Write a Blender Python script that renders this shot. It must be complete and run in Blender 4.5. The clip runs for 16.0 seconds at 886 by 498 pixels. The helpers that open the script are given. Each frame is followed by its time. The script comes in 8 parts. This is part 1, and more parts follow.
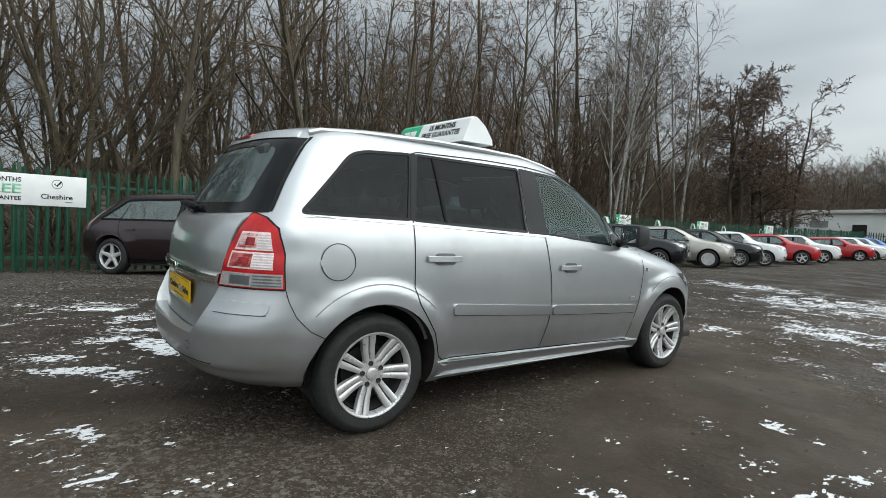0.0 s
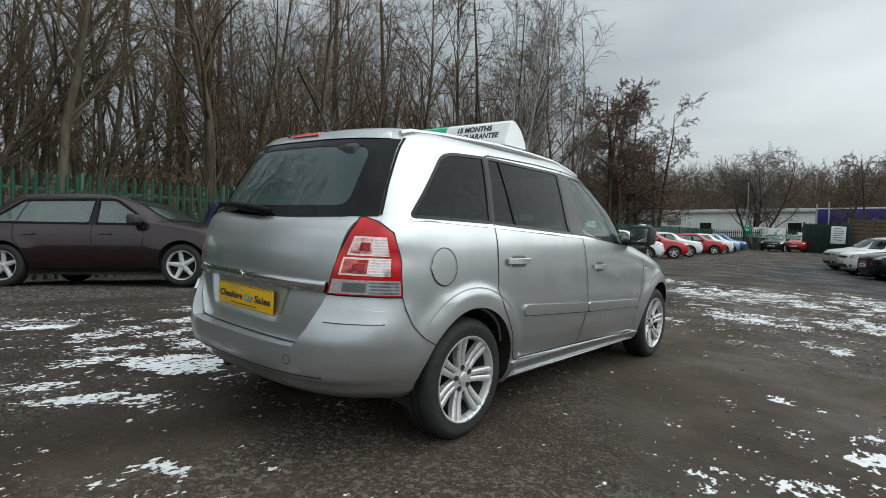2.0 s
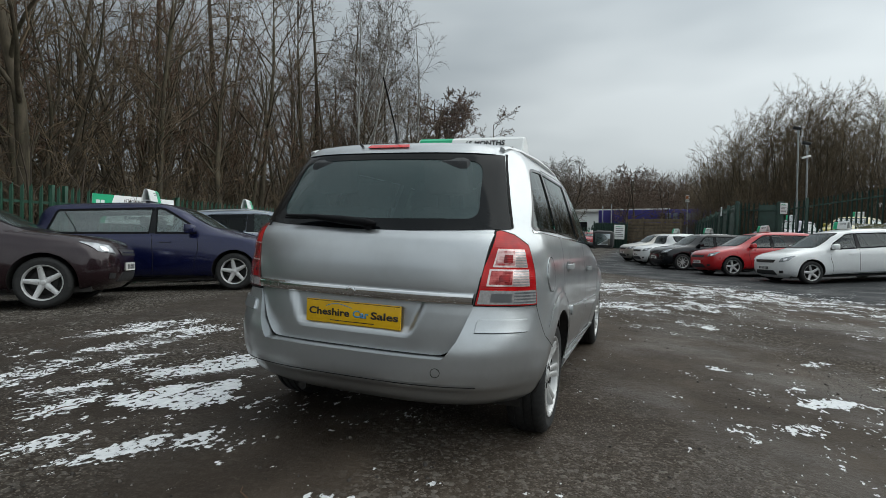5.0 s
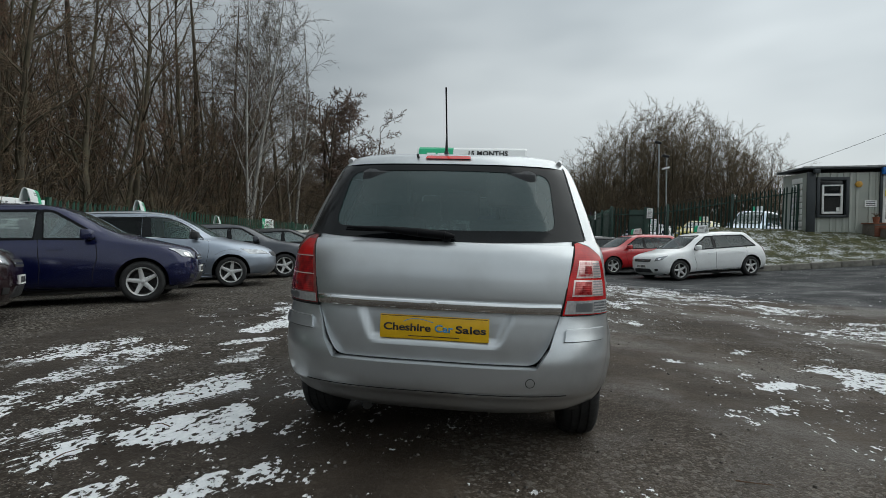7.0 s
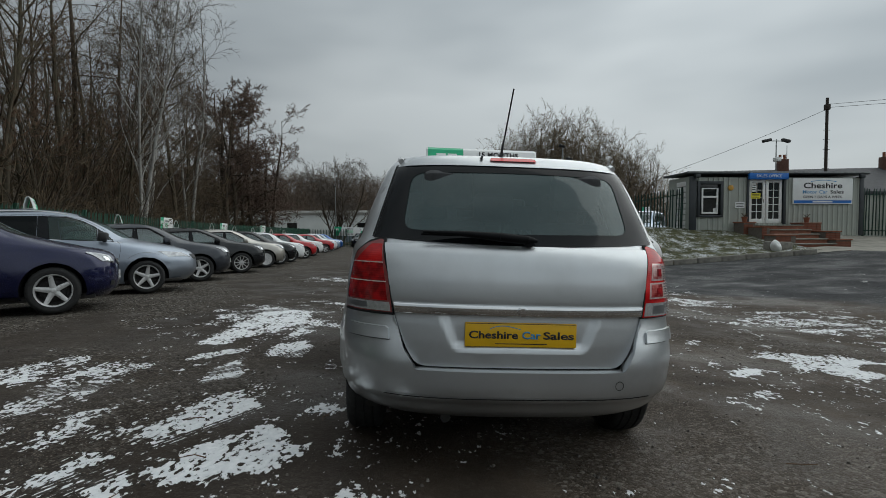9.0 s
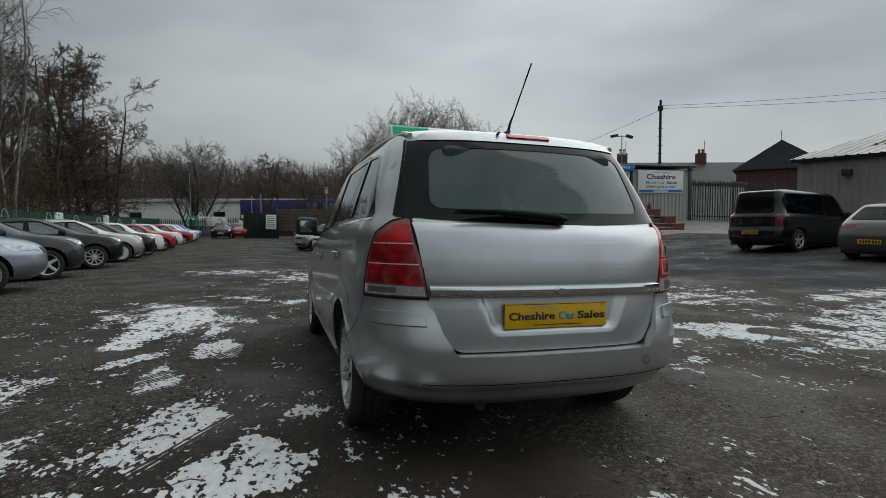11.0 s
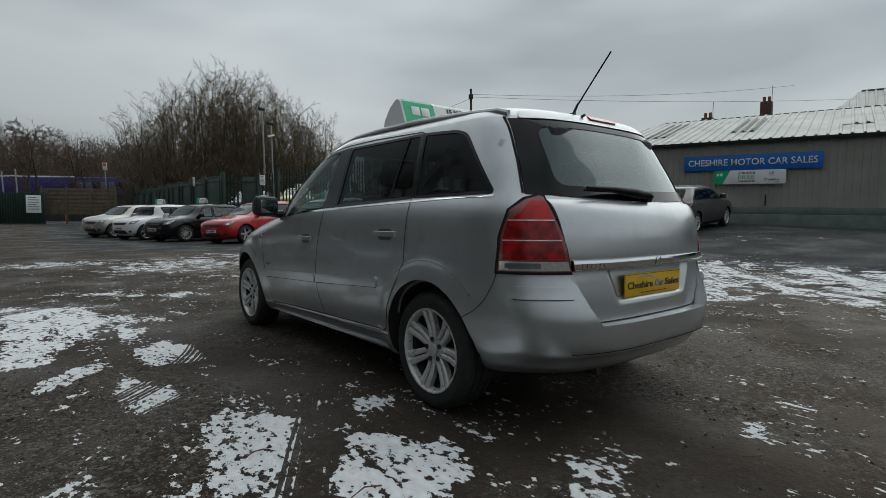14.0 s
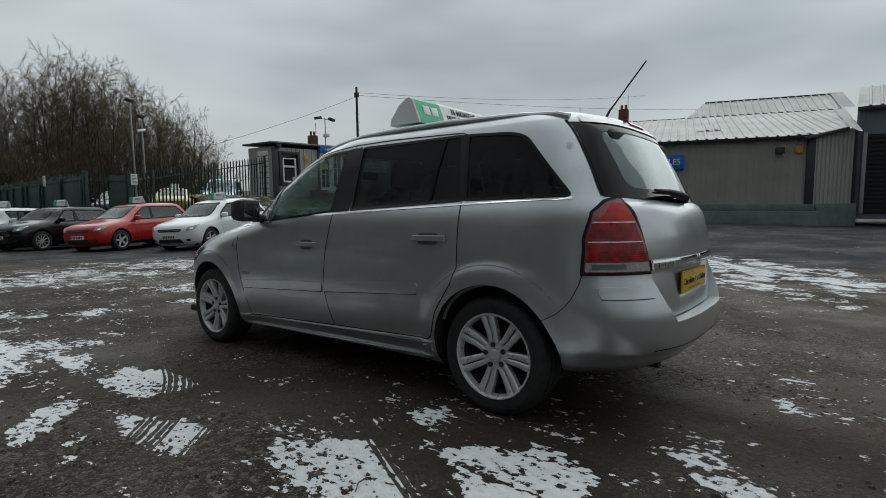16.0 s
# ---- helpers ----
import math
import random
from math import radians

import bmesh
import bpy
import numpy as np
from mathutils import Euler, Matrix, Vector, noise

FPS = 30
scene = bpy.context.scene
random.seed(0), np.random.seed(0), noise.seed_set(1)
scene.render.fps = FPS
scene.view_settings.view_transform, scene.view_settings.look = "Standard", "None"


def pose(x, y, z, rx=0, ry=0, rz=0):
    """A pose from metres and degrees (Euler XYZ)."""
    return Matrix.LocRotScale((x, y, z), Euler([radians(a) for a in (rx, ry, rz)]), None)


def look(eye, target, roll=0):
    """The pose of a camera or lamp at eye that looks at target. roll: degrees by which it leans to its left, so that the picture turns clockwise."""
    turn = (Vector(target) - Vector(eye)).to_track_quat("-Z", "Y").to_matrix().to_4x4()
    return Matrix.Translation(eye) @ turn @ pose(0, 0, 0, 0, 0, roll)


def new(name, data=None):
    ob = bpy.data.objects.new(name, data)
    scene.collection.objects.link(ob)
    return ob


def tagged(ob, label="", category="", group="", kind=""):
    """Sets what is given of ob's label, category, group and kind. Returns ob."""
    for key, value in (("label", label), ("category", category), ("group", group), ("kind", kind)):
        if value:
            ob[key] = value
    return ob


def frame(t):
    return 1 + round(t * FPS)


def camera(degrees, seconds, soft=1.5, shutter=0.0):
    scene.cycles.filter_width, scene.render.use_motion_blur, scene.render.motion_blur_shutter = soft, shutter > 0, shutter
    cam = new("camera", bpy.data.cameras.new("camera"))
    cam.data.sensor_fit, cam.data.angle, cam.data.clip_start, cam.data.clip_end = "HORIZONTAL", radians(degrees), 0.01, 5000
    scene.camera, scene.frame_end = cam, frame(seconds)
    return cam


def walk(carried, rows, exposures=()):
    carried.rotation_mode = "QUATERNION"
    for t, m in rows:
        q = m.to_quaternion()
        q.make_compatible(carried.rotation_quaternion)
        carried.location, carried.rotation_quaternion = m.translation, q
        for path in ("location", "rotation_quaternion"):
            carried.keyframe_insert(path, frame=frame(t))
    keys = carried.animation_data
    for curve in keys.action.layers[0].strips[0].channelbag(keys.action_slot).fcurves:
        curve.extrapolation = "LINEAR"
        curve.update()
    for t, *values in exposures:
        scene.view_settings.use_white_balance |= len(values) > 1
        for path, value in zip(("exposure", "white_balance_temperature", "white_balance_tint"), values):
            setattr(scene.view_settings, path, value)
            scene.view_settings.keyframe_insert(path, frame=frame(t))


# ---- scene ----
cam = camera(79.8, 16.0, 0.62)

PATH = [
    (0, (3.152, -1.35, 1.122), (1.557, -0.15, 1.006), 3.3),
    (0.5, (2.967, -1.536, 1.097), (1.414, -0.28, 0.983), 3.2),
    (1, (2.78, -1.71, 1.096), (1.291, -0.379, 0.986), 3.2),
    (1.5, (2.637, -1.924, 1.097), (1.239, -0.496, 0.997), 3.1),
    (2, (2.453, -2.116, 1.082), (1.15, -0.602, 0.989), 3.0),
    (2.5, (2.265, -2.268, 1.073), (1.038, -0.692, 0.985), 3.0),
    (3, (2.107, -2.409, 1.081), (0.982, -0.757, 1.001), 2.8),
    (3.5, (1.91, -2.609, 1.1), (0.905, -0.882, 1.027), 2.7),
    (4, (1.72, -2.72, 1.072), (0.784, -0.953, 1.002), 2.6),
    (4.5, (1.512, -2.829, 1.065), (0.678, -1.012, 1.001), 2.5),
    (5, (1.3, -2.962, 1.072), (0.58, -1.097, 1.013), 2.3),
    (5.2, (1.216, -3.022, 1.079), (0.555, -1.134, 1.024), 2.2),
    (7.3, (0.234, -3.21, 1.085), (-0.005, -1.224, 1.049), 2.1),
    (7.5, (0.152, -3.185, 1.086), (-0.067, -1.198, 1.048), 2.1),
    (8, (-0.079, -3.147, 1.101), (-0.192, -1.15, 1.065), 2.0),
    (8.5, (-0.307, -3.126, 1.093), (-0.333, -1.127, 1.061), 1.9),
    (9, (-0.511, -3.158, 1.09), (-0.393, -1.162, 1.062), 1.7),
    (9.5, (-0.677, -3.096, 1.047), (-0.405, -1.115, 1.025), 1.5),
    (10, (-0.847, -2.999, 1.05), (-0.421, -1.045, 1.021), 1.2),
    (10.2, (-0.912, -2.975, 1.038), (-0.44, -1.031, 1.006), 1.1),
    (12.3, (-1.891, -2.629, 1.037), (-0.989, -0.848, 0.918), 0.7),
    (12.5, (-1.998, -2.592, 1.045), (-1.035, -0.843, 0.926), 0.6),
    (13, (-2.174, -2.465, 1.021), (-1.114, -0.772, 0.903), 0.5),
    (13.5, (-2.324, -2.287, 1.004), (-1.172, -0.657, 0.883), 0.3),
    (14, (-2.495, -2.157, 0.999), (-1.239, -0.606, 0.877), 0.2),
    (14.5, (-2.679, -2.008, 1.004), (-1.289, -0.575, 0.881), -0.0),
    (15, (-2.782, -1.78, 0.992), (-1.34, -0.399, 0.869), -0.2),
    (15.5, (-2.897, -1.598, 0.998), (-1.413, -0.262, 0.874), -0.4),
    (16, (-3.089, -1.441, 1.023), (-1.513, -0.216, 0.897), -0.6),
]
# plan and path are laid out square to the yard; the yard itself leans a little, and LEVEL turns it so that z is plumb
LEVEL = Vector((-0.0349, -0.0244, 1.0)).rotation_difference(Vector((0, 0, 1))).to_matrix().to_4x4()
walk(cam, [(t, LEVEL @ look(e, g, r)) for t, e, g, r in PATH],
     exposures=((0.0, 0.38, 6400, 4), (2.0, 0.24, 6400, 4), (5.0, 0.02, 6400, 4), (7.5, -0.22, 6400, 4), (9.0, -0.43, 6400, 4), (12.5, -0.49, 6400, 4), (16.0, -0.46, 6400, 4)))

# ---- light: one grey overcast sky ----
SUN_ELEV, SUN_ROT = radians(36), radians(60)
world = bpy.data.worlds.new("sky")
scene.world = world
world.use_nodes = True
wn, wl = world.node_tree.nodes, world.node_tree.links
wn.clear()
w_out = wn.new("ShaderNodeOutputWorld")
w_bg = wn.new("ShaderNodeBackground")
w_sky = wn.new("ShaderNodeTexSky")
w_sky.sky_type, w_sky.sun_disc = "NISHITA", False
w_sky.sun_elevation, w_sky.sun_rotation = SUN_ELEV, SUN_ROT
w_skys = wn.new("ShaderNodeVectorMath")
w_skys.operation = "SCALE"
w_skys.inputs["Scale"].default_value = 0.10
w_co = wn.new("ShaderNodeTexCoord")
w_map = wn.new("ShaderNodeMapping")
w_map.inputs["Scale"].default_value = (1.0, 1.0, 3.2)
w_noise = wn.new("ShaderNodeTexNoise")
w_noise.inputs["Scale"].default_value = 1.15
w_noise.inputs["Detail"].default_value = 3.5
w_noise.inputs["Roughness"].default_value = 0.52
w_ramp = wn.new("ShaderNodeValToRGB")
w_ramp.color_ramp.elements[0].position, w_ramp.color_ramp.elements[0].color = 0.36, (0.40, 0.435, 0.475, 1)
w_ramp.color_ramp.elements[1].position, w_ramp.color_ramp.elements[1].color = 0.65, (0.79, 0.818, 0.852, 1)
w_sep = wn.new("ShaderNodeSeparateXYZ")
w_h = wn.new("ShaderNodeMapRange")
w_h.inputs["From Min"].default_value, w_h.inputs["From Max"].default_value = 0.0, 0.55
w_h.inputs["To Min"].default_value, w_h.inputs["To Max"].default_value = 0.71, 1.22
w_mul = wn.new("ShaderNodeVectorMath")
w_mul.operation = "SCALE"
w_mix = wn.new("ShaderNodeMix")
w_mix.data_type = "RGBA"
w_mix.inputs["Factor"].default_value = 0.94
wl.new(w_co.outputs["Generated"], w_map.inputs["Vector"])
wl.new(w_map.outputs["Vector"], w_noise.inputs["Vector"])
wl.new(w_noise.outputs["Fac"], w_ramp.inputs["Fac"])
wl.new(w_co.outputs["Generated"], w_sep.inputs["Vector"])
wl.new(w_sep.outputs["Z"], w_h.inputs["Value"])
wl.new(w_ramp.outputs["Color"], w_mul.inputs[0])
# the cloud is thinner and brighter on the sun's side
w_dot = wn.new("ShaderNodeVectorMath")
w_dot.operation = "DOT_PRODUCT"
w_dot.inputs[1].default_value = Vector((14.0, 0.0, 9.0)).normalized()
w_side = wn.new("ShaderNodeMapRange")
w_side.inputs["From Min"].default_value, w_side.inputs["From Max"].default_value = -0.6, 1.0
w_side.inputs["To Min"].default_value, w_side.inputs["To Max"].default_value = 0.62, 1.44
w_both = wn.new("ShaderNodeMath")
w_both.operation = "MULTIPLY"
wl.new(w_co.outputs["Generated"], w_dot.inputs[0])
wl.new(w_dot.outputs["Value"], w_side.inputs["Value"])
wl.new(w_side.outputs["Result"], w_both.inputs[0])
wl.new(w_h.outputs["Result"], w_both.inputs[1])
wl.new(w_both.outputs[0], w_mul.inputs["Scale"])
wl.new(w_sky.outputs["Color"], w_skys.inputs[0])
wl.new(w_skys.outputs["Vector"], w_mix.inputs["A"])
wl.new(w_mul.outputs["Vector"], w_mix.inputs["B"])
wl.new(w_mix.outputs["Result"], w_bg.inputs["Color"])
wl.new(w_bg.outputs["Background"], w_out.inputs["Surface"])
w_bg.inputs["Strength"].default_value = 1.0

sun = new("sun", bpy.data.lights.new("sun", "SUN"))
sun.data.energy, sun.data.angle, sun.data.color = 1.7, radians(95), (1.0, 0.985, 0.965)
sun.matrix_world = look((12.0, 7.0, 10.0), (0, 0, 0))

# ---- materials ----


class Nodes:
    """A node material with a Principled shader and short ways to add nodes."""

    def __init__(self, name):
        self.mat = bpy.data.materials.new(name)
        self.mat.use_nodes = True
        self.tree = self.mat.node_tree
        self.n, self.l = self.tree.nodes, self.tree.links
        self.bsdf = self.n["Principled BSDF"]
        self.co = self.n.new("ShaderNodeTexCoord")

    def node(self, kind, ins=(), **props):
        nd = self.n.new("ShaderNode" + kind)
        if kind == "Math" and "operation" in props:
            nd.operation = props.pop("operation")
        if kind == "VectorMath" and "operation" in props:
            nd.operation = props.pop("operation")
        if kind == "Mix":
            nd.data_type = "RGBA"
        if "bands_direction" in props:
            nd.bands_direction = props.pop("bands_direction")
        for key, val in (ins.items() if isinstance(ins, dict) else enumerate(ins)):
            if val is None:
                continue
            if isinstance(val, bpy.types.NodeSocket):
                self.l.new(val, nd.inputs[key])
            else:
                nd.inputs[key].default_value = val
        return nd

    def noise(self, scale, detail=4.0, rough=0.55, vec=None, stretch=None):
        vec = vec or self.co.outputs["Object"]
        if stretch:
            vec = self.node("Mapping", {"Vector": vec, "Scale": stretch}).outputs[0]
        return self.node("TexNoise", {"Vector": vec, "Scale": scale, "Detail": detail, "Roughness": rough}).outputs["Fac"]

    def math(self, op, a, b=None, c=None, clamp=False):
        nd = self.node("Math", (a, b, c), operation=op)
        nd.use_clamp = clamp
        return nd.outputs[0]

    def span(self, val, f0, f1, t0=0.0, t1=1.0):
        return self.node("MapRange", {"Value": val, "From Min": f0, "From Max": f1, "To Min": t0, "To Max": t1}).outputs[0]

    def mix(self, fac, a, b):
        nd = self.node("Mix")
        for key, val in ((0, fac), (6, a), (7, b)):
            if isinstance(val, bpy.types.NodeSocket):
                self.l.new(val, nd.inputs[key])
            else:
                nd.inputs[key].default_value = val
        return nd.outputs[2]

    def ramp(self, val, stops):
        nd = self.node("ValToRGB", {"Fac": val})
        els = nd.color_ramp.elements
        while len(els) < len(stops):
            els.new(0.5)
        for el, (p, c) in zip(els, stops):
            el.position, el.color = p, (*c, 1)
        return nd.outputs["Color"]

    def bump(self, height, strength=0.3, dist=0.01):
        nd = self.node("Bump", {"Height": height, "Strength": strength, "Distance": dist})
        self.l.new(nd.outputs[0], self.bsdf.inputs["Normal"])

    def set(self, **kw):
        names = {"color": "Base Color", "rough": "Roughness", "metal": "Metallic", "spec": "Specular IOR Level", "coat": "Coat Weight",
                 "coat_rough": "Coat Roughness", "trans": "Transmission Weight", "ior": "IOR", "alpha": "Alpha", "glow": "Emission Color", "glow_power": "Emission Strength"}
        for key, val in kw.items():
            if isinstance(val, bpy.types.NodeSocket):
                self.l.new(val, self.bsdf.inputs[names[key]])
            else:
                if isinstance(val, tuple) and len(val) == 3:
                    val = (*val, 1)
                self.bsdf.inputs[names[key]].default_value = val
        return self.mat


def c4(c, k=1.0):
    return (c[0] * k, c[1] * k, c[2] * k, 1)


def plain(name, color, rough=0.5, metal=0.0, vary=0.15, scale=8.0, bump=0.0, bscale=60.0, coat=0.0, spec=0.5):
    """A painted or moulded surface with uneven tone and gloss."""
    m = Nodes(name)
    n1 = m.noise(scale, 5)
    col = m.mix(m.span(n1, 0.3, 0.7), c4(color, 1 - vary), c4(color, 1 + vary))
    m.set(color=col, rough=m.span(m.noise(scale * 3.1, 3), 0.3, 0.7, max(0.02, rough * 0.85), min(1, rough * 1.15)), metal=metal, coat=coat, spec=spec)
    if bump:
        m.bump(m.noise(bscale, 4), bump, 0.004)
    return m.mat


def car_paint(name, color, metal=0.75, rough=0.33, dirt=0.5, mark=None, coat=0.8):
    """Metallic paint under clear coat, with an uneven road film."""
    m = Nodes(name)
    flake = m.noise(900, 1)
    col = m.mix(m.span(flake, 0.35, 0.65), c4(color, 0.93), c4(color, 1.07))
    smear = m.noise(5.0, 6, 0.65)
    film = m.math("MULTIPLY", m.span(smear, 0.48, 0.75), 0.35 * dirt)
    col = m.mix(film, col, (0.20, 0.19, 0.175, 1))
    if mark:
        # one grey spot with a ragged edge mixed into the paint colour
        gone = m.node("VectorMath", {0: m.node("VectorMath", {0: m.co.outputs["Object"], 1: mark}, operation="SUBTRACT").outputs[0], 1: (1.0, 1.3, 0.8)}, operation="MULTIPLY").outputs[0]
        gone = m.node("VectorMath", {0: gone}, operation="LENGTH").outputs["Value"]
        gone = m.math("ADD", gone, m.math("MULTIPLY", m.noise(40.0, 3), 0.02))
        col = m.mix(m.span(gone, 0.050, 0.040, 0.0, 0.75), col, (0.23, 0.23, 0.22, 1))
    m.set(color=col, metal=metal, rough=m.span(smear, 0.3, 0.75, rough * 0.92, rough * 1.35), coat=coat, coat_rough=m.span(smear, 0.35, 0.8, 0.03, 0.14))
    return m.mat


def tinted_glass(name, tint, gloss_rough=0.02, haze=0.0, haze_color=(0.25, 0.30, 0.29), shine=0.032, steep=6.0):
    """A thin pane: the tint lets some light straight through, and the surface mirrors by Fresnel."""
    m = Nodes(name)
    m.n.remove(m.bsdf)
    out = m.n["Material Output"]
    clear = m.node("BsdfTransparent", {"Color": c4(tint)})
    gloss = m.node("BsdfGlossy", {"Color": (0.9, 0.95, 0.95, 1), "Roughness": gloss_rough})
    facing_away = m.node("LayerWeight", {"Blend": 0.5}).outputs["Facing"]
    fac = m.math("ADD", m.math("MULTIPLY", m.math("POWER", facing_away, steep), 0.9), shine)
    inner = clear.outputs[0]
    if haze:
        # diffuse haze mixed in for the teal sheen of reflected sky
        haze_shader = m.node("BsdfDiffuse", {"Color": c4(haze_color)})
        amt = m.span(m.noise(3.0, 4), 0.3, 0.7, haze * 0.75, haze * 1.2)
        inner = m.node("MixShader", {0: amt, 1: clear.outputs[0], 2: haze_shader.outputs[0]}).outputs[0]
    mx = m.node("MixShader", {0: fac, 1: inner, 2: gloss.outputs[0]})
    m.l.new(mx.outputs[0], out.inputs["Surface"])
    return m.mat


def mottled(name, dark, light, scale, metal=0.0):
    """A moulded lens over a faceted reflector: patches of two tones, with fine flutes."""
    m = Nodes(name)
    a = m.noise(scale, 2, 0.5)
    flute = m.node("TexWave", {"Vector": m.co.outputs["Object"], "Scale": 30.0, "Distortion": 1.2}, bands_direction="Z").outputs["Fac"]
    k = m.math("ADD", m.span(a, 0.38, 0.66, 0.0, 0.85), m.math("MULTIPLY", flute, 0.15), clamp=True)
    m.set(color=m.mix(k, c4(dark), c4(light)), rough=0.10, metal=metal, coat=0.2, spec=0.4)
    m.bump(flute, 0.12, 0.002)
    return m.mat


M = {}
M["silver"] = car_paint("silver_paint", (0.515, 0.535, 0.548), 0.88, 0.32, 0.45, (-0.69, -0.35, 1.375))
M["steel"] = car_paint("steel_grey_paint", (0.30, 0.34, 0.40), 0.8, 0.33)
M["maroon"] = car_paint("dark_plum_paint", (0.017, 0.006, 0.009), 0.3, 0.18, 0.08, coat=0.6)
M["navy"] = car_paint("navy_paint", (0.006, 0.009, 0.050), 0.35, 0.19, 0.10, coat=0.6)
M["charcoal"] = car_paint("charcoal_paint", (0.035, 0.040, 0.050), 0.5, 0.3, 0.3)
M["black_car"] = car_paint("black_paint", (0.006, 0.007, 0.009), 0.2, 0.20, 0.05, coat=0.4)
M["white_car"] = car_paint("white_paint", (0.78, 0.79, 0.79), 0.0, 0.3, 0.25)
M["red_car"] = car_paint("red_paint", (0.43, 0.007, 0.012), 0.0, 0.28, 0.15)
M["champagne"] = car_paint("champagne_paint", (0.48, 0.46, 0.42), 0.8, 0.33, 0.3)
M["blue_car"] = car_paint("blue_paint", (0.03, 0.13, 0.42), 0.4, 0.28, 0.2)
M["sky_car"] = car_paint("pale_blue_paint", (0.35, 0.45, 0.55), 0.6, 0.3, 0.2)
M["grey_car"] = car_paint("warm_grey_paint", (0.105, 0.098, 0.096), 0.75, 0.32, 0.3)
M["yellow_car"] = car_paint("yellow_paint", (0.38, 0.32, 0.04), 0.0, 0.3, 0.2)
M["glass"] = tinted_glass("privacy_glass", (0.105, 0.125, 0.130), 0.015, 0.0, (0.25, 0.30, 0.29), 0.018)
M["glass_front"] = tinted_glass("green_tinted_glass", (0.50, 0.62, 0.58), 0.02, 0.14, (0.14, 0.20, 0.19))
M["glass_rear"] = tinted_glass("rear_screen_glass", (0.20, 0.25, 0.25), 0.05, 0.45, (0.060, 0.108, 0.110), 0.055, 3.6)
M["glass_far"] = tinted_glass("car_window_glass", (0.52, 0.60, 0.58), 0.03, 0.14, (0.20, 0.28, 0.27), 0.13)
M["glass_mid"] = tinted_glass("dark_car_window_glass", (0.20, 0.23, 0.23), 0.03, 0.0, (0.25, 0.30, 0.29), 0.06)
M["black_trim"] = plain("black_trim", (0.006, 0.006, 0.007), 0.45, 0, 0.2, spec=0.10)
M["gloss_black"] = plain("gloss_black_border", (0.005, 0.006, 0.007), 0.09, 0, 0.2, spec=0.22)
M["black_plastic"] = plain("black_plastic", (0.022, 0.022, 0.023), 0.55, 0, 0.2, bump=0.1, bscale=300)
M["gap"] = plain("shut_line_shadow_gap", (0.006, 0.006, 0.006), 0.9, 0, 0.1)
M["dark_under"] = plain("underbody", (0.02, 0.018, 0.016), 0.9, 0, 0.4, 6)
M["rubber"] = plain("tyre_rubber", (0.013, 0.013, 0.013), 0.72, 0, 0.35, 14, bump=0.3, bscale=90)
M["alloy"] = plain("alloy_wheel", (0.56, 0.56, 0.555), 0.30, 0.45, 0.12, 10)
M["alloy_dark"] = plain("wheel_inner", (0.035, 0.033, 0.032), 0.6, 0.3, 0.3)
M["chrome"] = plain("chrome", (0.80, 0.81, 0.82), 0.07, 1.0, 0.05, 5)
M["mirror_glass"] = plain("door_mirror_glass", (0.42, 0.45, 0.45), 0.03, 1.0, 0.05, 5)
M["lamp_red"] = plain("red_lens", (0.60, 0.010, 0.010), 0.08, 0.0, 0.12, 30, coat=0.6)
M["lamp_red_dark"] = plain("deep_red_lens", (0.19, 0.004, 0.006), 0.07, 0.0, 0.15, 30, coat=0.6)
M["lamp_red_deep"] = mottled("mottled_red_lens", (0.13, 0.003, 0.005), (0.42, 0.010, 0.012), 22)
M["lamp_red_top"] = mottled("bright_red_lens", (0.36, 0.005, 0.008), (0.58, 0.010, 0.010), 14)
M["lamp_bowl"] = mottled("red_tinted_reflector", (0.34, 0.025, 0.028), (0.78, 0.55, 0.53), 26, 0.35)
M["lamp_bowl_red"] = mottled("red_reflector", (0.24, 0.006, 0.008), (0.66, 0.16, 0.15), 30, 0.25)
M["lamp_clear"] = plain("clear_lens", (0.62, 0.60, 0.60), 0.12, 0.55, 0.2, 60, coat=0.7)
M["lamp_pink"] = plain("pale_reflector_lens", (0.85, 0.66, 0.63), 0.12, 0.4, 0.25, 45, coat=0.7)
M["lamp_line"] = plain("pale_red_lens_rib", (0.24, 0.06, 0.058), 0.15, 0.2, 0.2, 45, coat=0.6)
M["head_lamp"] = plain("headlamp_lens", (0.30, 0.315, 0.33), 0.06, 0.6, 0.6, 16, coat=0.8)
M["plate_yellow"] = plain("yellow_plate", (0.72, 0.42, 0.01), 0.35, 0, 0.06, 12)
M["plate_white"] = plain("white_plate", (0.75, 0.75, 0.72), 0.4, 0, 0.06, 12)
M["ink"] = plain("black_print", (0.015, 0.015, 0.017), 0.5, 0, 0.1)
M["ink_grey"] = plain("grey_print", (0.22, 0.22, 0.22), 0.5, 0, 0.1)
M["ink_blue"] = plain("blue_print", (0.06, 0.28, 0.55), 0.45, 0, 0.1)
M["ink_green"] = plain("green_print", (0.02, 0.36, 0.17), 0.45, 0, 0.1)
M["ink_mint"] = plain("pale_green_print", (0.30, 0.62, 0.42), 0.45, 0, 0.1)
M["sign_white"] = plain("white_sign_board", (0.80, 0.81, 0.80), 0.4, 0, 0.05, 3)
M["sign_blue"] = plain("blue_sign_board", (0.012, 0.14, 0.50), 0.4, 0, 0.08, 3)
M["sign_green"] = plain("green_sign_board", (0.02, 0.42, 0.20), 0.35, 0, 0.08, 5)
M["sign_yellow"] = plain("yellow_sign_board", (0.75, 0.66, 0.04), 0.45, 0, 0.08, 5)
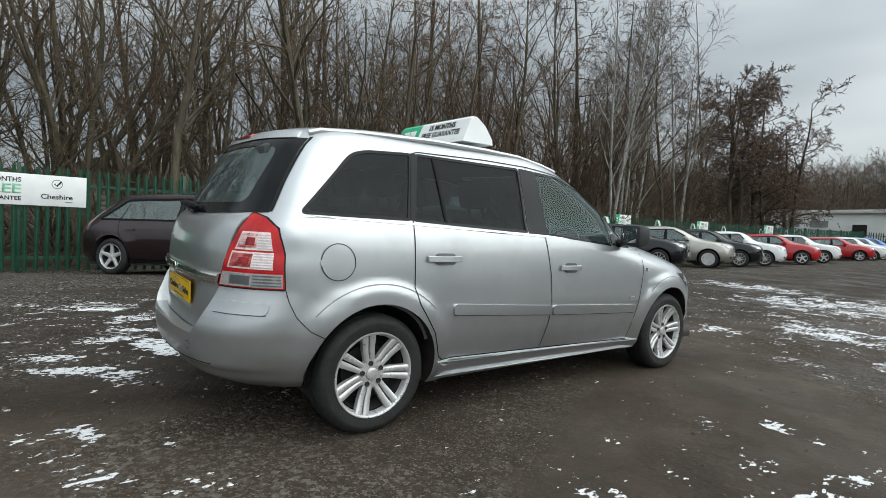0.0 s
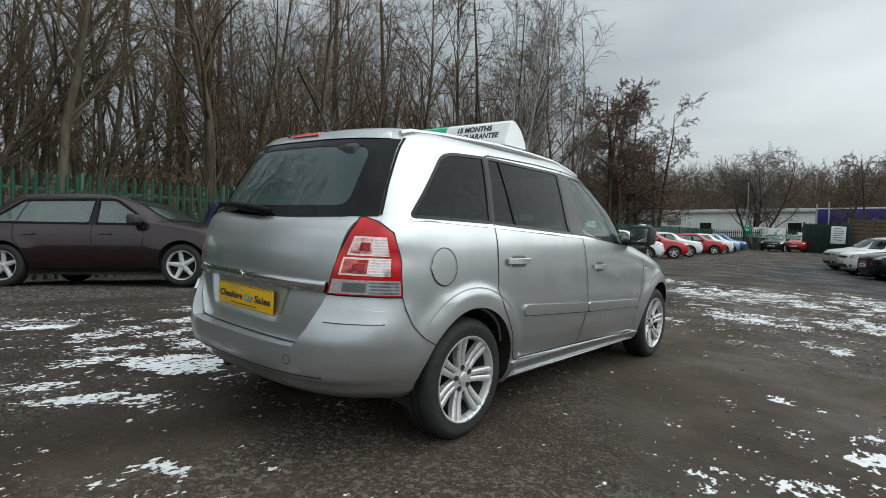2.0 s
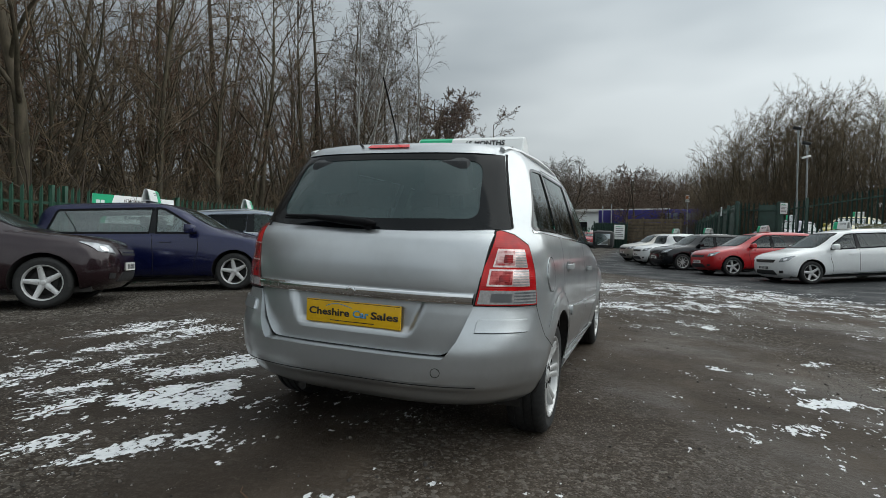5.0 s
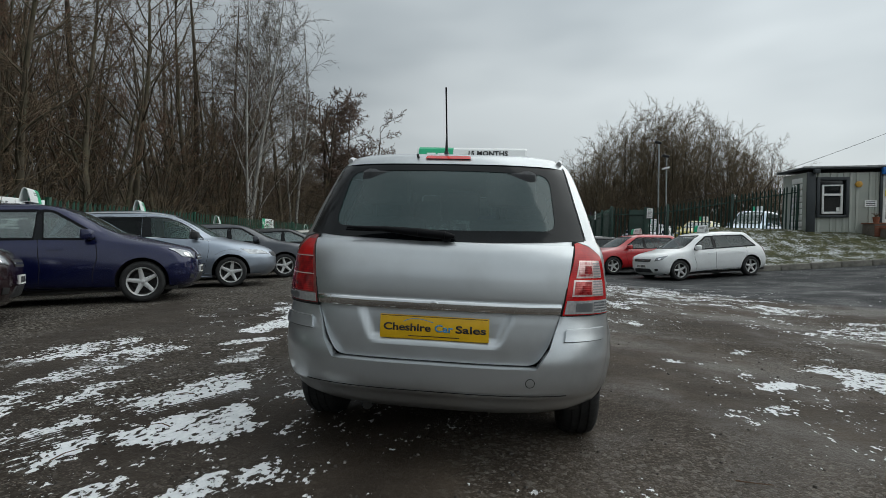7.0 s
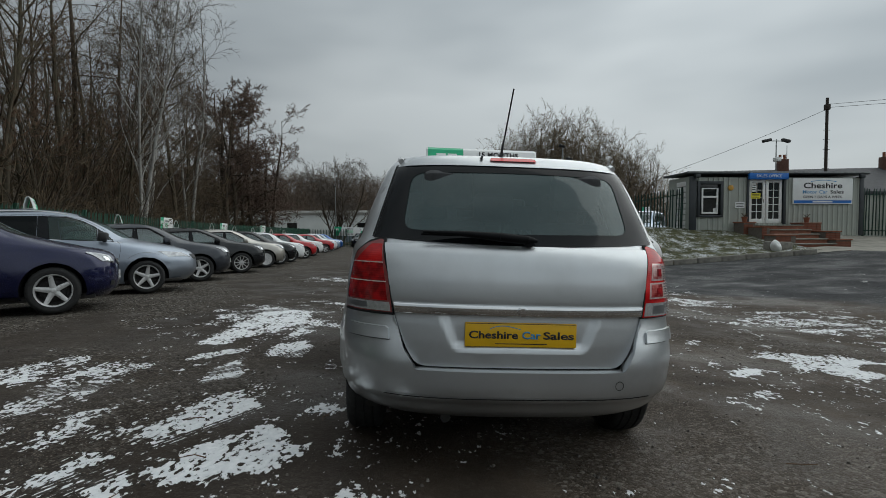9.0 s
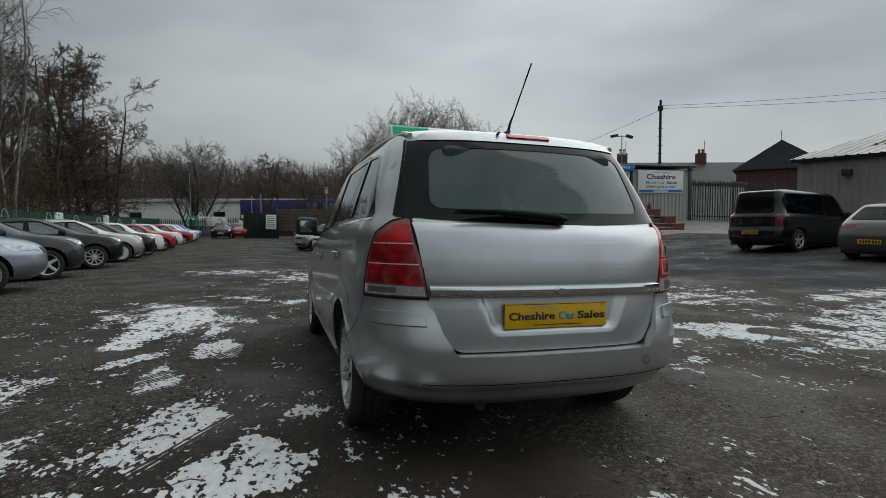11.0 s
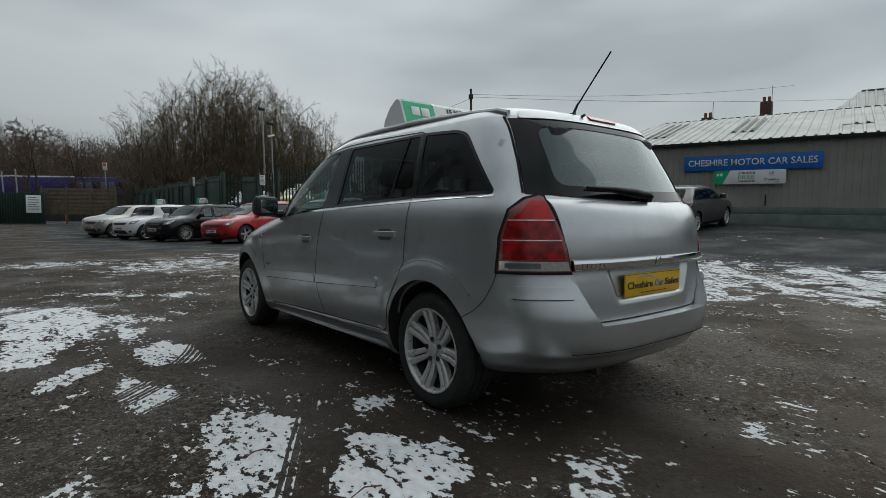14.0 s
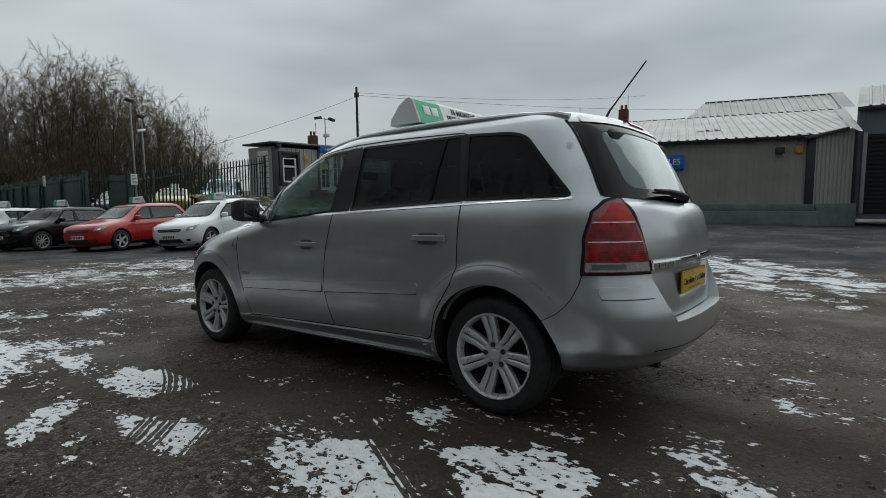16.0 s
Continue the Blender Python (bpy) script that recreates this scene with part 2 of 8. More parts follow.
M["seat"] = plain("grey_seat_cloth", (0.05, 0.052, 0.055), 0.9, 0, 0.25, 20, bump=0.2, bscale=400)
M["fence_green"] = plain("dark_green_fence_paint", (0.009, 0.058, 0.032), 0.42, 0, 0.35, 3.0, bump=0.08, bscale=40)
M["fence_dark"] = plain("very_dark_green_fence_paint", (0.012, 0.040, 0.028), 0.5, 0, 0.35, 3.0)
M["cabin"] = plain("pale_grey_green_cladding", (0.36, 0.38, 0.34), 0.5, 0.0, 0.08, 1.2, bump=0.05, bscale=20)
M["cladding"] = plain("grey_beige_cladding", (0.30, 0.29, 0.26), 0.5, 0.0, 0.12, 0.9, bump=0.05, bscale=20)
M["dark_frame"] = plain("dark_slate_trim", (0.030, 0.036, 0.040), 0.45, 0, 0.2, 3)
M["roof_sheet"] = plain("pale_roof_sheeting", (0.50, 0.50, 0.47), 0.5, 0.0, 0.18, 0.7, bump=0.05, bscale=12)
M["roof_dirty"] = plain("weathered_rooflight", (0.22, 0.22, 0.20), 0.6, 0.0, 0.3, 2.5)
M["upvc"] = plain("white_window_frame", (0.80, 0.80, 0.78), 0.3, 0, 0.04)
M["window_dark"] = plain("dark_office_window", (0.015, 0.017, 0.018), 0.06, 0, 0.2, spec=0.8)
M["terracotta"] = plain("terracotta", (0.24, 0.09, 0.05), 0.8, 0, 0.25, 14, bump=0.2)
M["lamp_post"] = plain("galvanised_steel", (0.30, 0.31, 0.31), 0.45, 0.7, 0.2, 8)
M["pole_wood"] = plain("creosoted_pole", (0.045, 0.035, 0.028), 0.85, 0, 0.3, 5, bump=0.3, bscale=30)
M["orange"] = plain("orange_plastic", (0.70, 0.18, 0.02), 0.5, 0, 0.15)
M["bag_white"] = plain("white_plastic_bag", (0.70, 0.71, 0.70), 0.35, 0, 0.1, 8, bump=0.3, bscale=14)
M["purple"] = plain("violet_blue_panel", (0.040, 0.034, 0.20), 0.45, 0, 0.25, 0.8)
M["pale_shed"] = plain("pale_shed_wall", (0.62, 0.64, 0.62), 0.6, 0, 0.1, 0.5)
M["stone"] = plain("weathered_stone", (0.20, 0.19, 0.165), 0.9, 0, 0.35, 6, bump=0.6, bscale=18)
M["plinth"] = plain("green_grey_render", (0.13, 0.16, 0.15), 0.85, 0, 0.25, 2.2, bump=0.4, bscale=25)
M["slate"] = plain("dark_slates", (0.05, 0.05, 0.055), 0.6, 0, 0.3, 4)
M["shutter"] = plain("dark_roller_shutter", (0.012, 0.013, 0.014), 0.5, 0.2, 0.3, 2)
M["blue_clad"] = plain("blue_grey_cladding", (0.16, 0.19, 0.22), 0.5, 0.2, 0.15, 1.0)

# ---- mesh tools ----


def finish(bm, name, material, smooth=True, angle=40):
    bmesh.ops.recalc_face_normals(bm, faces=bm.faces[:])
    me = bpy.data.meshes.new(name)
    bm.to_mesh(me)
    bm.free()
    for mt in (material if isinstance(material, (list, tuple)) else [material]):
        me.materials.append(mt)
    if smooth:
        me.shade_smooth()
        me.set_sharp_from_angle(angle=radians(angle))
    return me


def part(name, bm, material, parent, label="", smooth=True, angle=40):
    """Links a bmesh as one mesh object under a thing or a part."""
    ob = new(name, finish(bm, name, material, smooth, angle))
    ob.parent = parent
    return tagged(ob, label)


LYING = ("car", "sign", "fence", "gate", "litter", "twig", "stone")


def plumb(m):
    """The pose of a thing that stands upright on the leaning yard."""
    turned = m.copy()
    turned.translation = LEVEL @ m.translation
    return turned


def beside(base, m):
    """The pose m of a thing fixed to an upright thing whose plan pose is base."""
    return plumb(base) @ base.inverted() @ m


def thing(name, m, label, category, group="", kind="", fixed=False):
    """An Empty at a plan pose; what lies on the yard leans with it, the rest stands plumb; fixed: m is final."""
    ob = new(name)
    ob.empty_display_size = 0.2
    ob.matrix_world = m if fixed else LEVEL @ m if category in LYING else plumb(m)
    return tagged(ob, label, category, group, kind)


def box(bm, x0, y0, z0, x1, y1, z1, bevel=0.0, turn=None):
    vs = [bm.verts.new((x, y, z)) for z in (z0, z1) for y in (y0, y1) for x in (x0, x1)]
    fs = [bm.faces.new([vs[i] for i in q]) for q in ((0, 2, 3, 1), (4, 5, 7, 6), (0, 1, 5, 4), (2, 6, 7, 3), (0, 4, 6, 2), (1, 3, 7, 5))]
    if bevel:
        es = list({e for f in fs for e in f.edges})
        vs = bmesh.ops.bevel(bm, geom=es, offset=bevel, segments=2, affect="EDGES", profile=0.5)["verts"] + [v for v in vs if v.is_valid]
    if turn is not None:
        bmesh.ops.transform(bm, matrix=turn, verts=list({v for v in vs if v.is_valid}))
    return bm


def one_box(*a, **k):
    return box(bmesh.new(), *a, **k)


def lathe(bm, profile, seg=32, axis="x", at=(0, 0, 0), sgn=1):
    """Turns a profile of (along, radius) about an axis."""
    rings = []
    for a, r in profile:
        ring = []
        for i in range(seg):
            c, s = math.cos(2 * math.pi * i / seg), math.sin(2 * math.pi * i / seg)
            p = (sgn * a, r * c, r * s) if axis == "x" else (r * c, r * s, a)
            ring.append(bm.verts.new((p[0] + at[0], p[1] + at[1], p[2] + at[2])))
        rings.append(ring)
    for r0, r1 in zip(rings, rings[1:]):
        for i in range(seg):
            j = (i + 1) % seg
            bm.faces.new((r0[i], r0[j], r1[j], r1[i]))
    return rings


def tube(bm, pts, r, seg=8, r1=None):
    """A round bar along a line of points, capped."""
    pts = [Vector(p) for p in pts]
    rings = []
    for i, p in enumerate(pts):
        d = (pts[min(i + 1, len(pts) - 1)] - pts[max(i - 1, 0)]).normalized()
        u = d.cross(Vector((0, 0, 1)))
        if u.length < 1e-3:
            u = d.cross(Vector((1, 0, 0)))
        u.normalize()
        v = d.cross(u)
        rr = r if r1 is None else r + (r1 - r) * i / (len(pts) - 1)
        rings.append([bm.verts.new(p + (u * math.cos(2 * math.pi * k / seg) + v * math.sin(2 * math.pi * k / seg)) * rr) for k in range(seg)])
    for a, b in zip(rings, rings[1:]):
        for k in range(seg):
            bm.faces.new((a[k], a[(k + 1) % seg], b[(k + 1) % seg], b[k]))
    bm.faces.new(rings[0])
    bm.faces.new(rings[-1])
    return bm


def one_tube(*a, **k):
    return tube(bmesh.new(), *a, **k)


def text_bm(body, height, align="CENTER", width=None, bold=0.0):
    """Letters of the built-in font as a flat mesh in the plane of x and y, centred on the origin; width squeezes or widens the line."""
    cu = bpy.data.curves.new("letters", "FONT")
    cu.body, cu.size, cu.align_x, cu.align_y, cu.offset = body, height / 0.72, align, "CENTER", bold
    cu.resolution_u = 3
    ob = bpy.data.objects.new("letters", cu)
    scene.collection.objects.link(ob)
    bpy.context.view_layer.update()
    me = bpy.data.meshes.new_from_object(ob.evaluated_get(bpy.context.evaluated_depsgraph_get()))
    bpy.data.objects.remove(ob)
    bpy.data.curves.remove(cu)
    bm = bmesh.new()
    bm.from_mesh(me)
    bpy.data.meshes.remove(me)
    if width and bm.verts:
        xs = [v.co.x for v in bm.verts]
        k, mid = width / (max(xs) - min(xs)), (max(xs) + min(xs)) / 2
        for v in bm.verts:
            v.co.x = (v.co.x - mid) * k
    return bm


def letters(name, body, height, m, material, parent, width=None, bold=0.0, depth=0.002):
    """Raised letters as a part; m takes the plane of the writing to its place on the thing."""
    bm = text_bm(body, height, "CENTER", width, bold)
    ext = bmesh.ops.extrude_face_region(bm, geom=bm.faces[:])
    bmesh.ops.translate(bm, verts=[g for g in ext["geom"] if isinstance(g, bmesh.types.BMVert)], vec=(0, 0, depth))
    bmesh.ops.transform(bm, matrix=m, verts=bm.verts[:])
    return part(name, bm, material, parent, smooth=False)


def facing(x, y, z, nx, ny, tilt=0.0):
    """The pose of a sign whose front looks along (nx, ny), its writing level."""
    ang = math.degrees(math.atan2(ny, nx))
    return pose(x, y, z, 0, 0, ang + 90) @ pose(0, 0, 0, 90 - tilt, 0, 0)


class Curve:
    """A smooth monotone curve through pairs."""

    def __init__(self, pairs):
        self.x = np.array([p[0] for p in pairs], float)
        self.y = np.array([p[1] for p in pairs], float)
        h = np.diff(self.x)
        d = np.diff(self.y) / h
        m = np.zeros(len(self.x))
        for i in range(1, len(d)):
            if d[i - 1] * d[i] > 0:
                w1, w2 = 2 * h[i] + h[i - 1], h[i] + 2 * h[i - 1]
                m[i] = (w1 + w2) / (w1 / d[i - 1] + w2 / d[i])
        m[0], m[-1] = d[0], d[-1]
        self.m, self.h = m, h

    def __call__(self, v):
        v = min(max(v, self.x[0]), self.x[-1])
        i = min(max(int(np.searchsorted(self.x, v)) - 1, 0), len(self.h) - 1)
        t = (v - self.x[i]) / self.h[i]
        a, b, p, q, h = self.y[i], self.y[i + 1], self.m[i], self.m[i + 1], self.h[i]
        return float((1 + 2 * t) * (1 - t) ** 2 * a + t * (1 - t) ** 2 * h * p + t * t * (3 - 2 * t) * b + t * t * (t - 1) * h * q)


def inside(poly, u, v):
    hit = False
    j = len(poly) - 1
    for i in range(len(poly)):
        (a, b), (c, d) = poly[i], poly[j]
        if (b > v) != (d > v) and u < (c - a) * (v - b) / (d - b) + a:
            hit = not hit
        j = i
    return hit


def nearest(poly, u, v):
    best = None
    for i in range(len(poly)):
        (a, b), (c, d) = poly[i], poly[(i + 1) % len(poly)]
        ex, ey = c - a, d - b
        k = max(0.0, min(1.0, ((u - a) * ex + (v - b) * ey) / (ex * ex + ey * ey + 1e-12)))
        p, q = a + k * ex, b + k * ey
        dd = (p - u) ** 2 + (q - v) ** 2
        if best is None or dd < best[0]:
            best = (dd, p, q)
    return best


def rounded(poly, r, seg=4):
    """The polygon with its corners rounded; r: one radius, or one for each corner."""
    out = []
    n = len(poly)
    for i in range(n):
        p = Vector(poly[i])
        a, b = Vector(poly[i - 1]) - p, Vector(poly[(i + 1) % n]) - p
        rr = r[i] if isinstance(r, (list, tuple)) else r
        rr = min(rr, a.length * 0.45, b.length * 0.45)
        if rr <= 0:
            out.append((p.x, p.y))
            continue
        s, e = p + a.normalized() * rr, p + b.normalized() * rr
        for k in range(seg + 1):
            t = k / seg
            q = s * (1 - t) ** 2 + p * 2 * t * (1 - t) + e * t * t
            out.append((q.x, q.y))
    return out


def grid_patch(poly, place, step=0.04, ncol=8, off=0.003, rim=0.012):
    """A sheet over the outline poly (u, v), laid on a surface by place(u, v, off), with its edge turned in by rim."""
    vs = sorted({round(p[1], 5) for p in poly})
    rows = []
    for a, b in zip(vs, vs[1:]):
        n = max(1, int((b - a) / step))
        rows += [a + (b - a) * k / n for k in range(n)]
    rows.append(vs[-1])
    bm = bmesh.new()
    grid = []
    for ri, v in enumerate(rows):
        vv = v + (1e-5 if ri == 0 else -1e-5 if ri == len(rows) - 1 else 0)
        us = []
        for i in range(len(poly)):
            (a, b), (c, d) = poly[i], poly[(i + 1) % len(poly)]
            if (b > vv) != (d > vv):
                us.append(a + (c - a) * (vv - b) / (d - b))
            elif abs(b - vv) < 2e-5:
                us.append(a)
        if not us:
            continue
        u0, u1 = min(us), max(us)
        grid.append([bm.verts.new(place(u0 + (u1 - u0) * k / ncol, v, off)) for k in range(ncol + 1)])
        for k, vert in enumerate(grid[-1]):
            vert.index = -1
        grid[-1] = (grid[-1], [(u0 + (u1 - u0) * k / ncol, v) for k in range(ncol + 1)])
    for (a, _), (b, _) in zip(grid, grid[1:]):
        for k in range(ncol):
            try:
                bm.faces.new((a[k], a[k + 1], b[k + 1], b[k]))
            except ValueError:
                pass
    if rim:
        loop = [(g[0][0], g[1][0]) for g in grid] + list(zip(grid[-1][0][1:], grid[-1][1][1:])) + [(g[0][-1], g[1][-1]) for g in reversed(grid[:-1])] + list(zip(grid[0][0][-2:0:-1], grid[0][1][-2:0:-1]))
        low = [bm.verts.new(place(uv[0], uv[1], off - rim)) for _, uv in loop]
        for i in range(len(loop)):
            j = (i + 1) % len(loop)
            try:
                bm.faces.new((loop[i][0], loop[j][0], low[j], low[i]))
            except ValueError:
                pass
    return bm


def ribbon(line, place, width=0.008, off=0.0015, closed=False, step=0.04):
    """A thin strip laid along a line (u, v) on a surface."""
    pts = []
    seq = line + [line[0]] if closed else line
    for (a, b), (c, d) in zip(seq, seq[1:]):
        n = max(1, int(math.hypot(c - a, d - b) / step))
        pts += [(a + (c - a) * k / n, b + (d - b) * k / n) for k in range(n)]
    pts.append(seq[-1])
    bm = bmesh.new()
    prev = None
    for i, (u, v) in enumerate(pts):
        a, b = pts[max(i - 1, 0)], pts[min(i + 1, len(pts) - 1)]
        du, dv = b[0] - a[0], b[1] - a[1]
        k = width / 2 / (math.hypot(du, dv) + 1e-9)
        pair = (bm.verts.new(place(u - dv * k, v + du * k, off)), bm.verts.new(place(u + dv * k, v - du * k, off)))
        if prev:
            bm.faces.new((prev[0], prev[1], pair[1], pair[0]))
        prev = pair
    return bm



def ring_patch(outer, inner, place, off=0.004, n=5, count=120):
    """A band between two closed outlines round the origin of their middle, laid on a surface, with its outer edge turned in."""
    cu, cv = sum(p[0] for p in inner) / len(inner), sum(p[1] for p in inner) / len(inner)

    def along(poly, ang):
        du, dv = math.cos(ang), math.sin(ang)
        best = 0.0
        for i in range(len(poly)):
            (a, b), (c, d) = poly[i], poly[(i + 1) % len(poly)]
            ex, ey = c - a, d - b
            det = du * -ey + dv * ex
            if abs(det) < 1e-12:
                continue
            r = ((a - cu) * -ey + (b - cv) * ex) / det
            k = (du * (b - cv) - dv * (a - cu)) / det
            if r > 0 and -1e-6 <= k <= 1 + 1e-6:
                best = max(best, r)
        return best

    angs = sorted({round(math.atan2(v - cv, u - cu), 5) for u, v in list(outer) + list(inner)} | {round(-math.pi + 2 * math.pi * k / count, 5) for k in range(count)})
    bm = bmesh.new()
    rows = []
    for ang in angs:
        r0, r1 = along(inner, ang), along(outer, ang)
        row = []
        for k in range(n + 1):
            r = r0 + (r1 - r0) * k / n
            row.append(bm.verts.new(place(cu + r * math.cos(ang), cv + r * math.sin(ang), off)))
        row.append(bm.verts.new(place(cu + r1 * math.cos(ang), cv + r1 * math.sin(ang), off - 0.02)))
        rows.append(row)
    for a, b in zip(rows, rows[1:] + rows[:1]):
        for k in range(n + 1):
            bm.faces.new((a[k], b[k], b[k + 1], a[k + 1]))
    return bm

# ---- motor cars ----


def ease(t):
    t = min(max(t, 0.0), 1.0)
    return t * t * (3 - 2 * t)


class Shell:
    """A car's outer skin as a stack of level outlines: at each height a half width, a tail, a nose and how long the corners are.
    y runs forward from the rear axle, z up from the ground."""

    def __init__(self, half, tail, nose, rear_len, front_len, base, rn=3.5, fn=2.6, wheel_z=0.303, flare=0.018, arch=0.375):
        self.half, self.tail, self.nose = Curve(half), Curve(tail), Curve(nose)
        self.rl, self.fl = Curve(rear_len), Curve(front_len)
        self.base, self.rn, self.fn, self.wheel_z, self.flare, self.arch = base, rn, fn, wheel_z, flare, arch
        self.z0, self.z1 = half[0][0], half[-1][0]

    def level(self, z):
        h, a, b = self.half(z), self.tail(z), self.nose(z)
        p, q = min(self.rl(z), 0.45 * (b - a)), min(self.fl(z), 0.5 * (b - a))
        return max(h, 1e-4), a, b, p, q

    def swell(self, y, z):
        s = 0.0
        for cy in (0.0, self.base):
            r = math.hypot(y - cy, z - self.wheel_z)
            s = max(s, self.flare * ease((self.arch + 0.125 - r) / 0.06))
        return s

    def wide(self, y, z):
        h, a, b, p, q = self.level(z)
        if y < a + p:
            t = min(1.0, (a + p - y) / p)
            x = h * (1 - t ** self.rn) ** (1 / self.rn)
        elif y > b - q:
            t = min(1.0, (y - b + q) / q)
            x = h * (1 - t ** self.fn) ** (1 / self.fn)
        else:
            x = h
        return x + (self.swell(y, z) if x > 0.3 else 0)

    def back(self, x, z):
        h, a, b, p, q = self.level(z)
        return a + p - p * (1 - min(abs(x) / h, 1.0) ** self.rn) ** (1 / self.rn)

    def front(self, x, z):
        h, a, b, p, q = self.level(z)
        return b - q + q * (1 - min(abs(x) / h, 1.0) ** self.fn) ** (1 / self.fn)

    def corner(self, ang, z, off=0.0, fore=False):
        """A point on the rear (or front) corner; ang runs from 0 at the middle of the tail to 90 at the side."""
        h, a, b, p, q = self.level(z)
        n, ln = (self.fn, q) if fore else (self.rn, p)
        s, c = math.sin(radians(ang)), math.cos(radians(ang))
        x, t = h * max(s, 0) ** (2 / n), max(c, 0) ** (2 / n)
        y = b - q + q * t if fore else a + p - p * t
        gx, gy = (x / h) ** (n - 1) / h, t ** (n - 1) / ln * (1 if fore else -1)
        g = math.hypot(gx, gy) + 1e-9
        x += self.swell(y, z) if x > 0.3 else 0
        return Vector((x + off * gx / g, y + off * gy / g, z))

    def side(self, sgn):
        return lambda y, z, off: Vector((sgn * (self.wide(y, z) + off), y, z))

    def rear(self):
        return lambda x, z, off: Vector((x, self.back(x, z) - off, z))

    def nosemap(self):
        return lambda x, z, off: Vector((x, self.front(x, z) + off, z))

    def cornermap(self, sgn, fore=False):
        def place(ang, z, off):
            v = self.corner(ang, z, off, fore)
            return Vector((sgn * v.x, v.y, v.z))
        return place

    def body(self, dz, ncorner, nside, holes_side=(), hole_rear=None, hole_front=None):
        """The skin as one mesh, with the wheel arches and the window openings cut out of it."""
        top = self.z1
        zs = list(np.arange(self.z0, top - 0.13, dz)) + [top - 0.13 + 0.13 * (1 - (1 - k / 9) ** 2) for k in range(9)]
        bm = bmesh.new()
        rings = []
        for z in zs:
            h, a, b, p, q = self.level(z)
            half = []
            for i in range(ncorner):
                t = (i / ncorner) ** 1.0 * math.pi / 2
                half.append((h * math.sin(t) ** (2 / self.rn), a + p - p * math.cos(t) ** (2 / self.rn)))
            for i in range(nside):
                half.append((h, a + p + (b - q - a - p) * i / nside))
            for i in range(ncorner, -1, -1):
                t = i / ncorner * math.pi / 2
                half.append((h * math.sin(t) ** (2 / self.fn), b - q + q * max(math.cos(t), 0) ** (2 / self.fn)))
            half = [(x + (self.swell(y, z) if x > 0.3 else 0), y) for x, y in half]
            rings.append([bm.verts.new((x, y, z)) for x, y in half] + [bm.verts.new((-x, y, z)) for x, y in half[-2:0:-1]])
        for r0, r1 in zip(rings, rings[1:]):
            n = len(r0)
            for i in range(n):
                j = (i + 1) % n
                bm.faces.new((r0[i], r0[j], r1[j], r1[i]))
        bm.faces.new(rings[-1])
        discs = [[(cy + self.arch * math.cos(k * math.pi / 24), self.wheel_z + self.arch * math.sin(k * math.pi / 24)) for k in range(48)] for cy in (0.0, self.base)]
        for poly in discs + list(holes_side):
            self.cut(bm, poly, lambda c: (c.y, c.z) if abs(c.x) > 0.32 else None, lambda v, u, w: (math.copysign(self.wide(u, w), v.co.x), u, w))
        if hole_rear:
            mid = (self.tail(1.0) + self.base / 2) / 2
            self.cut(bm, hole_rear, lambda c: (c.x, c.z) if c.y < mid else None, lambda v, u, w: (u, self.back(u, w), w))
        if hole_front:
            self.cut(bm, hole_front, lambda c: (c.x, c.z) if c.y > self.base * 0.45 else None, lambda v, u, w: (u, self.front(u, w), w))
        return bm

    def cut(self, bm, poly, to2d, back3d):
        lo_u, hi_u = min(p[0] for p in poly) - 0.12, max(p[0] for p in poly) + 0.12
        lo_v, hi_v = min(p[1] for p in poly) - 0.12, max(p[1] for p in poly) + 0.12
        flag, spot = {}, {}
        for v in bm.verts:
            c = to2d(v.co)
            if c and lo_u < c[0] < hi_u and lo_v < c[1] < hi_v:
                flag[v], spot[v] = inside(poly, *c), c
        fresh = set()
        for e in [e for e in bm.edges if e.verts[0] in flag and e.verts[1] in flag and flag[e.verts[0]] != flag[e.verts[1]]]:
            a, b = e.verts
            pa, pb, lo, hi = spot[a], spot[b], 0.0, 1.0
            for _ in range(14):
                k = (lo + hi) / 2
                if inside(poly, pa[0] + (pb[0] - pa[0]) * k, pa[1] + (pb[1] - pa[1]) * k) == flag[a]:
                    lo = k
                else:
                    hi = k
            k = min(max((lo + hi) / 2, 0.001), 0.999)
            _, v = bmesh.utils.edge_split(e, a, k)
            u, w = pa[0] + (pb[0] - pa[0]) * k, pa[1] + (pb[1] - pa[1]) * k
            v.co = back3d(v, u, w)
            fresh.add(v)
        for f in list(bm.faces):
            cutv = [v for v in f.verts if v in fresh]
            if len(cutv) == 2:
                try:
                    bmesh.utils.face_split(f, cutv[0], cutv[1])
                except ValueError:
                    pass
        gone = [f for f in bm.faces if any(v in flag and flag[v] for v in f.verts) and all((v in flag and flag[v]) or v in fresh for v in f.verts)]
        bmesh.ops.delete(bm, geom=gone, context="FACES")


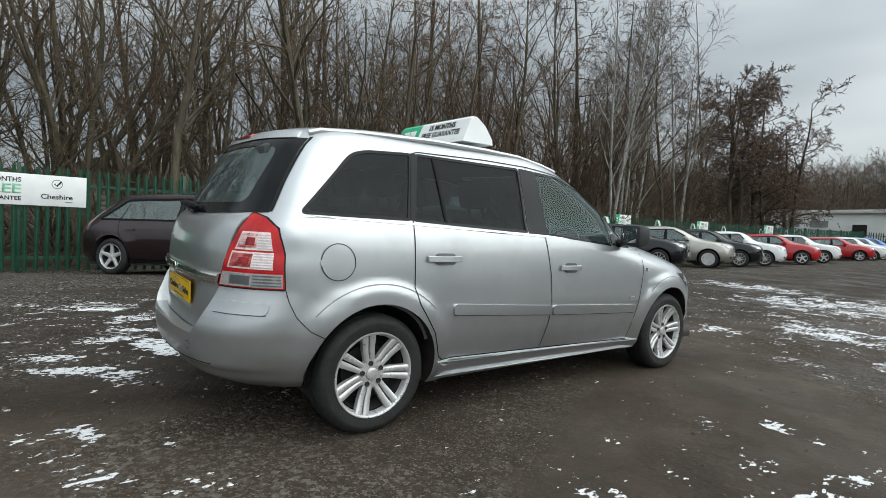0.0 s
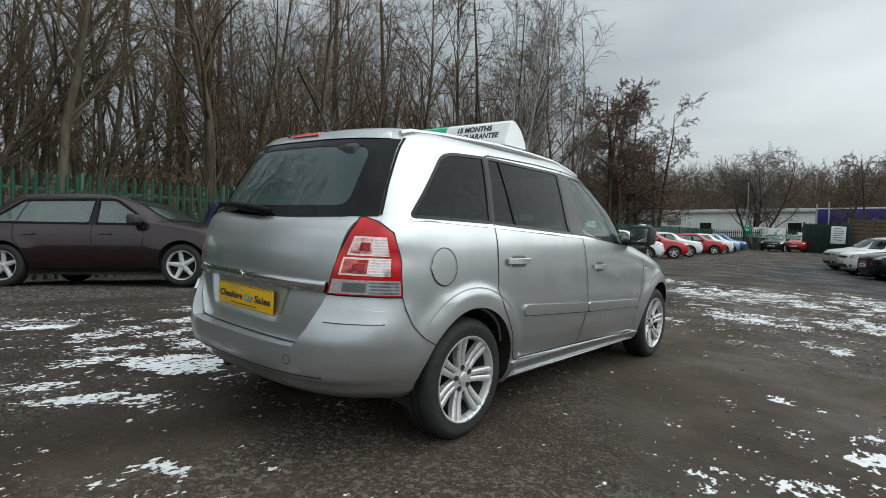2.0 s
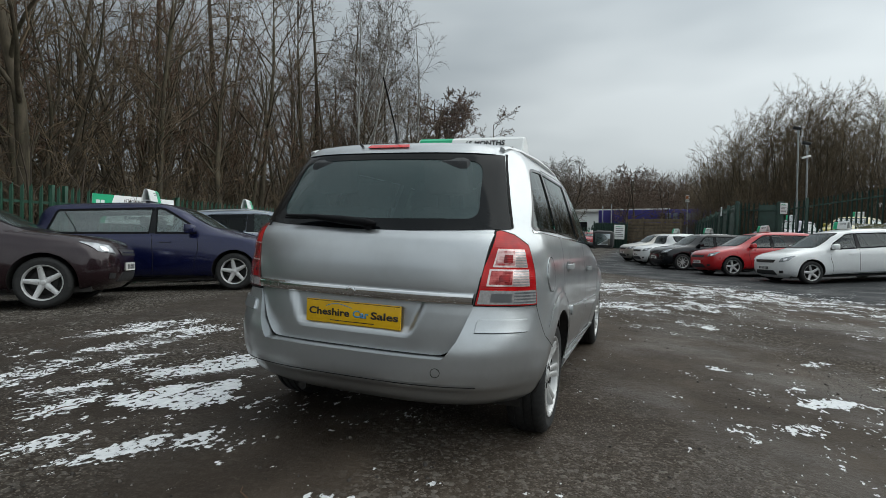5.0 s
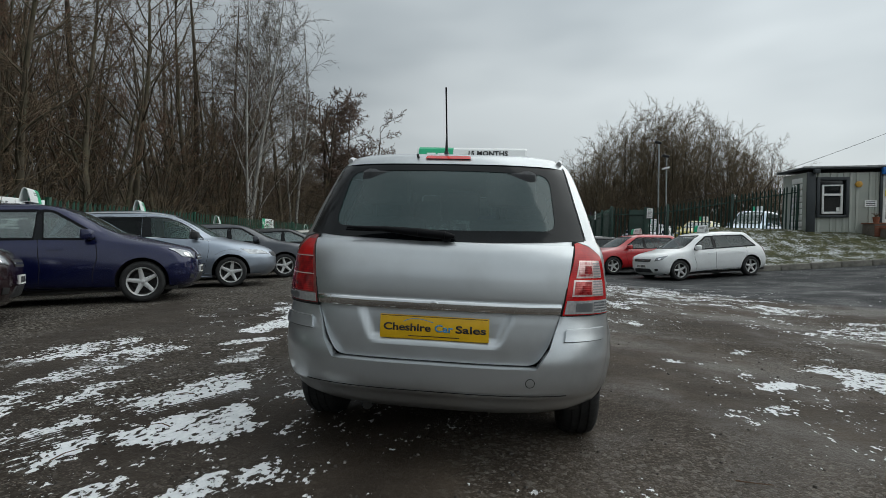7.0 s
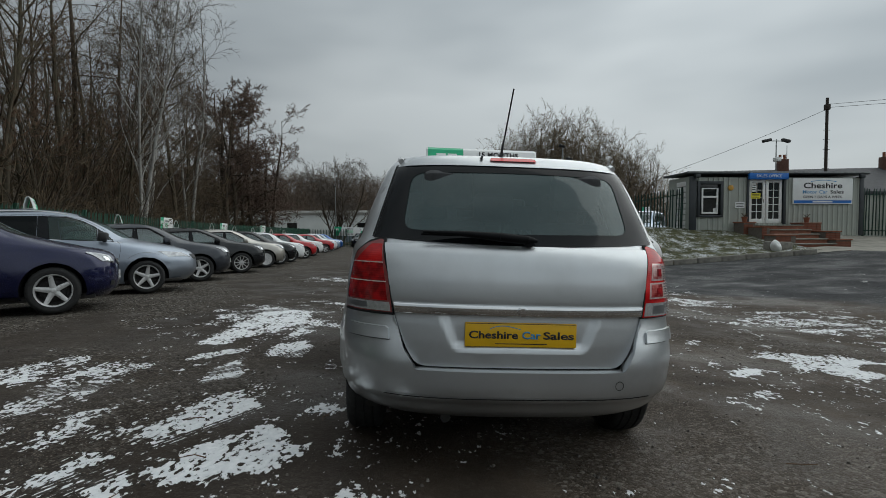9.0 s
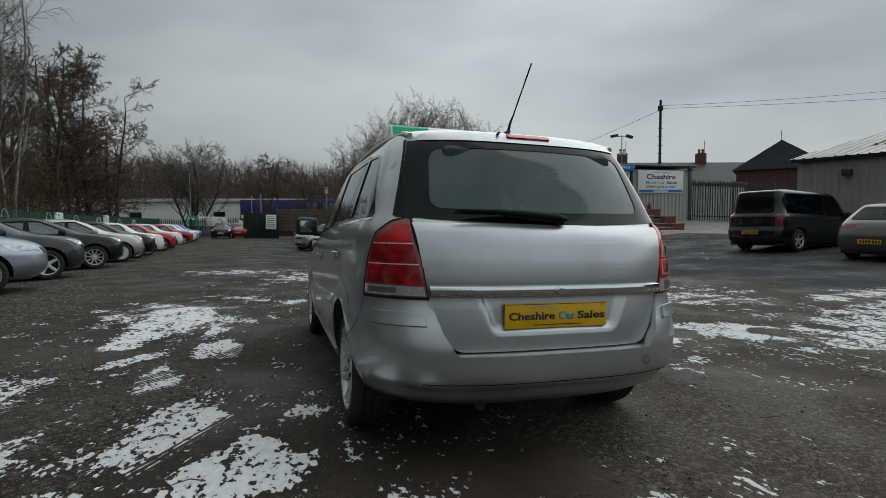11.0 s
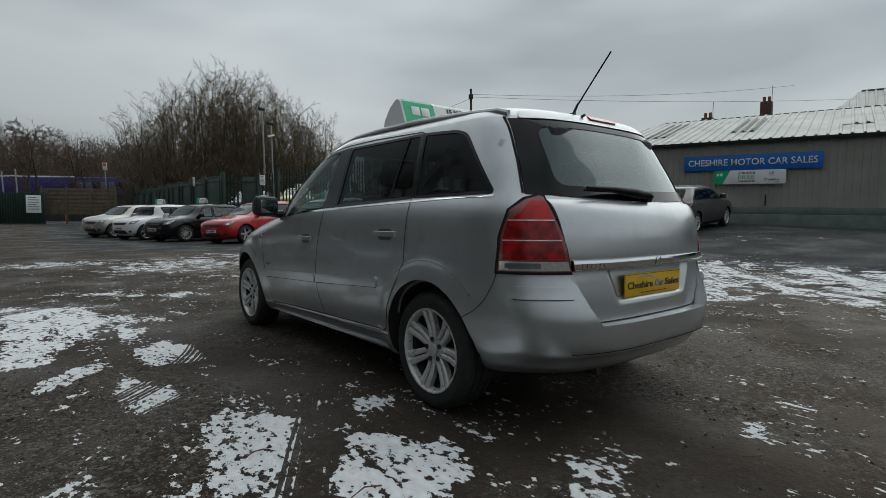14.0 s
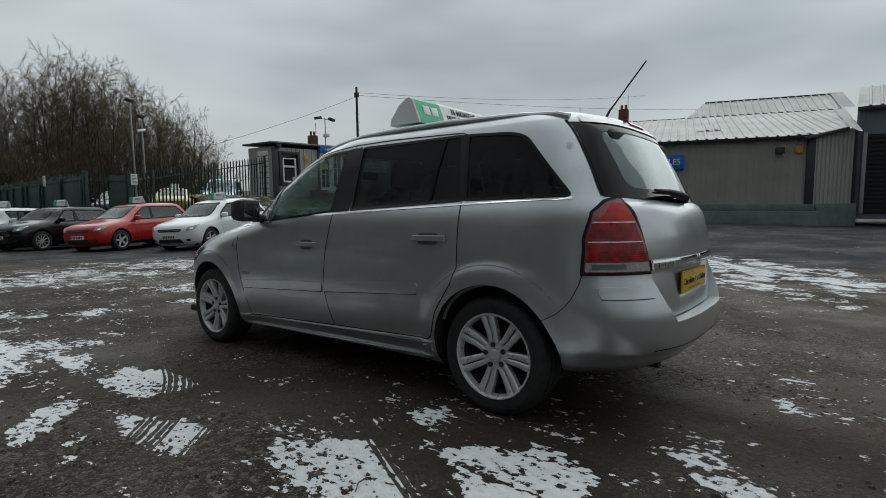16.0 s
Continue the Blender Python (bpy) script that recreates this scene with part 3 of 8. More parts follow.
def spoke_bm(bm, ang, r0, r1, w0, w1, x0, x1, thick, lean=0.0, shift=0.0):
    """One tapered wheel spoke between two radii."""
    d = Vector((0, math.cos(ang), math.sin(ang)))
    s = Vector((0, -math.sin(ang), math.cos(ang)))
    rows = []
    for t in (0.0, 0.5, 1.0):
        r, w, x = r0 + (r1 - r0) * t, w0 + (w1 - w0) * t, x0 + (x1 - x0) * t - 0.008 * math.sin(math.pi * t)
        c = d * r + s * (shift + lean * t)
        rows.append([bm.verts.new(c + s * q * w + Vector((x + e, 0, 0))) for q, e in ((-0.5, -thick), (-0.5, -0.006), (-0.28, 0), (0.28, 0), (0.5, -0.006), (0.5, -thick))])
    for a, b in zip(rows, rows[1:]):
        for k in range(6):
            bm.faces.new((a[k], a[(k + 1) % 6], b[(k + 1) % 6], b[k]))


WHEELS = {}


def wheel_mesh(style, r, rim):
    """Meshes of a wheel about its own axle, outer face towards +x: back plate, tyre, rim with spokes, centre cap, bolts."""
    key = (style, r, rim)
    if key in WHEELS:
        return WHEELS[key]
    hi = style == "twin"
    seg = 56 if hi else 28
    w = 0.105
    bm = bmesh.new()
    prof = [(-w, rim - 0.01), (-w + 0.004, rim + 0.02), (-w + 0.002, (rim + r) / 2), (-w + 0.018, r - 0.012), (-w + 0.035, r - 0.002)]
    if hi:
        for k in (-0.045, 0.0, 0.045):
            prof += [(k - 0.006, r), (k - 0.005, r - 0.007), (k + 0.005, r - 0.007), (k + 0.006, r)]
    prof += [(w - 0.035, r - 0.002), (w - 0.018, r - 0.012), (w - 0.002, (rim + r) / 2 + 0.01), (w - 0.0015, (rim + r) / 2), (w - 0.006, rim + 0.018), (w - 0.012, rim - 0.004), (w - 0.03, rim - 0.012)]
    lathe(bm, prof, seg)
    tyre = finish(bm, "tyre", M["rubber"])
    bm = bmesh.new()
    lathe(bm, [(w - 0.045, rim - 0.018), (w - 0.022, rim - 0.012), (w - 0.010, rim - 0.008), (w - 0.005, rim - 0.002), (w - 0.005, rim + 0.003), (w - 0.014, rim + 0.006)], seg)
    face = w - 0.032
    if style == "twin":
        for k in range(7):
            for sd in (-1, 1):
                a = 2 * math.pi * k / 7 + math.pi / 2
                spoke_bm(bm, a, 0.050, rim - 0.006, 0.024, 0.037, face - 0.006, w - 0.010, 0.034, lean=sd * 0.0085, shift=sd * 0.0145)
        lathe(bm, [(face - 0.03, 0.078), (face - 0.008, 0.074), (face - 0.004, 0.05), (face - 0.006, 0.034)], 28)
    elif style == "star":
        for k in range(5):
            a = 2 * math.pi * k / 5 + math.pi / 2
            spoke_bm(bm, a, 0.03, rim - 0.01, 0.075, 0.050, face, w - 0.018, 0.03)
        lathe(bm, [(face - 0.03, 0.07), (face - 0.004, 0.06), (face, 0.03)], 20)
    elif style == "cover":
        lathe(bm, [(w - 0.016, rim - 0.012), (w - 0.012, rim - 0.05), (face + 0.012, 0.09), (face + 0.006, 0.03)], seg)
        for k in range(6):
            a = 2 * math.pi * k / 6 + math.pi / 2
            spoke_bm(bm, a, 0.05, rim - 0.015, 0.085, 0.055, face + 0.016, w - 0.008, 0.02)
    else:
        for k in range(10):
            a = 2 * math.pi * k / 10 + math.pi / 2
            spoke_bm(bm, a, 0.04, rim - 0.01, 0.026, 0.024, face, w - 0.018, 0.028)
        lathe(bm, [(face - 0.03, 0.07), (face - 0.004, 0.06), (face, 0.03)], 20)
    rimm = finish(bm, "rim", M["alloy"])
    bm = bmesh.new()
    rg = lathe(bm, [(w - 0.045, rim - 0.024), (0.02, rim - 0.034), (-0.03, rim - 0.04), (-0.03, 0.14), (-0.012, 0.135), (-0.010, 0.02)], seg)
    bm.faces.new(rg[-1])
    back = finish(bm, "wheel", M["alloy_dark"] if style != "cover" else M["alloy"])
    bm = bmesh.new()
    rg = lathe(bm, [(face - 0.02, 0.034), (face + 0.001, 0.033), (face + 0.005, 0.028), (face + 0.006, 0.012)], 24)
    bm.faces.new(rg[-1])
    cap = finish(bm, "centre_cap", M["alloy"])
    bolt = None
    if hi:
        bm = bmesh.new()
        rg = lathe(bm, [(face - 0.012, 0.0150), (face + 0.001, 0.0145), (face - 0.002, 0.010)], 6)
        bm.faces.new(rg[-1])
        bolt = finish(bm, "wheel_bolt", M["alloy_dark"], smooth=False)
    WHEELS[key] = (back, tyre, rimm, cap, bolt)
    return WHEELS[key]


def add_wheel(car, style, r, rim, x, y, z, spin=0.0):
    back, tyre, rimm, cap, bolt = wheel_mesh(style, r, rim)
    wh = new("wheel", back)
    wh.parent = car
    wh.matrix_local = pose(x, y, z, 0, 0, 0 if x > 0 else 180) @ pose(0, 0, 0, spin, 0, 0)
    for nm, me in (("tyre", tyre), ("rim", rimm), ("centre_cap", cap)):
        ob = new(nm, me)
        ob.parent = wh
    if bolt:
        for k in range(5):
            ob = new("wheel_bolt", bolt)
            ob.parent = wh
            a = 2 * math.pi * k / 5 + 0.3
            ob.location = (0, 0.056 * math.cos(a), 0.056 * math.sin(a))
    return wh


def arch_liner(bm, sh, cy, sgn, tail_lift=False):
    """The dark inside of a wheel arch."""
    rows = []
    for k in range(25):
        a = math.pi * (k / 24) * 1.16 - 0.25
        y, z = cy + (sh.arch + 0.004) * math.cos(a), sh.wheel_z + (sh.arch + 0.004) * math.sin(a)
        if tail_lift and cy < 0.1 and z < 0.46:
            z += ease((-0.22 - y) / 0.10) * ((0.46 - (0.46 - z) * 0.168 / 0.26) - z) + 0.01
        rows.append((bm.verts.new((sgn * 0.48, y, z)), bm.verts.new((sgn * (sh.wide(y, max(z, sh.z0)) - 0.008), y, z))))
    for (a, b), (c, d) in zip(rows, rows[1:]):
        bm.faces.new((a, b, d, c))
    bm.faces.new([r[0] for r in rows])


def seat_bm(x, y, z, w=0.48, recline=14, rest=True):
    """A car seat: cushion, back and head rest."""
    bm = bmesh.new()
    box(bm, x - w / 2, y - 0.25, z, x + w / 2, y + 0.25, z + 0.16, 0.04)
    lean = pose(x, y - 0.22, z + 0.1, recline)
    box(bm, -w / 2, -0.07, 0.0, w / 2, 0.07, 0.60, 0.05, lean)
    if rest:
        for q in (-0.07, 0.07):
            box(bm, q - 0.008, -0.008, 0.58, q + 0.008, 0.008, 0.70, 0, lean)
        box(bm, -0.13, -0.05, 0.67, 0.13, 0.05, 0.86, 0.04, lean)
    return bm


def mirror_unit(car, sgn, x, y, z, paint):
    """A door mirror: housing on a foot, with its glass looking back."""
    bm = bmesh.new()
    box(bm, -0.085, -0.075, -0.075, 0.105, 0.075, 0.085, 0.035)
    for v in bm.verts:
        v.co.x *= 1 - 0.25 * ease((v.co.y + 0.02) / 0.1)
        v.co.z *= 1 - 0.2 * ease((v.co.y + 0.02) / 0.1)
    at = pose(x + sgn * 0.12, y, z, 0, 0, -8 * sgn) @ Matrix.Diagonal((sgn, 1, 1, 1))
    bmesh.ops.transform(bm, matrix=at, verts=bm.verts[:])
    hs = part("door_mirror", bm, paint, car)
    bm = one_box(-0.058, -0.079, -0.046, 0.076, -0.074, 0.056, 0.002)
    bmesh.ops.transform(bm, matrix=at, verts=bm.verts[:])
    part("mirror_glass", bm, M["mirror_glass"], hs)
    part("mirror_foot", one_tube([(x - sgn * 0.03, y + 0.02, z - 0.05), (x + sgn * 0.06, y, z - 0.055)], 0.028), M["black_plastic"], hs)
    return hs


def pull_handle(sh, car, sgn, y0, y1, z, paint):
    """A bar handle standing off the door over a flat patch of painted shade."""
    place = sh.side(sgn)
    dish = rounded([(y0 + 0.05, z - 0.035), (y1 - 0.03, z - 0.035), (y1 - 0.03, z + 0.03), (y0 + 0.05, z + 0.03)], 0.03)
    bm = bmesh.new()
    n = 10
    rows = []
    for i in range(n + 1):
        t = i / n
        y = y0 + (y1 - y0) * t
        o = 0.008 + 0.028 * math.sin(math.pi * min(max(t, 0.04), 0.96)) ** 0.5
        hh = 0.016
        rows.append([bm.verts.new(place(y, z + a * hh, b + o)) for a, b in ((-1, -0.010), (-0.8, 0.003), (0.8, 0.003), (1, -0.010))])
    for a, b in zip(rows, rows[1:]):
        for k in range(4):
            bm.faces.new((a[k], a[(k + 1) % 4], b[(k + 1) % 4], b[k]))
    bm.faces.new(rows[0])
    bm.faces.new(rows[-1])
    hd = part("door_handle", bm, paint, car)
    part("handle_dish_shade", grid_patch(dish, place, 0.02, 6, 0.0035, 0.002), M["shade_lens_grey"], hd)
    return hd


M["rail"] = plain("satin_roof_rail", (0.60, 0.61, 0.62), 0.35, 0.6, 0.08, 6)
# grey for painted shade on the skin, and for the dark tail lamp lens
M["shade_lens_grey"] = plain("shade_and_lens_grey", (0.17, 0.175, 0.18), 0.4, 0.7, 0.1)


def band(y0, y1, za, zb):
    """Outline of a level strip in side view; za, zb: (rear height, front height) of its lower and upper edge."""
    return [(y0, za[0]), (y1, za[1]), (y1, zb[1]), (y0, zb[0])]


def people_carrier(m, paint, label, group="", near=True, wheel="twin", spin=0.0):
    """A seven-seat people carrier; near: with all its trim and its seats."""
    car = thing("people_carrier", m, label, "car", group)
    sh = Shell(
        half=[(0.20, 0.76), (0.26, 0.800), (0.34, 0.824), (0.48, 0.850), (0.62, 0.862), (0.76, 0.857), (0.90, 0.846), (1.0, 0.832), (1.06, 0.815), (1.10, 0.795), (1.25, 0.745), (1.40, 0.692), (1.48, 0.658), (1.53, 0.622), (1.565, 0.57), (1.592, 0.49), (1.612, 0.38), (1.626, 0.22), (1.632, 0.03)],
        tail=[(0.20, -0.70), (0.25, -0.762), (0.325, -0.800), (0.352, -0.828), (0.45, -0.838), (0.53, -0.838), (0.60, -0.822), (0.68, -0.792), (0.757, -0.772), (0.85, -0.768), (0.95, -0.748), (1.02, -0.722), (1.08, -0.682), (1.30, -0.568), (1.48, -0.462), (1.53, -0.41), (1.555, -0.33), (1.585, -0.10), (1.608, 0.15), (1.624, 0.42), (1.632, 0.70)],
        nose=[(0.20, 3.42), (0.30, 3.55), (0.45, 3.61), (0.60, 3.60), (0.70, 3.55), (0.80, 3.42), (0.88, 3.18), (0.95, 2.88), (1.0, 2.66), (1.06, 2.50), (1.25, 2.20), (1.40, 1.94), (1.48, 1.76), (1.53, 1.60), (1.565, 1.44), (1.592, 1.25), (1.612, 1.08), (1.626, 0.92), (1.632, 0.76)],
        rear_len=[(0.2, 0.62), (0.9, 0.60), (1.1, 0.46), (1.5, 0.42), (1.632, 0.3)],
        front_len=[(0.2, 1.05), (0.7, 1.15), (1.0, 1.10), (1.1, 0.80), (1.5, 0.55), (1.632, 0.3)],
        base=2.703, rn=3.0, wheel_z=0.303, flare=0.02, arch=0.372)
    quarter = rounded([(-0.395, 1.112), (0.190, 1.104), (0.252, 1.462), (-0.02, 1.446), (-0.115, 1.420)], [0.02, 0.01, 0.015, 0.05, 0.05])
    rear_w = rounded([(0.222, 1.102), (1.062, 1.066), (1.082, 1.462), (0.292, 1.464)], [0.012, 0.012, 0.02, 0.02])
    front_w = rounded([(1.252, 1.056), (1.935, 0.998), (1.950, 1.235), (1.735, 1.368), (1.50, 1.440), (1.224, 1.455)], [0.012, 0.012, 0.03, 0.05, 0.05, 0.02])
    tri_w = rounded([(1.99, 0.995), (2.21, 0.982), (2.02, 1.185)], [0.02, 0.02, 0.02])
    screen_hole = [(-0.565, 1.130), (0.565, 1.130), (0.535, 1.448), (-0.535, 1.448)]
    gate_hole = [(-0.48, 0.515), (0.48, 0.515), (0.535, 0.60), (0.585, 0.757), (0.632, 1.075), (-0.632, 1.075), (-0.585, 0.757), (-0.535, 0.60)]
    wind = rounded([(-0.60, 1.04), (0.60, 1.04), (0.50, 1.49), (-0.50, 1.49)], 0.05)
    fine = near
    bm = sh.body(0.022 if fine else 0.045, 22 if fine else 12, 66 if fine else 30, [quarter, rear_w, front_w, tri_w], gate_hole, wind)
    sh.cut(bm, screen_hole, lambda c: (c.x, c.z) if c.y < -0.1 else None, lambda v, u, w: (u, sh.back(u, w), w))
    for v in bm.verts:
        if v.co.z < 0.46:
            k = ease((-0.22 - v.co.y) / 0.10)
            v.co.z += k * ((0.46 - (0.46 - v.co.z) * 0.186 / 0.26) - v.co.z)
    body = part("body", bm, paint, car, angle=50)
    # floor pan and arches
    bm = one_box(-0.74, -0.30, 0.19, 0.74, 3.30, 0.25, 0.02)
    box(bm, -0.60, -0.62, 0.335, 0.60, -0.28, 0.38, 0.02)
    part("underbody", bm, M["dark_under"], car)
    for cy in (0.0, sh.base):
        for sgn in (-1, 1):
            bm = bmesh.new()
            arch_liner(bm, sh, cy, sgn, True)
            part("wheel_arch_liner", bm, M["dark_under"], car)
            add_wheel(car, wheel, 0.309, 0.217, sgn * 0.742, cy, 0.303, spin + 23 * cy)
    # windows, each with its black seal
    for sgn in (-1, 1):
        place = sh.side(sgn)
        for nm, poly, mt in (("quarter_window", quarter, M["glass"]), ("rear_door_window", rear_w, M["glass"]), ("front_door_window", front_w, M["glass_front"]), ("quarter_light", tri_w, M["glass_front"])):
            pane = part(nm, grid_patch(poly, place, 0.05, 10, -0.004, 0), mt, car)
            pane.visible_shadow = False
            part("window_seal", ribbon(poly, place, 0.016, 0.0012, True), M["gloss_black"], pane)
        # black pillars between the panes
        for nm, poly in (("pillar_cover", [(1.075, 1.058), (1.248, 1.050), (1.222, 1.463), (1.092, 1.470)]), ("pillar_cover", [(0.196, 1.100), (0.224, 1.100), (0.290, 1.470), (0.254, 1.468)]),
                         ("pillar_cover", [(1.945, 0.998), (1.995, 0.995), (2.02, 1.175), (1.962, 1.235)])):
            part(nm, grid_patch(poly, place, 0.05, 4, 0.003, 0.006), M["gloss_black"], car)
        part("window_divider", ribbon([(0.436, 1.098), (0.405, 1.462)], place, 0.016, 0.002), M["black_trim"], car)
        # bright waist strip
        part("waist_strip", grid_patch([(-0.405, 1.092), (1.24, 1.037), (2.33, 0.958), (2.33, 0.968), (1.24, 1.050), (-0.405, 1.106)], place, 0.1, 40, 0.004, 0.004), M["chrome"], car)
        # shut lines
        for line in ([(0.300, 1.478), (0.268, 1.470), (0.236, 1.30), (0.208, 1.05), (0.206, 0.75), (0.235, 0.66), (0.345, 0.50), (0.392, 0.36), (0.42, 0.338), (1.225, 0.318), (2.19, 0.288), (2.215, 0.40), (2.262, 0.60), (2.300, 0.80), (2.30, 0.93), (2.24, 1.0)],
                     [(1.155, 1.485), (1.215, 1.05), (1.262, 0.80), (1.282, 0.58), (1.268, 0.48), (1.228, 0.325)],
                     [(0.300, 1.480), (0.8, 1.492), (1.155, 1.486), (1.5, 1.455), (1.76, 1.388), (1.98, 1.262), (2.08, 1.18)]):
            part("shut_or_shade_line", ribbon(line, place, 0.0065, 0.0018), M["gap"], car)
        if near:
            part("shut_or_shade_line", ribbon([(-0.475, 0.752), (-0.462, 0.70), (-0.43, 0.63), (-0.37, 0.565), (-0.30, 0.528)], place, 0.004, 0.005), M["gap"], car)
            for y0, y1, z in ((0.283, 0.510, 0.900), (1.343, 1.550, 0.842)):
                pull_handle(sh, car, sgn, y0, y1, z, paint)
            part("repeater_badge", grid_patch(rounded([(2.335, 0.805), (2.365, 0.805), (2.365, 0.835), (2.335, 0.835)], 0.008), place, 0.02, 3, 0.004, 0.004), M["chrome"], car)
            part("door_badge", grid_patch([(2.13, 0.60), (2.22, 0.597), (2.22, 0.617), (2.13, 0.62)], place, 0.02, 3, 0.002, 0.002), M["ink_grey"], car)
        for y0, y1, a, b in ((0.470, 1.272, 0.588, 0.540), (1.292, 2.215, 0.538, 0.497)):
            part("side_moulding", grid_patch(rounded(band(y0, y1, (a, b), (a + 0.062, b + 0.060)), [0.022, 0.012, 0.012, 0.026]), place, 0.012, 20, 0.012, 0.014), paint, car)
            part("shut_or_shade_line", ribbon([(y0 + 0.01, a - 0.003), (y1, b - 0.003)], place, 0.005, 0.002), M["gap"], car)
        # grey ribbon painting the shade of the pressed edge over each wheel arch
        for cy, a0, a1, rr in ((0.0, 44, 136, 0.478), (sh.base, 60, 130, 0.462)):
            line = [(cy + rr * math.cos(radians(a)), sh.wheel_z + rr * math.sin(radians(a)) * 0.985) for a in np.linspace(a0, a1, 22)]
            part("arch_crease_shade", ribbon(line, place, 0.0055, 0.0022), M["shade_lens_grey"], car)
        # sill
        part("sill", grid_patch(band(0.40, 2.32, (0.235, 0.215), (0.322, 0.275)), place, 0.02, 24, 0.010, 0.02), paint, car)
        mirror_unit(car, sgn, sgn * 0.800, 2.06, 1.070, M["black_plastic"])
        # roof rail
        pts = [(sgn * x, y, z) for x, y, z in ((0.578, -0.30, 1.512), (0.585, -0.24, 1.530), (0.60, 0.0, 1.546), (0.60, 0.45, 1.563), (0.60, 0.85, 1.560), (0.595, 1.15, 1.550), (0.59, 1.38, 1.518), (0.585, 1.52, 1.488))]
        part("roof_rail", one_tube(pts, 0.015, 8), M["rail"], car)
    # fuel flap on the kerb side
    place = sh.side(1)
    ring = [(-0.232 + 0.088 * math.cos(k * math.pi / 20), 0.884 + 0.088 * math.sin(k * math.pi / 20)) for k in range(40)]
    flap = part("fuel_flap", grid_patch(ring, place, 0.02, 10, 0.0025, 0.003), paint, car)
    part("shut_or_shade_line", ribbon(ring, place, 0.0042, 0.0045, True, 0.02), M["gap"], flap)
    part("flap_catch", grid_patch(rounded([(-0.325, 0.868), (-0.285, 0.872), (-0.285, 0.892), (-0.325, 0.896)], 0.01), place, 0.01, 4, 0.006, 0.006), paint, flap)
    # tailgate
    gate = Curve([(0.5, -0.772), (0.62, -0.770), (0.70, -0.765), (0.76, -0.760), (0.82, -0.768), (0.90, -0.764), (0.97, -0.750), (1.03, -0.728), (1.06, -0.708), (1.085, -0.682)])

    def gate_place(x, z, off):
        dip = ease((0.372 - 0.42 * max(0.0, 0.745 - z) - abs(x)) / 0.034) * ease((z - 0.590) / 0.045) * ease((0.80 - z) / 0.02)
        return Vector((x, gate(z) + (sh.back(x, z) - sh.tail(z)) * 0.9 + 0.021 * dip - off, z))

    low = rounded([(-0.475, 0.521), (0.475, 0.521), (0.530, 0.602), (0.584, 0.757), (0.597, 0.80), (-0.597, 0.80), (-0.584, 0.757), (-0.528, 0.602)], [0.05, 0.05, 0.04, 0, 0, 0, 0, 0.04])
    tg = part("tailgate", grid_patch(low, gate_place, 0.009, 72, 0.0, 0.04), paint, car)
    part("tailgate_panel", grid_patch([(-0.597, 0.80), (0.597, 0.80), (0.641, 1.078), (-0.641, 1.078)], gate_place, 0.012, 40, 0.0, 0.04), paint, tg)
    # the ledge where the bumper turns in under the tailgate
    rim = [(-0.586, 0.757), (-0.562, 0.69), (-0.536, 0.60), (-0.512, 0.565), (-0.481, 0.514)] + [(0.481 * k / 8, 0.514) for k in range(-7, 8)] + [(0.481, 0.514), (0.512, 0.565), (0.536, 0.60), (0.562, 0.69), (0.586, 0.757)]
    bm = bmesh.new()
    rows = []
    for x, z in rim:
        inner = gate_place(x, z, 0) + Vector((-0.003 * x, 0.012, 0.002 if z < 0.56 else 0))
        edge = Vector((x * 1.004, min(sh.back(x, z), inner.y - 0.004), z - 0.002))
        rows.append([bm.verts.new(edge + Vector((x * 0.02, 0.006, -0.004))), bm.verts.new(edge), bm.verts.new(edge.lerp(inner, 0.25) + Vector((0, 0, 0.002))), bm.verts.new(inner)])
    for a, b in zip(rows, rows[1:]):
        for k in range(3):
            bm.faces.new((a[k], b[k], b[k + 1], a[k + 1]))
    part("bumper_ledge", bm, paint, car)
    # black sheet added behind the tailgate to give its gaps their shade
    seal = [(-0.50, 0.485), (0.50, 0.485), (0.60, 0.62), (0.66, 1.10), (-0.66, 1.10), (-0.60, 0.62)]
    part("tailgate_gap_shade", grid_patch(seal, lambda x, z, off: Vector((x, max(gate(z) + (sh.back(x, z) - sh.tail(z)) * 0.9, sh.back(x, z)) + 0.05, z)), 0.03, 12, 0, 0), M["gap"], tg)
    bar = [(-0.580, 0.757), (0.580, 0.757), (0.588, 0.808), (-0.588, 0.808)]
    part("chrome_strip", grid_patch(bar, lambda x, z, off: gate_place(x, 0.81, off + 0.006 + 0.012 * math.sin(math.pi * min(max((z - 0.757) / 0.051, 0), 1)) ** 0.22) + Vector((0, 0, z - 0.81)), 0.0035, 40, 0.0, 0.03), M["chrome"], tg)
    for k in range(6):
        part("badge_letter", grid_patch([(-0.548 + 0.024 * k, 0.772), (-0.533 + 0.024 * k, 0.772), (-0.533 + 0.024 * k, 0.792), (-0.548 + 0.024 * k, 0.792)], lambda x, z, off: gate_place(x, 0.81, off + 0.019) + Vector((0, 0, z - 0.81)), 0.02, 2, 0.002, 0.006), M["chrome"], tg)
    bm = bmesh.new()
    rg = lathe(bm, [(0.0, 0.024), (0.003, 0.024), (0.005, 0.019), (0.005, 0.008)], 28)
    bm.faces.new(rg[-1])
    bmesh.ops.transform(bm, matrix=Matrix.Translation((0, -0.787, 0.783)) @ pose(0, 0, 0, 0, 0, -90) @ pose(0, 0, 0, 0, 0, 0), verts=bm.verts[:])
    part("round_badge", bm, M["chrome"], tg)
    # rear screen: black border strips round a clear pane
    rp = sh.rear()
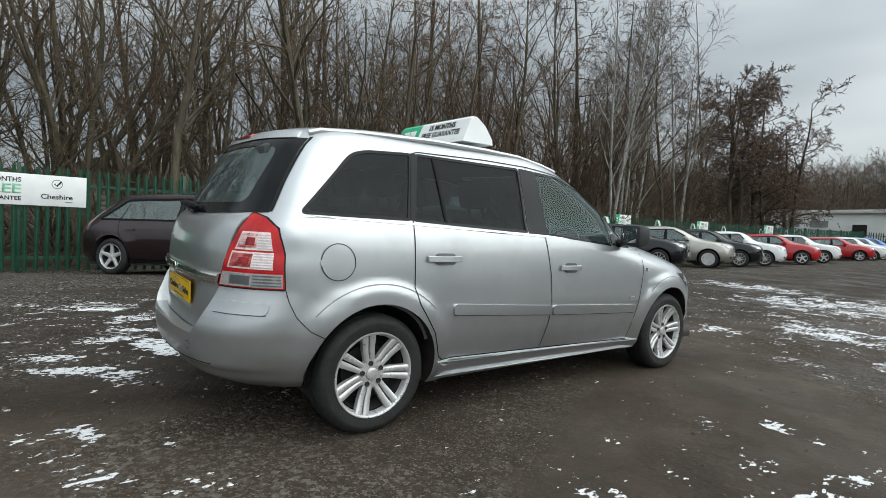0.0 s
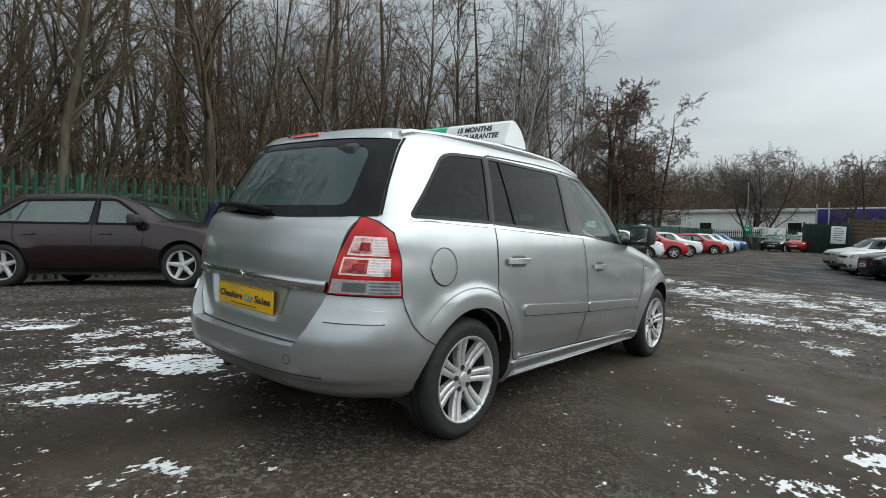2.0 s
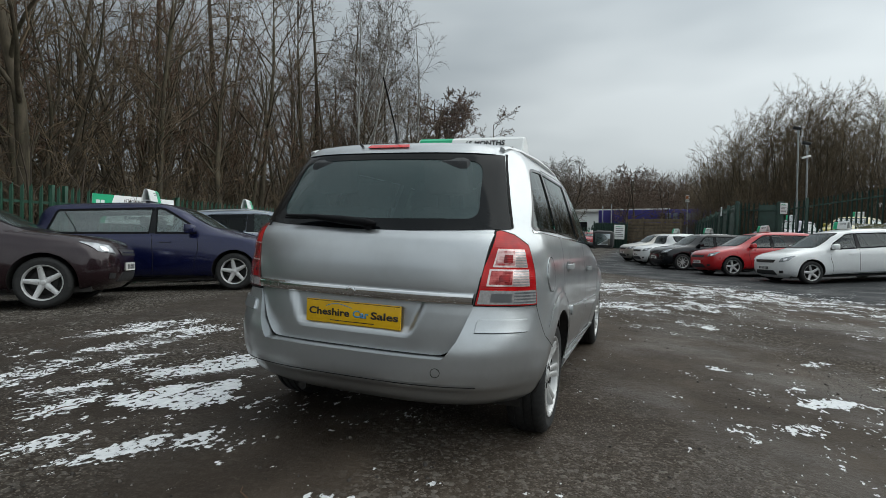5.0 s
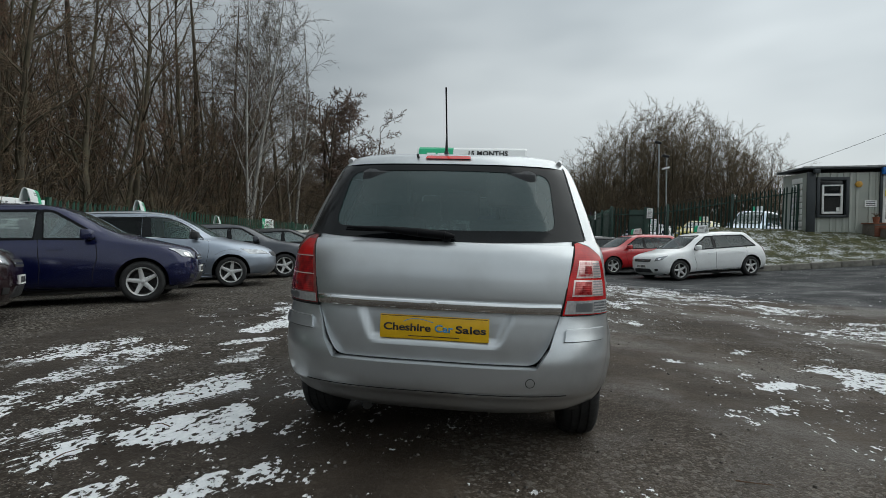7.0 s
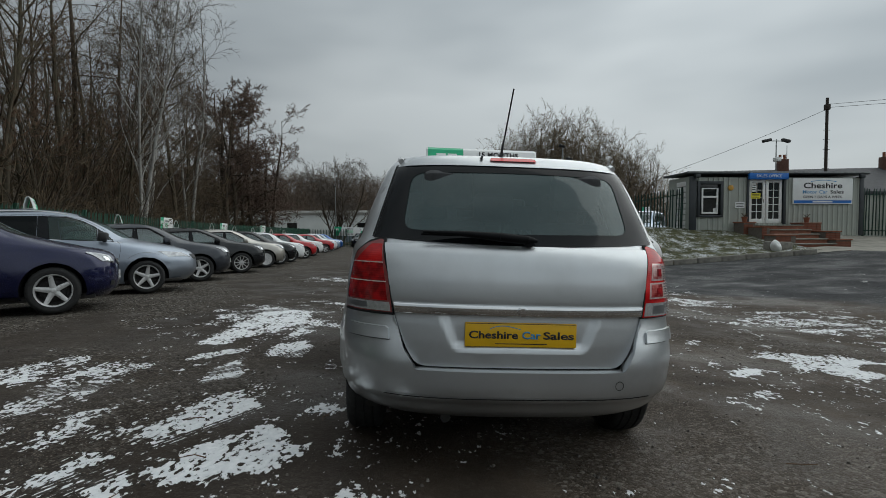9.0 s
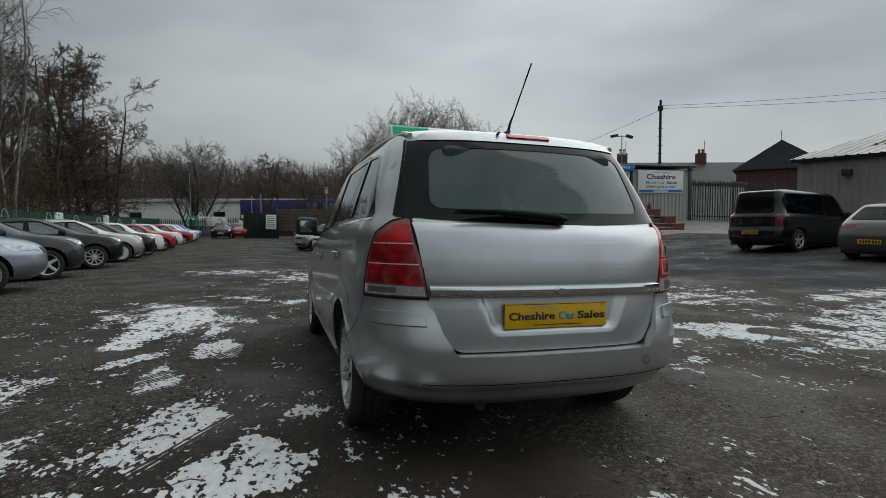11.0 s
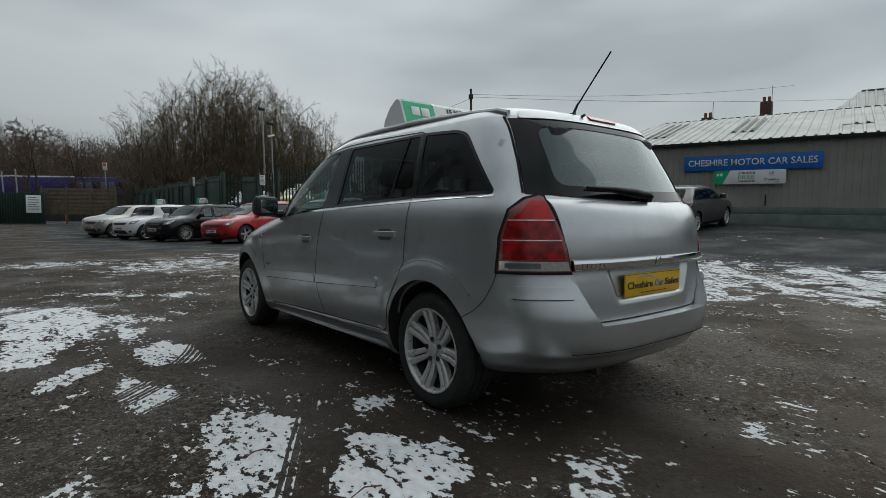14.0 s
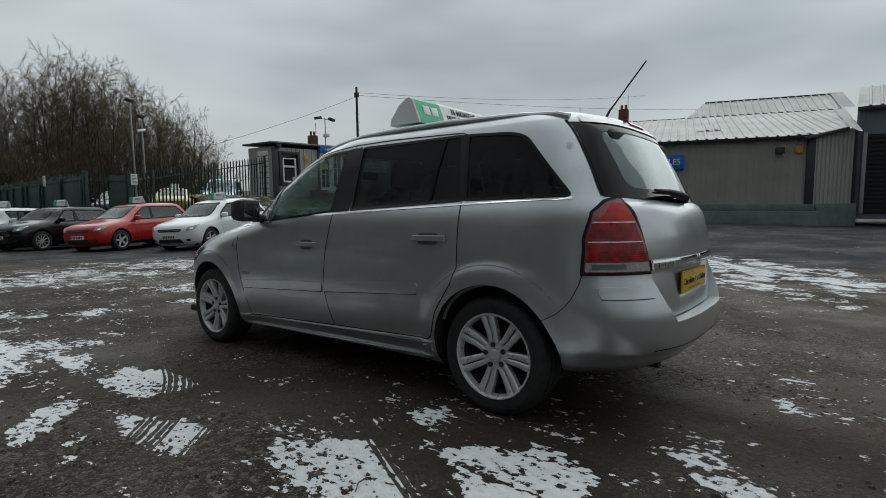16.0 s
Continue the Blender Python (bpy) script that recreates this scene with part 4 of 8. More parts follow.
    pane = part("rear_window", grid_patch([(-0.575, 1.122), (0.575, 1.122), (0.545, 1.456), (-0.545, 1.456)], rp, 0.03, 20, 0.002, 0), M["glass_rear"], car)
    pane.visible_shadow = False
    outer = [(-0.698, 1.104), (-0.50, 1.093), (-0.25, 1.083), (0.0, 1.076), (0.25, 1.083), (0.50, 1.093), (0.698, 1.104), (0.596, 1.482), (-0.596, 1.482)]
    inner = rounded([(-0.556, 1.146), (0.0, 1.132), (0.556, 1.146), (0.520, 1.438), (0.0, 1.446), (-0.520, 1.438)], [0.06, 0.2, 0.06, 0.07, 0.2, 0.07], 6)
    part("screen_border", ring_patch(outer, inner, rp, 0.0055, 6, 132), M["gloss_black"], pane)
    for sgn in (-1, 1):
        part("shut_or_shade_line", ribbon([(sgn * 0.704, 1.108), (sgn * 0.665, 1.25), (sgn * 0.603, 1.484), (sgn * 0.560, 1.535)], rp, 0.008, 0.004), M["gap"], car)
    bm = bmesh.new()
    for pa, pb, ra, rb in (((0.075, -0.700, 1.104), (0.03, -0.704, 1.108), 0.010, 0.021), ((0.03, -0.704, 1.108), (-0.10, -0.704, 1.118), 0.021, 0.022), ((-0.10, -0.704, 1.118), (-0.27, -0.696, 1.130), 0.022, 0.014), ((-0.27, -0.696, 1.130), (-0.46, -0.684, 1.134), 0.014, 0.006)):
        tube(bm, [pa, pb], ra, 10, rb)
    tube(bm, [(0.035, -0.662, 1.098), (0.035, -0.712, 1.098)], 0.024, 10)
    wip = part("rear_wiper", bm, M["black_trim"], car)
    part("wiper_blade", one_box(-0.47, -0.684, 1.117, -0.02, -0.672, 1.127, 0.003), M["black_trim"], wip)
    # roof tail, high brake lamp, washer jet, aerial
    part("roof_spoiler", grid_patch(rounded([(-0.562, 1.482), (0.562, 1.482), (0.53, 1.530), (-0.53, 1.530)], [0.01, 0.01, 0.03, 0.03]), rp, 0.01, 30, 0.012, 0.02), paint, car)
    part("high_brake_lamp", grid_patch(rounded([(-0.122, 1.512), (0.118, 1.512), (0.112, 1.532), (-0.116, 1.532)], 0.006), rp, 0.01, 12, 0.022, 0.012), M["lamp_red"], car)
    part("washer_jet", one_tube([(-0.165, -0.42, 1.520), (-0.165, -0.45, 1.530)], 0.007, 6), M["black_plastic"], car)
    an = part("aerial", one_tube([(-0.037, -0.27, 1.560), (-0.034, -0.30, 1.62), (-0.030, -0.335, 1.66)], 0.009, 8, 0.004), M["black_plastic"], car)
    part("aerial_rod", one_tube([(-0.031, -0.325, 1.65), (-0.020, -0.50, 1.870)], 0.0042, 6), M["black_trim"], an)
    part("aerial_foot", one_tube([(-0.037, -0.22, 1.560), (-0.037, -0.29, 1.575)], 0.018, 10, 0.010), M["black_plastic"], an)
    # tail lamps
    def ang_y(y, z):
        h, a, b, p, q = sh.level(z)
        return math.degrees(math.acos(min(1.0, max(0.0, (a + p - y) / p)) ** (sh.rn / 2)))

    def ang_x(x, z):
        return math.degrees(math.asin(min(1.0, x / sh.level(z)[0]) ** (sh.rn / 2)))

    for sgn in (-1, 1):
        cm = sh.cornermap(sgn)
        outer = [(ang_x(0.588, 0.757), 0.757), (ang_y(-0.478, 0.757), 0.757), (ang_y(-0.478, 0.90), 0.90), (ang_y(-0.500, 1.030), 1.030), (ang_y(-0.535, 1.078), 1.078), (ang_y(-0.565, 1.096), 1.096), (ang_x(0.640, 1.090), 1.090), (ang_x(0.615, 0.93), 0.93)]
        edge = 0.004 if sgn > 0 else 0.010
        lamp = part("tail_lamp", grid_patch(outer, cm, 0.014, 18, 0.012, 0.03), M["lamp_red_top"] if sgn > 0 else M["lamp_line"], car, "glossy red tail lamp with clear lower strip")
        part("lamp_seal", grid_patch([(outer[0][0] - 0.6, 0.755 - edge), (outer[1][0] + 160 * edge, 0.755 - edge), (outer[2][0] + 150 * edge, 0.90), (outer[3][0] + 150 * edge, 1.034), (outer[4][0] + 130 * edge, 1.078 + edge), (outer[5][0], 1.096 + edge), (outer[6][0] - 0.6, 1.092 + edge), (outer[7][0] - 0.6, 0.93)], cm, 0.014, 18, 0.009, 0.016), M["gap"], lamp)

        def lens(nm, a0, a1, z0, z1, mt, off=0.0145):
            lo = lambda z: np.interp(z, [0.757, 0.93, 1.09], [outer[0][0], outer[7][0], outer[6][0]])
            hi = lambda z: np.interp(z, [0.757, 0.90, 1.03, 1.096], [outer[1][0], outer[2][0], outer[3][0], outer[5][0]])
            poly = [(lo(z0) + (hi(z0) - lo(z0)) * a0, z0), (lo(z0) + (hi(z0) - lo(z0)) * a1, z0), (lo(z1) + (hi(z1) - lo(z1)) * a1, z1), (lo(z1) + (hi(z1) - lo(z1)) * a0, z1)]
            return part(nm, grid_patch(poly, cm, 0.012, 10, off, 0.004), mt, lamp)

        lens("reversing_lens", 0.02, 0.98, 0.762, 0.824 if sgn > 0 else 0.803, M["lamp_clear"])
        lens("dark_lens", 0.18 if sgn > 0 else 0.40, 0.50 if sgn > 0 else 0.90, 0.772, 0.812 if sgn > 0 else 0.796, M["shade_lens_grey"], 0.016)
        for k in range(4 if sgn > 0 else 0):
            lens("lens_rib", 0.54, 0.96, 0.768 + k * 0.014, 0.775 + k * 0.014, M["head_lamp"], 0.0165)
        if sgn > 0:
            for z0, z1, a0, a1 in ((0.843, 0.920, 0.09, 0.84), (0.929, 1.012, 0.13, 0.82)):
                lens("indicator_lens", a0, a1, z0, z1, M["lamp_pink"])
                lens("lens_bowl", a0 + 0.03, a0 + 0.40, z0 + 0.008, z1 - 0.008, M["lamp_bowl" if z0 > 0.9 else "lamp_bowl_red"], 0.0158)
                lens("red_bulb_window", a0 + 0.17, a0 + 0.36, z0 + 0.020, z1 - 0.026, M["lamp_red_deep"], 0.0168)
                for k in range(6):
                    lens("lens_rib", a0 + 0.42, a1 - 0.01, z0 + 0.005 + k * 0.0122, z0 + 0.011 + k * 0.0122, M["lamp_clear"], 0.0168)
        else:
            for z0, z1, mt in ((0.810, 0.893, "lamp_red_deep"), (0.899, 0.982, "lamp_red_deep"), (0.988, 1.072, "lamp_red_top")):
                lens("red_lens", 0.05, 0.95 if z1 < 1.0 else 0.88, z0, z1, M[mt])
            for z in (0.8935, 0.9825):
                lens("lens_rib", 0.04, 0.96, z, z + 0.005, M["lamp_pink"], 0.0158)
        # bumper corner strip
        a_in, a_out = ang_x(0.600, 0.66), ang_y(-0.545, 0.66)
        strip = [(a_in, 0.640), (a_out - 1.6, 0.640), (a_out - 0.4, 0.646), (a_out, 0.656), (a_out, 0.680), (a_out - 0.4, 0.688), (a_out - 1.6, 0.694), (a_in + 2.0, 0.694), (a_in + 0.6, 0.685)]
        st = part("bumper_strip", grid_patch(strip, cm, 0.006, 26, 0.013, 0.016), paint, car)
        # grey line painted as the shade under the raised strip
        part("shut_or_shade_line", grid_patch([(a_in, 0.634), (a_out, 0.634), (a_out, 0.640), (a_in, 0.640)], cm, 0.01, 20, 0.003, 0.003), M["shade_lens_grey"], st)
    # bumper foot seam, tow cover
    part("bumper_seam", grid_patch([(-0.62, 0.392), (0.62, 0.392), (0.62, 0.397), (-0.62, 0.397)], rp, 0.01, 40, 0.002, 0), M["gap"], car)
    ring = [(0.452 + 0.02 * math.cos(k * math.pi / 10), 0.455 + 0.02 * math.sin(k * math.pi / 10)) for k in range(20)]
    part("tow_eye_cover", ribbon(ring, rp, 0.003, 0.002, True, 0.01), M["gap"], car)
    part("exhaust_pipe", one_tube([(-0.33, -0.40, 0.262), (-0.33, -0.68, 0.262)], 0.024, 12), M["dark_under"], car)
    # show plate
    pl = part("show_plate", one_box(-0.258, -0.766, 0.617, 0.258, -0.756, 0.728, 0.003), M["plate_yellow"], car, "yellow plate with dark and blue lettering")
    up_rear = pose(0, 0, 0, 90, 0, 0)
    for body_txt, x, w, mt in (("Cheshire", -0.127, 0.226, "ink"), ("Car", 0.048, 0.086, "ink_blue"), ("Sales", 0.174, 0.142, "ink")):
        letters("lettering", body_txt, 0.034, Matrix.Translation((x, -0.7665, 0.670)) @ up_rear, M[mt], pl, w, 0.0012, 0.0012)
    part("lettering", one_box(-0.12, -0.7675, 0.630, 0.12, -0.7662, 0.6335), M["ink"], pl)
    arc = [(-0.145 + 0.0072 * k, 0.697 + 0.016 * math.sin(math.pi * (k / 20) ** 0.8)) for k in range(21)]
    part("blue_arc", ribbon(arc, lambda x, z, off: Vector((x, -0.7668, z)), 0.0032, 0, False, 0.05), M["ink_blue"], pl)
    for x in (-0.225, 0.225):
        part("plate_screw", one_tube([(x, -0.765, 0.716), (x, -0.7685, 0.716)], 0.005, 8), M["plate_yellow"], pl)
    part("plate_border", grid_patch([(-0.252, 0.722), (0.252, 0.722), (0.252, 0.7245), (-0.252, 0.7245)], lambda x, z, off: Vector((x, -0.7668, z)), 0.01, 2, 0, 0), M["ink"], pl)
    # windscreen
    ws = part("windscreen", grid_patch(wind, sh.nosemap(), 0.05, 12, -0.004, 0), M["glass_front"], car)
    ws.visible_shadow = False
    for sgn in (-1, 1):
        cm = sh.cornermap(sgn, True)
        part("head_lamp", grid_patch([(30, 0.64), (62, 0.66), (66, 0.78), (40, 0.74)], cm, 0.02, 12, 0.008, 0.012), M["head_lamp"], car)
    part("grille", grid_patch(rounded([(-0.42, 0.60), (0.42, 0.60), (0.48, 0.70), (-0.48, 0.70)], 0.03), sh.nosemap(), 0.02, 12, 0.006, 0.01), M["black_plastic"], car)
    # inside
    lin = Shell(
        half=[(0.45, 0.80), (0.6, 0.83), (0.9, 0.805), (1.06, 0.77), (1.25, 0.705), (1.40, 0.652), (1.48, 0.615), (1.53, 0.57), (1.565, 0.48), (1.595, 0.25), (1.60, 0.03)],
        tail=[(0.45, -0.66), (0.6, -0.70), (0.95, -0.70), (1.08, -0.635), (1.30, -0.52), (1.48, -0.41), (1.53, -0.33), (1.565, -0.15), (1.595, 0.2), (1.60, 0.6)],
        nose=[(0.45, 2.50), (0.9, 2.52), (1.0, 2.50), (1.06, 2.40), (1.25, 2.12), (1.40, 1.86), (1.48, 1.68), (1.53, 1.5), (1.565, 1.3), (1.595, 1.0), (1.60, 0.8)],
        rear_len=[(0.2, 0.6), (0.9, 0.55), (1.1, 0.42), (1.60, 0.3)], front_len=[(0.2, 0.9), (1.0, 0.8), (1.5, 0.5), (1.60, 0.3)], base=2.703, flare=0, arch=0.36)
    grow = lambda poly, k: [(sum(p[0] for p in poly) / len(poly) + (u - sum(p[0] for p in poly) / len(poly)) * k, sum(p[1] for p in poly) / len(poly) + (v - sum(p[1] for p in poly) / len(poly)) * k) for u, v in poly]
    bm = lin.body(0.05, 12, 30, [grow(quarter, 1.0), grow(rear_w, 1.0), grow(front_w, 1.02)], grow(screen_hole, 1.05), wind)
    part("interior_lining", bm, M["lining"], car)
    for x in (-0.37, 0.37):
        part("front_seat", seat_bm(x, 1.38, 0.45, 0.50), M["seat"], car)
        part("rear_seat", seat_bm(x * 0.9, -0.02, 0.52, 0.42), M["seat"], car)
    for x in (-0.42, 0.0, 0.42):
        part("middle_seat", seat_bm(x, 0.62, 0.47, 0.41), M["seat"], car)
    bm = one_box(-0.74, 2.02, 0.55, 0.74, 2.42, 0.98, 0.08)
    part("dashboard", bm, M["black_plastic"], car)
    bm = bmesh.new()
    pts = [(0.37 + 0.18 * math.cos(a), 1.90 + 0.06 * math.sin(a), 0.92 + 0.17 * math.sin(a)) for a in np.linspace(0, 2 * math.pi, 25)]
    part("steering_wheel", tube(bm, pts, 0.014, 6), M["black_plastic"], car)
    part("rear_view_mirror", one_box(-0.11, 1.72, 1.32, 0.11, 1.75, 1.39, 0.02), M["black_plastic"], car)
    return car


M["lining"] = plain("grey_headlining", (0.16, 0.16, 0.155), 0.9, 0, 0.1, 5)


def roof_sign(m, label, w=0.82, h=0.175, small=False):
    """A hollow lens-shaped roof advert: green end panel, white panel with the offer, magnetic feet."""
    t = thing("roof_sign", m, label, "sign", "roof signs on cars")
    prof = [(-0.14, 0.0), (-0.13, 0.03), (-0.075, h * 0.90), (-0.05, h), (-0.02, h * 0.98), (0.05, h * 0.72), (0.12, 0.04), (0.13, 0.0)]
    if small:
        prof = [(-0.080, 0.0), (-0.066, 0.085), (-0.034, 0.195), (-0.012, 0.218), (0.012, 0.218), (0.034, 0.195), (0.066, 0.085), (0.080, 0.0)]
    split = -w / 2 + w * (0.30 if small else 0.33)
    wall = 0.010
    inner = [(y * (1 - wall / 0.08) if small else y * 0.93, max(z - wall, wall * 0.6)) for y, z in prof]
    for nm, x0, x1, mt in (("green_panel", -w / 2, split, "sign_green"), ("white_panel", split, w / 2, "sign_white")):
        bm = bmesh.new()
        loops = [[bm.verts.new((x, y, z)) for y, z in pr] for x, pr in ((x0, prof), (x1, prof), (x1, inner), (x0, inner))]
        n = len(prof)
        for a, b in zip(loops, loops[1:] + loops[:1]):
            for i in range(n):
                bm.faces.new((a[i], a[(i + 1) % n], b[(i + 1) % n], b[i]))
        part(nm, bm, M[mt], t, smooth=False)
    for x in (() if small else (-w / 2, w / 2)):
        bm = bmesh.new()
        a = [bm.verts.new((x, y, z)) for y, z in prof]
        b = [bm.verts.new((x + math.copysign(0.012, x), y * 0.96, z * 0.96 + 0.002)) for y, z in prof]
        for i in range(len(prof)):
            bm.faces.new((a[i], a[(i + 1) % len(prof)], b[(i + 1) % len(prof)], b[i]))
        bm.faces.new(b)
        part("end_cap", bm, M["sign_white"], t, smooth=False)
    if small:
        lean = math.degrees(math.atan2(0.11, 0.032))
        for sg in (-1, 1):
            side = pose(0, 0, 0, 0, 0, 0 if sg < 0 else 180) @ pose(0, -0.0515, 0.135, lean, 0, 0)
            for k in range(2):
                part("text_bar", one_box(-0.02, 0.012 - 0.034 * k, 0.0, w * 0.40, 0.026 - 0.034 * k, 0.003, 0, side), M["ink_grey"], t)
    if not small:
        ang = math.degrees(math.atan2(h * 0.87, 0.055))
        face = pose(0, -0.1045, 0.092, ang, 0, 0)
        letters("lettering", "15 MONTHS", 0.040, face @ Matrix.Translation((0.13, 0.035, 0)), M["ink"], t, 0.30, 0.0015)
        letters("lettering", "FREE GUARANTEE", 0.040, face @ Matrix.Translation((0.13, -0.022, 0)), M["ink"], t, 0.44, 0.0015)
        for k in range(2):
            part("logo_mark", one_box(-0.345 + 0.085 * k, -0.03, -0.001, -0.275 + 0.085 * k, 0.035, 0.003, 0.001, face), M["sign_white"], t)
    for x in (-w * 0.3, w * 0.3):
        part("magnet_foot", one_tube([(x, 0, -0.02), (x, 0, 0.012)], 0.03, 10), M["black_plastic"], t)
    return t


def saloon(m, name, paint, label, wb=2.64, ro=0.78, fo=0.87, hw=0.86, height=1.47, belt=0.93, cowl=0.52, ws_top=1.80, roof_end=-0.20, tail_cut=0.12, wheel="star", r=0.31, rim=0.212, group="", spin=0.0, tint="glass_far", plate="plate_white", mirror=None, doors=5, wide_lamps=False, back_z=0.56):
    """A parked hatchback, estate or van: skin, glass with seals, doors, lamps, grille, plates, mirrors, seats and wheels."""
    car = thing(name, m, label, "car", group)
    H = height
    nx = wb + fo
    cw = nx - 0.62 - cowl * 0.5
    sh = Shell(
        half=[(0.18, 0.80 * hw), (0.26, 0.92 * hw), (0.40, 0.98 * hw), (0.58, hw), (0.75, 0.992 * hw), (belt - 0.06, 0.965 * hw), (belt, 0.935 * hw), (belt + 0.22, 0.84 * hw), (H - 0.13, 0.755 * hw), (H - 0.075, 0.705 * hw), (H - 0.04, 0.61 * hw), (H - 0.015, 0.42 * hw), (H, 0.08 * hw)],
        tail=[(0.18, -ro + 0.12), (0.28, -ro + 0.03), (0.42, -ro), (0.60, -ro + 0.005), (0.75, -ro + 0.05), (belt - 0.03, -ro + tail_cut * 0.8), (belt + 0.05, -ro + tail_cut + 0.05), (H - 0.13, roof_end - 0.08), (H - 0.075, roof_end), (H - 0.04, roof_end + 0.3), (H - 0.015, roof_end + 0.6), (H, roof_end + 0.85)],
        nose=[(0.18, nx - 0.15), (0.30, nx - 0.03), (0.45, nx), (0.62, nx - 0.005), (0.72, nx - 0.03), (0.79, nx - 0.08), (0.85, nx - 0.20), (0.90, nx - 0.42), (belt + 0.01, nx - 0.68), (belt + 0.06, cw), (H - 0.13, ws_top), (H - 0.075, ws_top - 0.16), (H - 0.04, ws_top - 0.36), (H - 0.015, ws_top - 0.55), (H, ws_top - 0.70)],
        rear_len=[(0.18, 0.5), (belt, 0.45), (H, 0.25)], front_len=[(0.18, 0.44), (0.75, 0.52), (belt, 0.70), (belt + 0.1, 0.55), (H, 0.25)], fn=2.9, base=wb, wheel_z=r - 0.005, flare=0.015, arch=r + 0.055)
    zt = H - 0.145
    yb = roof_end + 0.02
    bpil = wb * 0.49
    afoot = cw - 0.50
    side_r = rounded([(-ro + tail_cut + 0.42, belt + 0.055), (bpil - 0.05, belt + 0.03), (bpil - 0.02, zt), (yb + 0.22, zt - 0.015)], [0.03, 0.01, 0.02, 0.06])
    side_f = rounded([(bpil + 0.05, belt + 0.03), (afoot, belt + 0.015), (afoot - 0.10, belt + 0.16), (ws_top - 0.22, zt - 0.01), (bpil + 0.03, zt)], [0.01, 0.02, 0.05, 0.06, 0.02])
    wind = rounded([(-0.70 * hw, belt + 0.09), (0.70 * hw, belt + 0.09), (0.60 * hw, H - 0.12), (-0.60 * hw, H - 0.12)], 0.05)
    rear_w = rounded([(-0.66 * hw, belt + 0.08), (0.66 * hw, belt + 0.08), (0.58 * hw, H - 0.14), (-0.58 * hw, H - 0.14)], 0.05)
    bm = sh.body(0.045, 14, 34, [side_r, side_f], rear_w, wind)
    part("body", bm, paint, car, angle=50)
    part("underbody", one_box(-hw * 0.85, -ro + 0.2, 0.17, hw * 0.85, nx - 0.3, 0.24), M["dark_under"], car)
    for cy in (0.0, wb):
        for sgn in (-1, 1):
            bm = bmesh.new()
            arch_liner(bm, sh, cy, sgn)
            part("wheel_arch_liner", bm, M["dark_under"], car)
            add_wheel(car, wheel, r, rim, sgn * (hw - 0.105), cy, r - 0.005, spin + 31 * cy)
    for sgn in (-1, 1):
        pl = sh.side(sgn)
        for nm, poly in (("rear_side_window", side_r), ("front_side_window", side_f)):
            pane = part(nm, grid_patch(poly, pl, 0.08, 6, -0.004, 0), M[tint], car)
            pane.visible_shadow = False
            part("window_seal", ribbon(poly, pl, 0.035, 0.002, True, 0.08), M["black_trim"], pane)
        part("pillar_cover", grid_patch([(bpil - 0.05, belt + 0.02), (bpil + 0.05, belt + 0.02), (bpil + 0.03, zt + 0.01), (bpil - 0.02, zt + 0.01)], pl, 0.1, 2, 0.003, 0.004), M["gloss_black"], car)
        lines = [[(bpil - 0.02, zt), (bpil, belt), (bpil + 0.03, 0.55), (bpil, 0.27)], [(afoot + 0.02, belt), (afoot + 0.04, 0.7), (afoot - 0.03, 0.45), (afoot - 0.03, 0.26)], [(bpil, 0.27), (afoot - 0.03, 0.25)]]
        if doors == 5:
            lines.append([(yb + 0.3, zt), (0.12, belt + 0.02), (0.16, 0.72), (0.33, 0.48), (0.40, 0.28), (bpil, 0.27)])
        for line in lines:
            part("shut_or_shade_line", ribbon(line, pl, 0.010, 0.002, False, 0.08), M["gap"], car)
        for hy in ([0.28, bpil + 0.12] if doors == 5 else [bpil + 0.12]):
            part("door_handle", grid_patch(rounded([(hy, belt - 0.13), (hy + 0.19, belt - 0.135), (hy + 0.19, belt - 0.105), (hy, belt - 0.10)], 0.012), pl, 0.02, 5, 0.022, 0.03), paint, car)
        part("sill", grid_patch(band(0.36, wb - 0.38, (0.20, 0.19), (0.255, 0.245)), pl, 0.03, 6, 0.008, 0.015), M["black_plastic"], car)
        mirror_unit(car, sgn, sgn * (sh.wide(afoot - 0.04, belt + 0.05) - 0.01), afoot - 0.06, belt + 0.08, mirror or paint)
        cf, cr = sh.cornermap(sgn, True), sh.cornermap(sgn)
        hl = part("head_lamp", grid_patch([(33, 0.640), (60, 0.680), (71, 0.800), (66, 0.815), (38, 0.755)], cf, 0.015, 14, 0.010, 0.02), M["head_lamp"], car, "clear headlamp")
        part("lamp_bulb", grid_patch(rounded([(44, 0.675), (53, 0.690), (55, 0.745), (46, 0.735)], 0.9), cf, 0.02, 5, 0.014, 0.006), M["chrome"], hl)
        part("fog_lamp", grid_patch(rounded([(34, 0.32), (46, 0.325), (46, 0.40), (34, 0.39)], 0.02), cf, 0.02, 6, 0.006, 0.01), M["black_plastic"], car)
        lamp = [(12, belt - 0.10), (40, belt - 0.14), (70, belt - 0.10), (76, belt - 0.02), (50, belt + 0.0), (14, belt - 0.03)] if wide_lamps else [(40, 0.74), (66, 0.76), (66, belt - 0.02), (58, belt + 0.05), (40, belt - 0.01)]
        part("tail_lamp", grid_patch(lamp, cr, 0.02, 10, 0.010, 0.02), M["lamp_red_dark"], car, "red tail lamp")
    for nm, poly, place, mt in (("windscreen", wind, sh.nosemap(), tint), ("rear_window", rear_w, sh.rear(), tint)):
        pane = part(nm, grid_patch(poly, place, 0.06, 10, -0.004, 0), M[mt], car)
        pane.visible_shadow = False
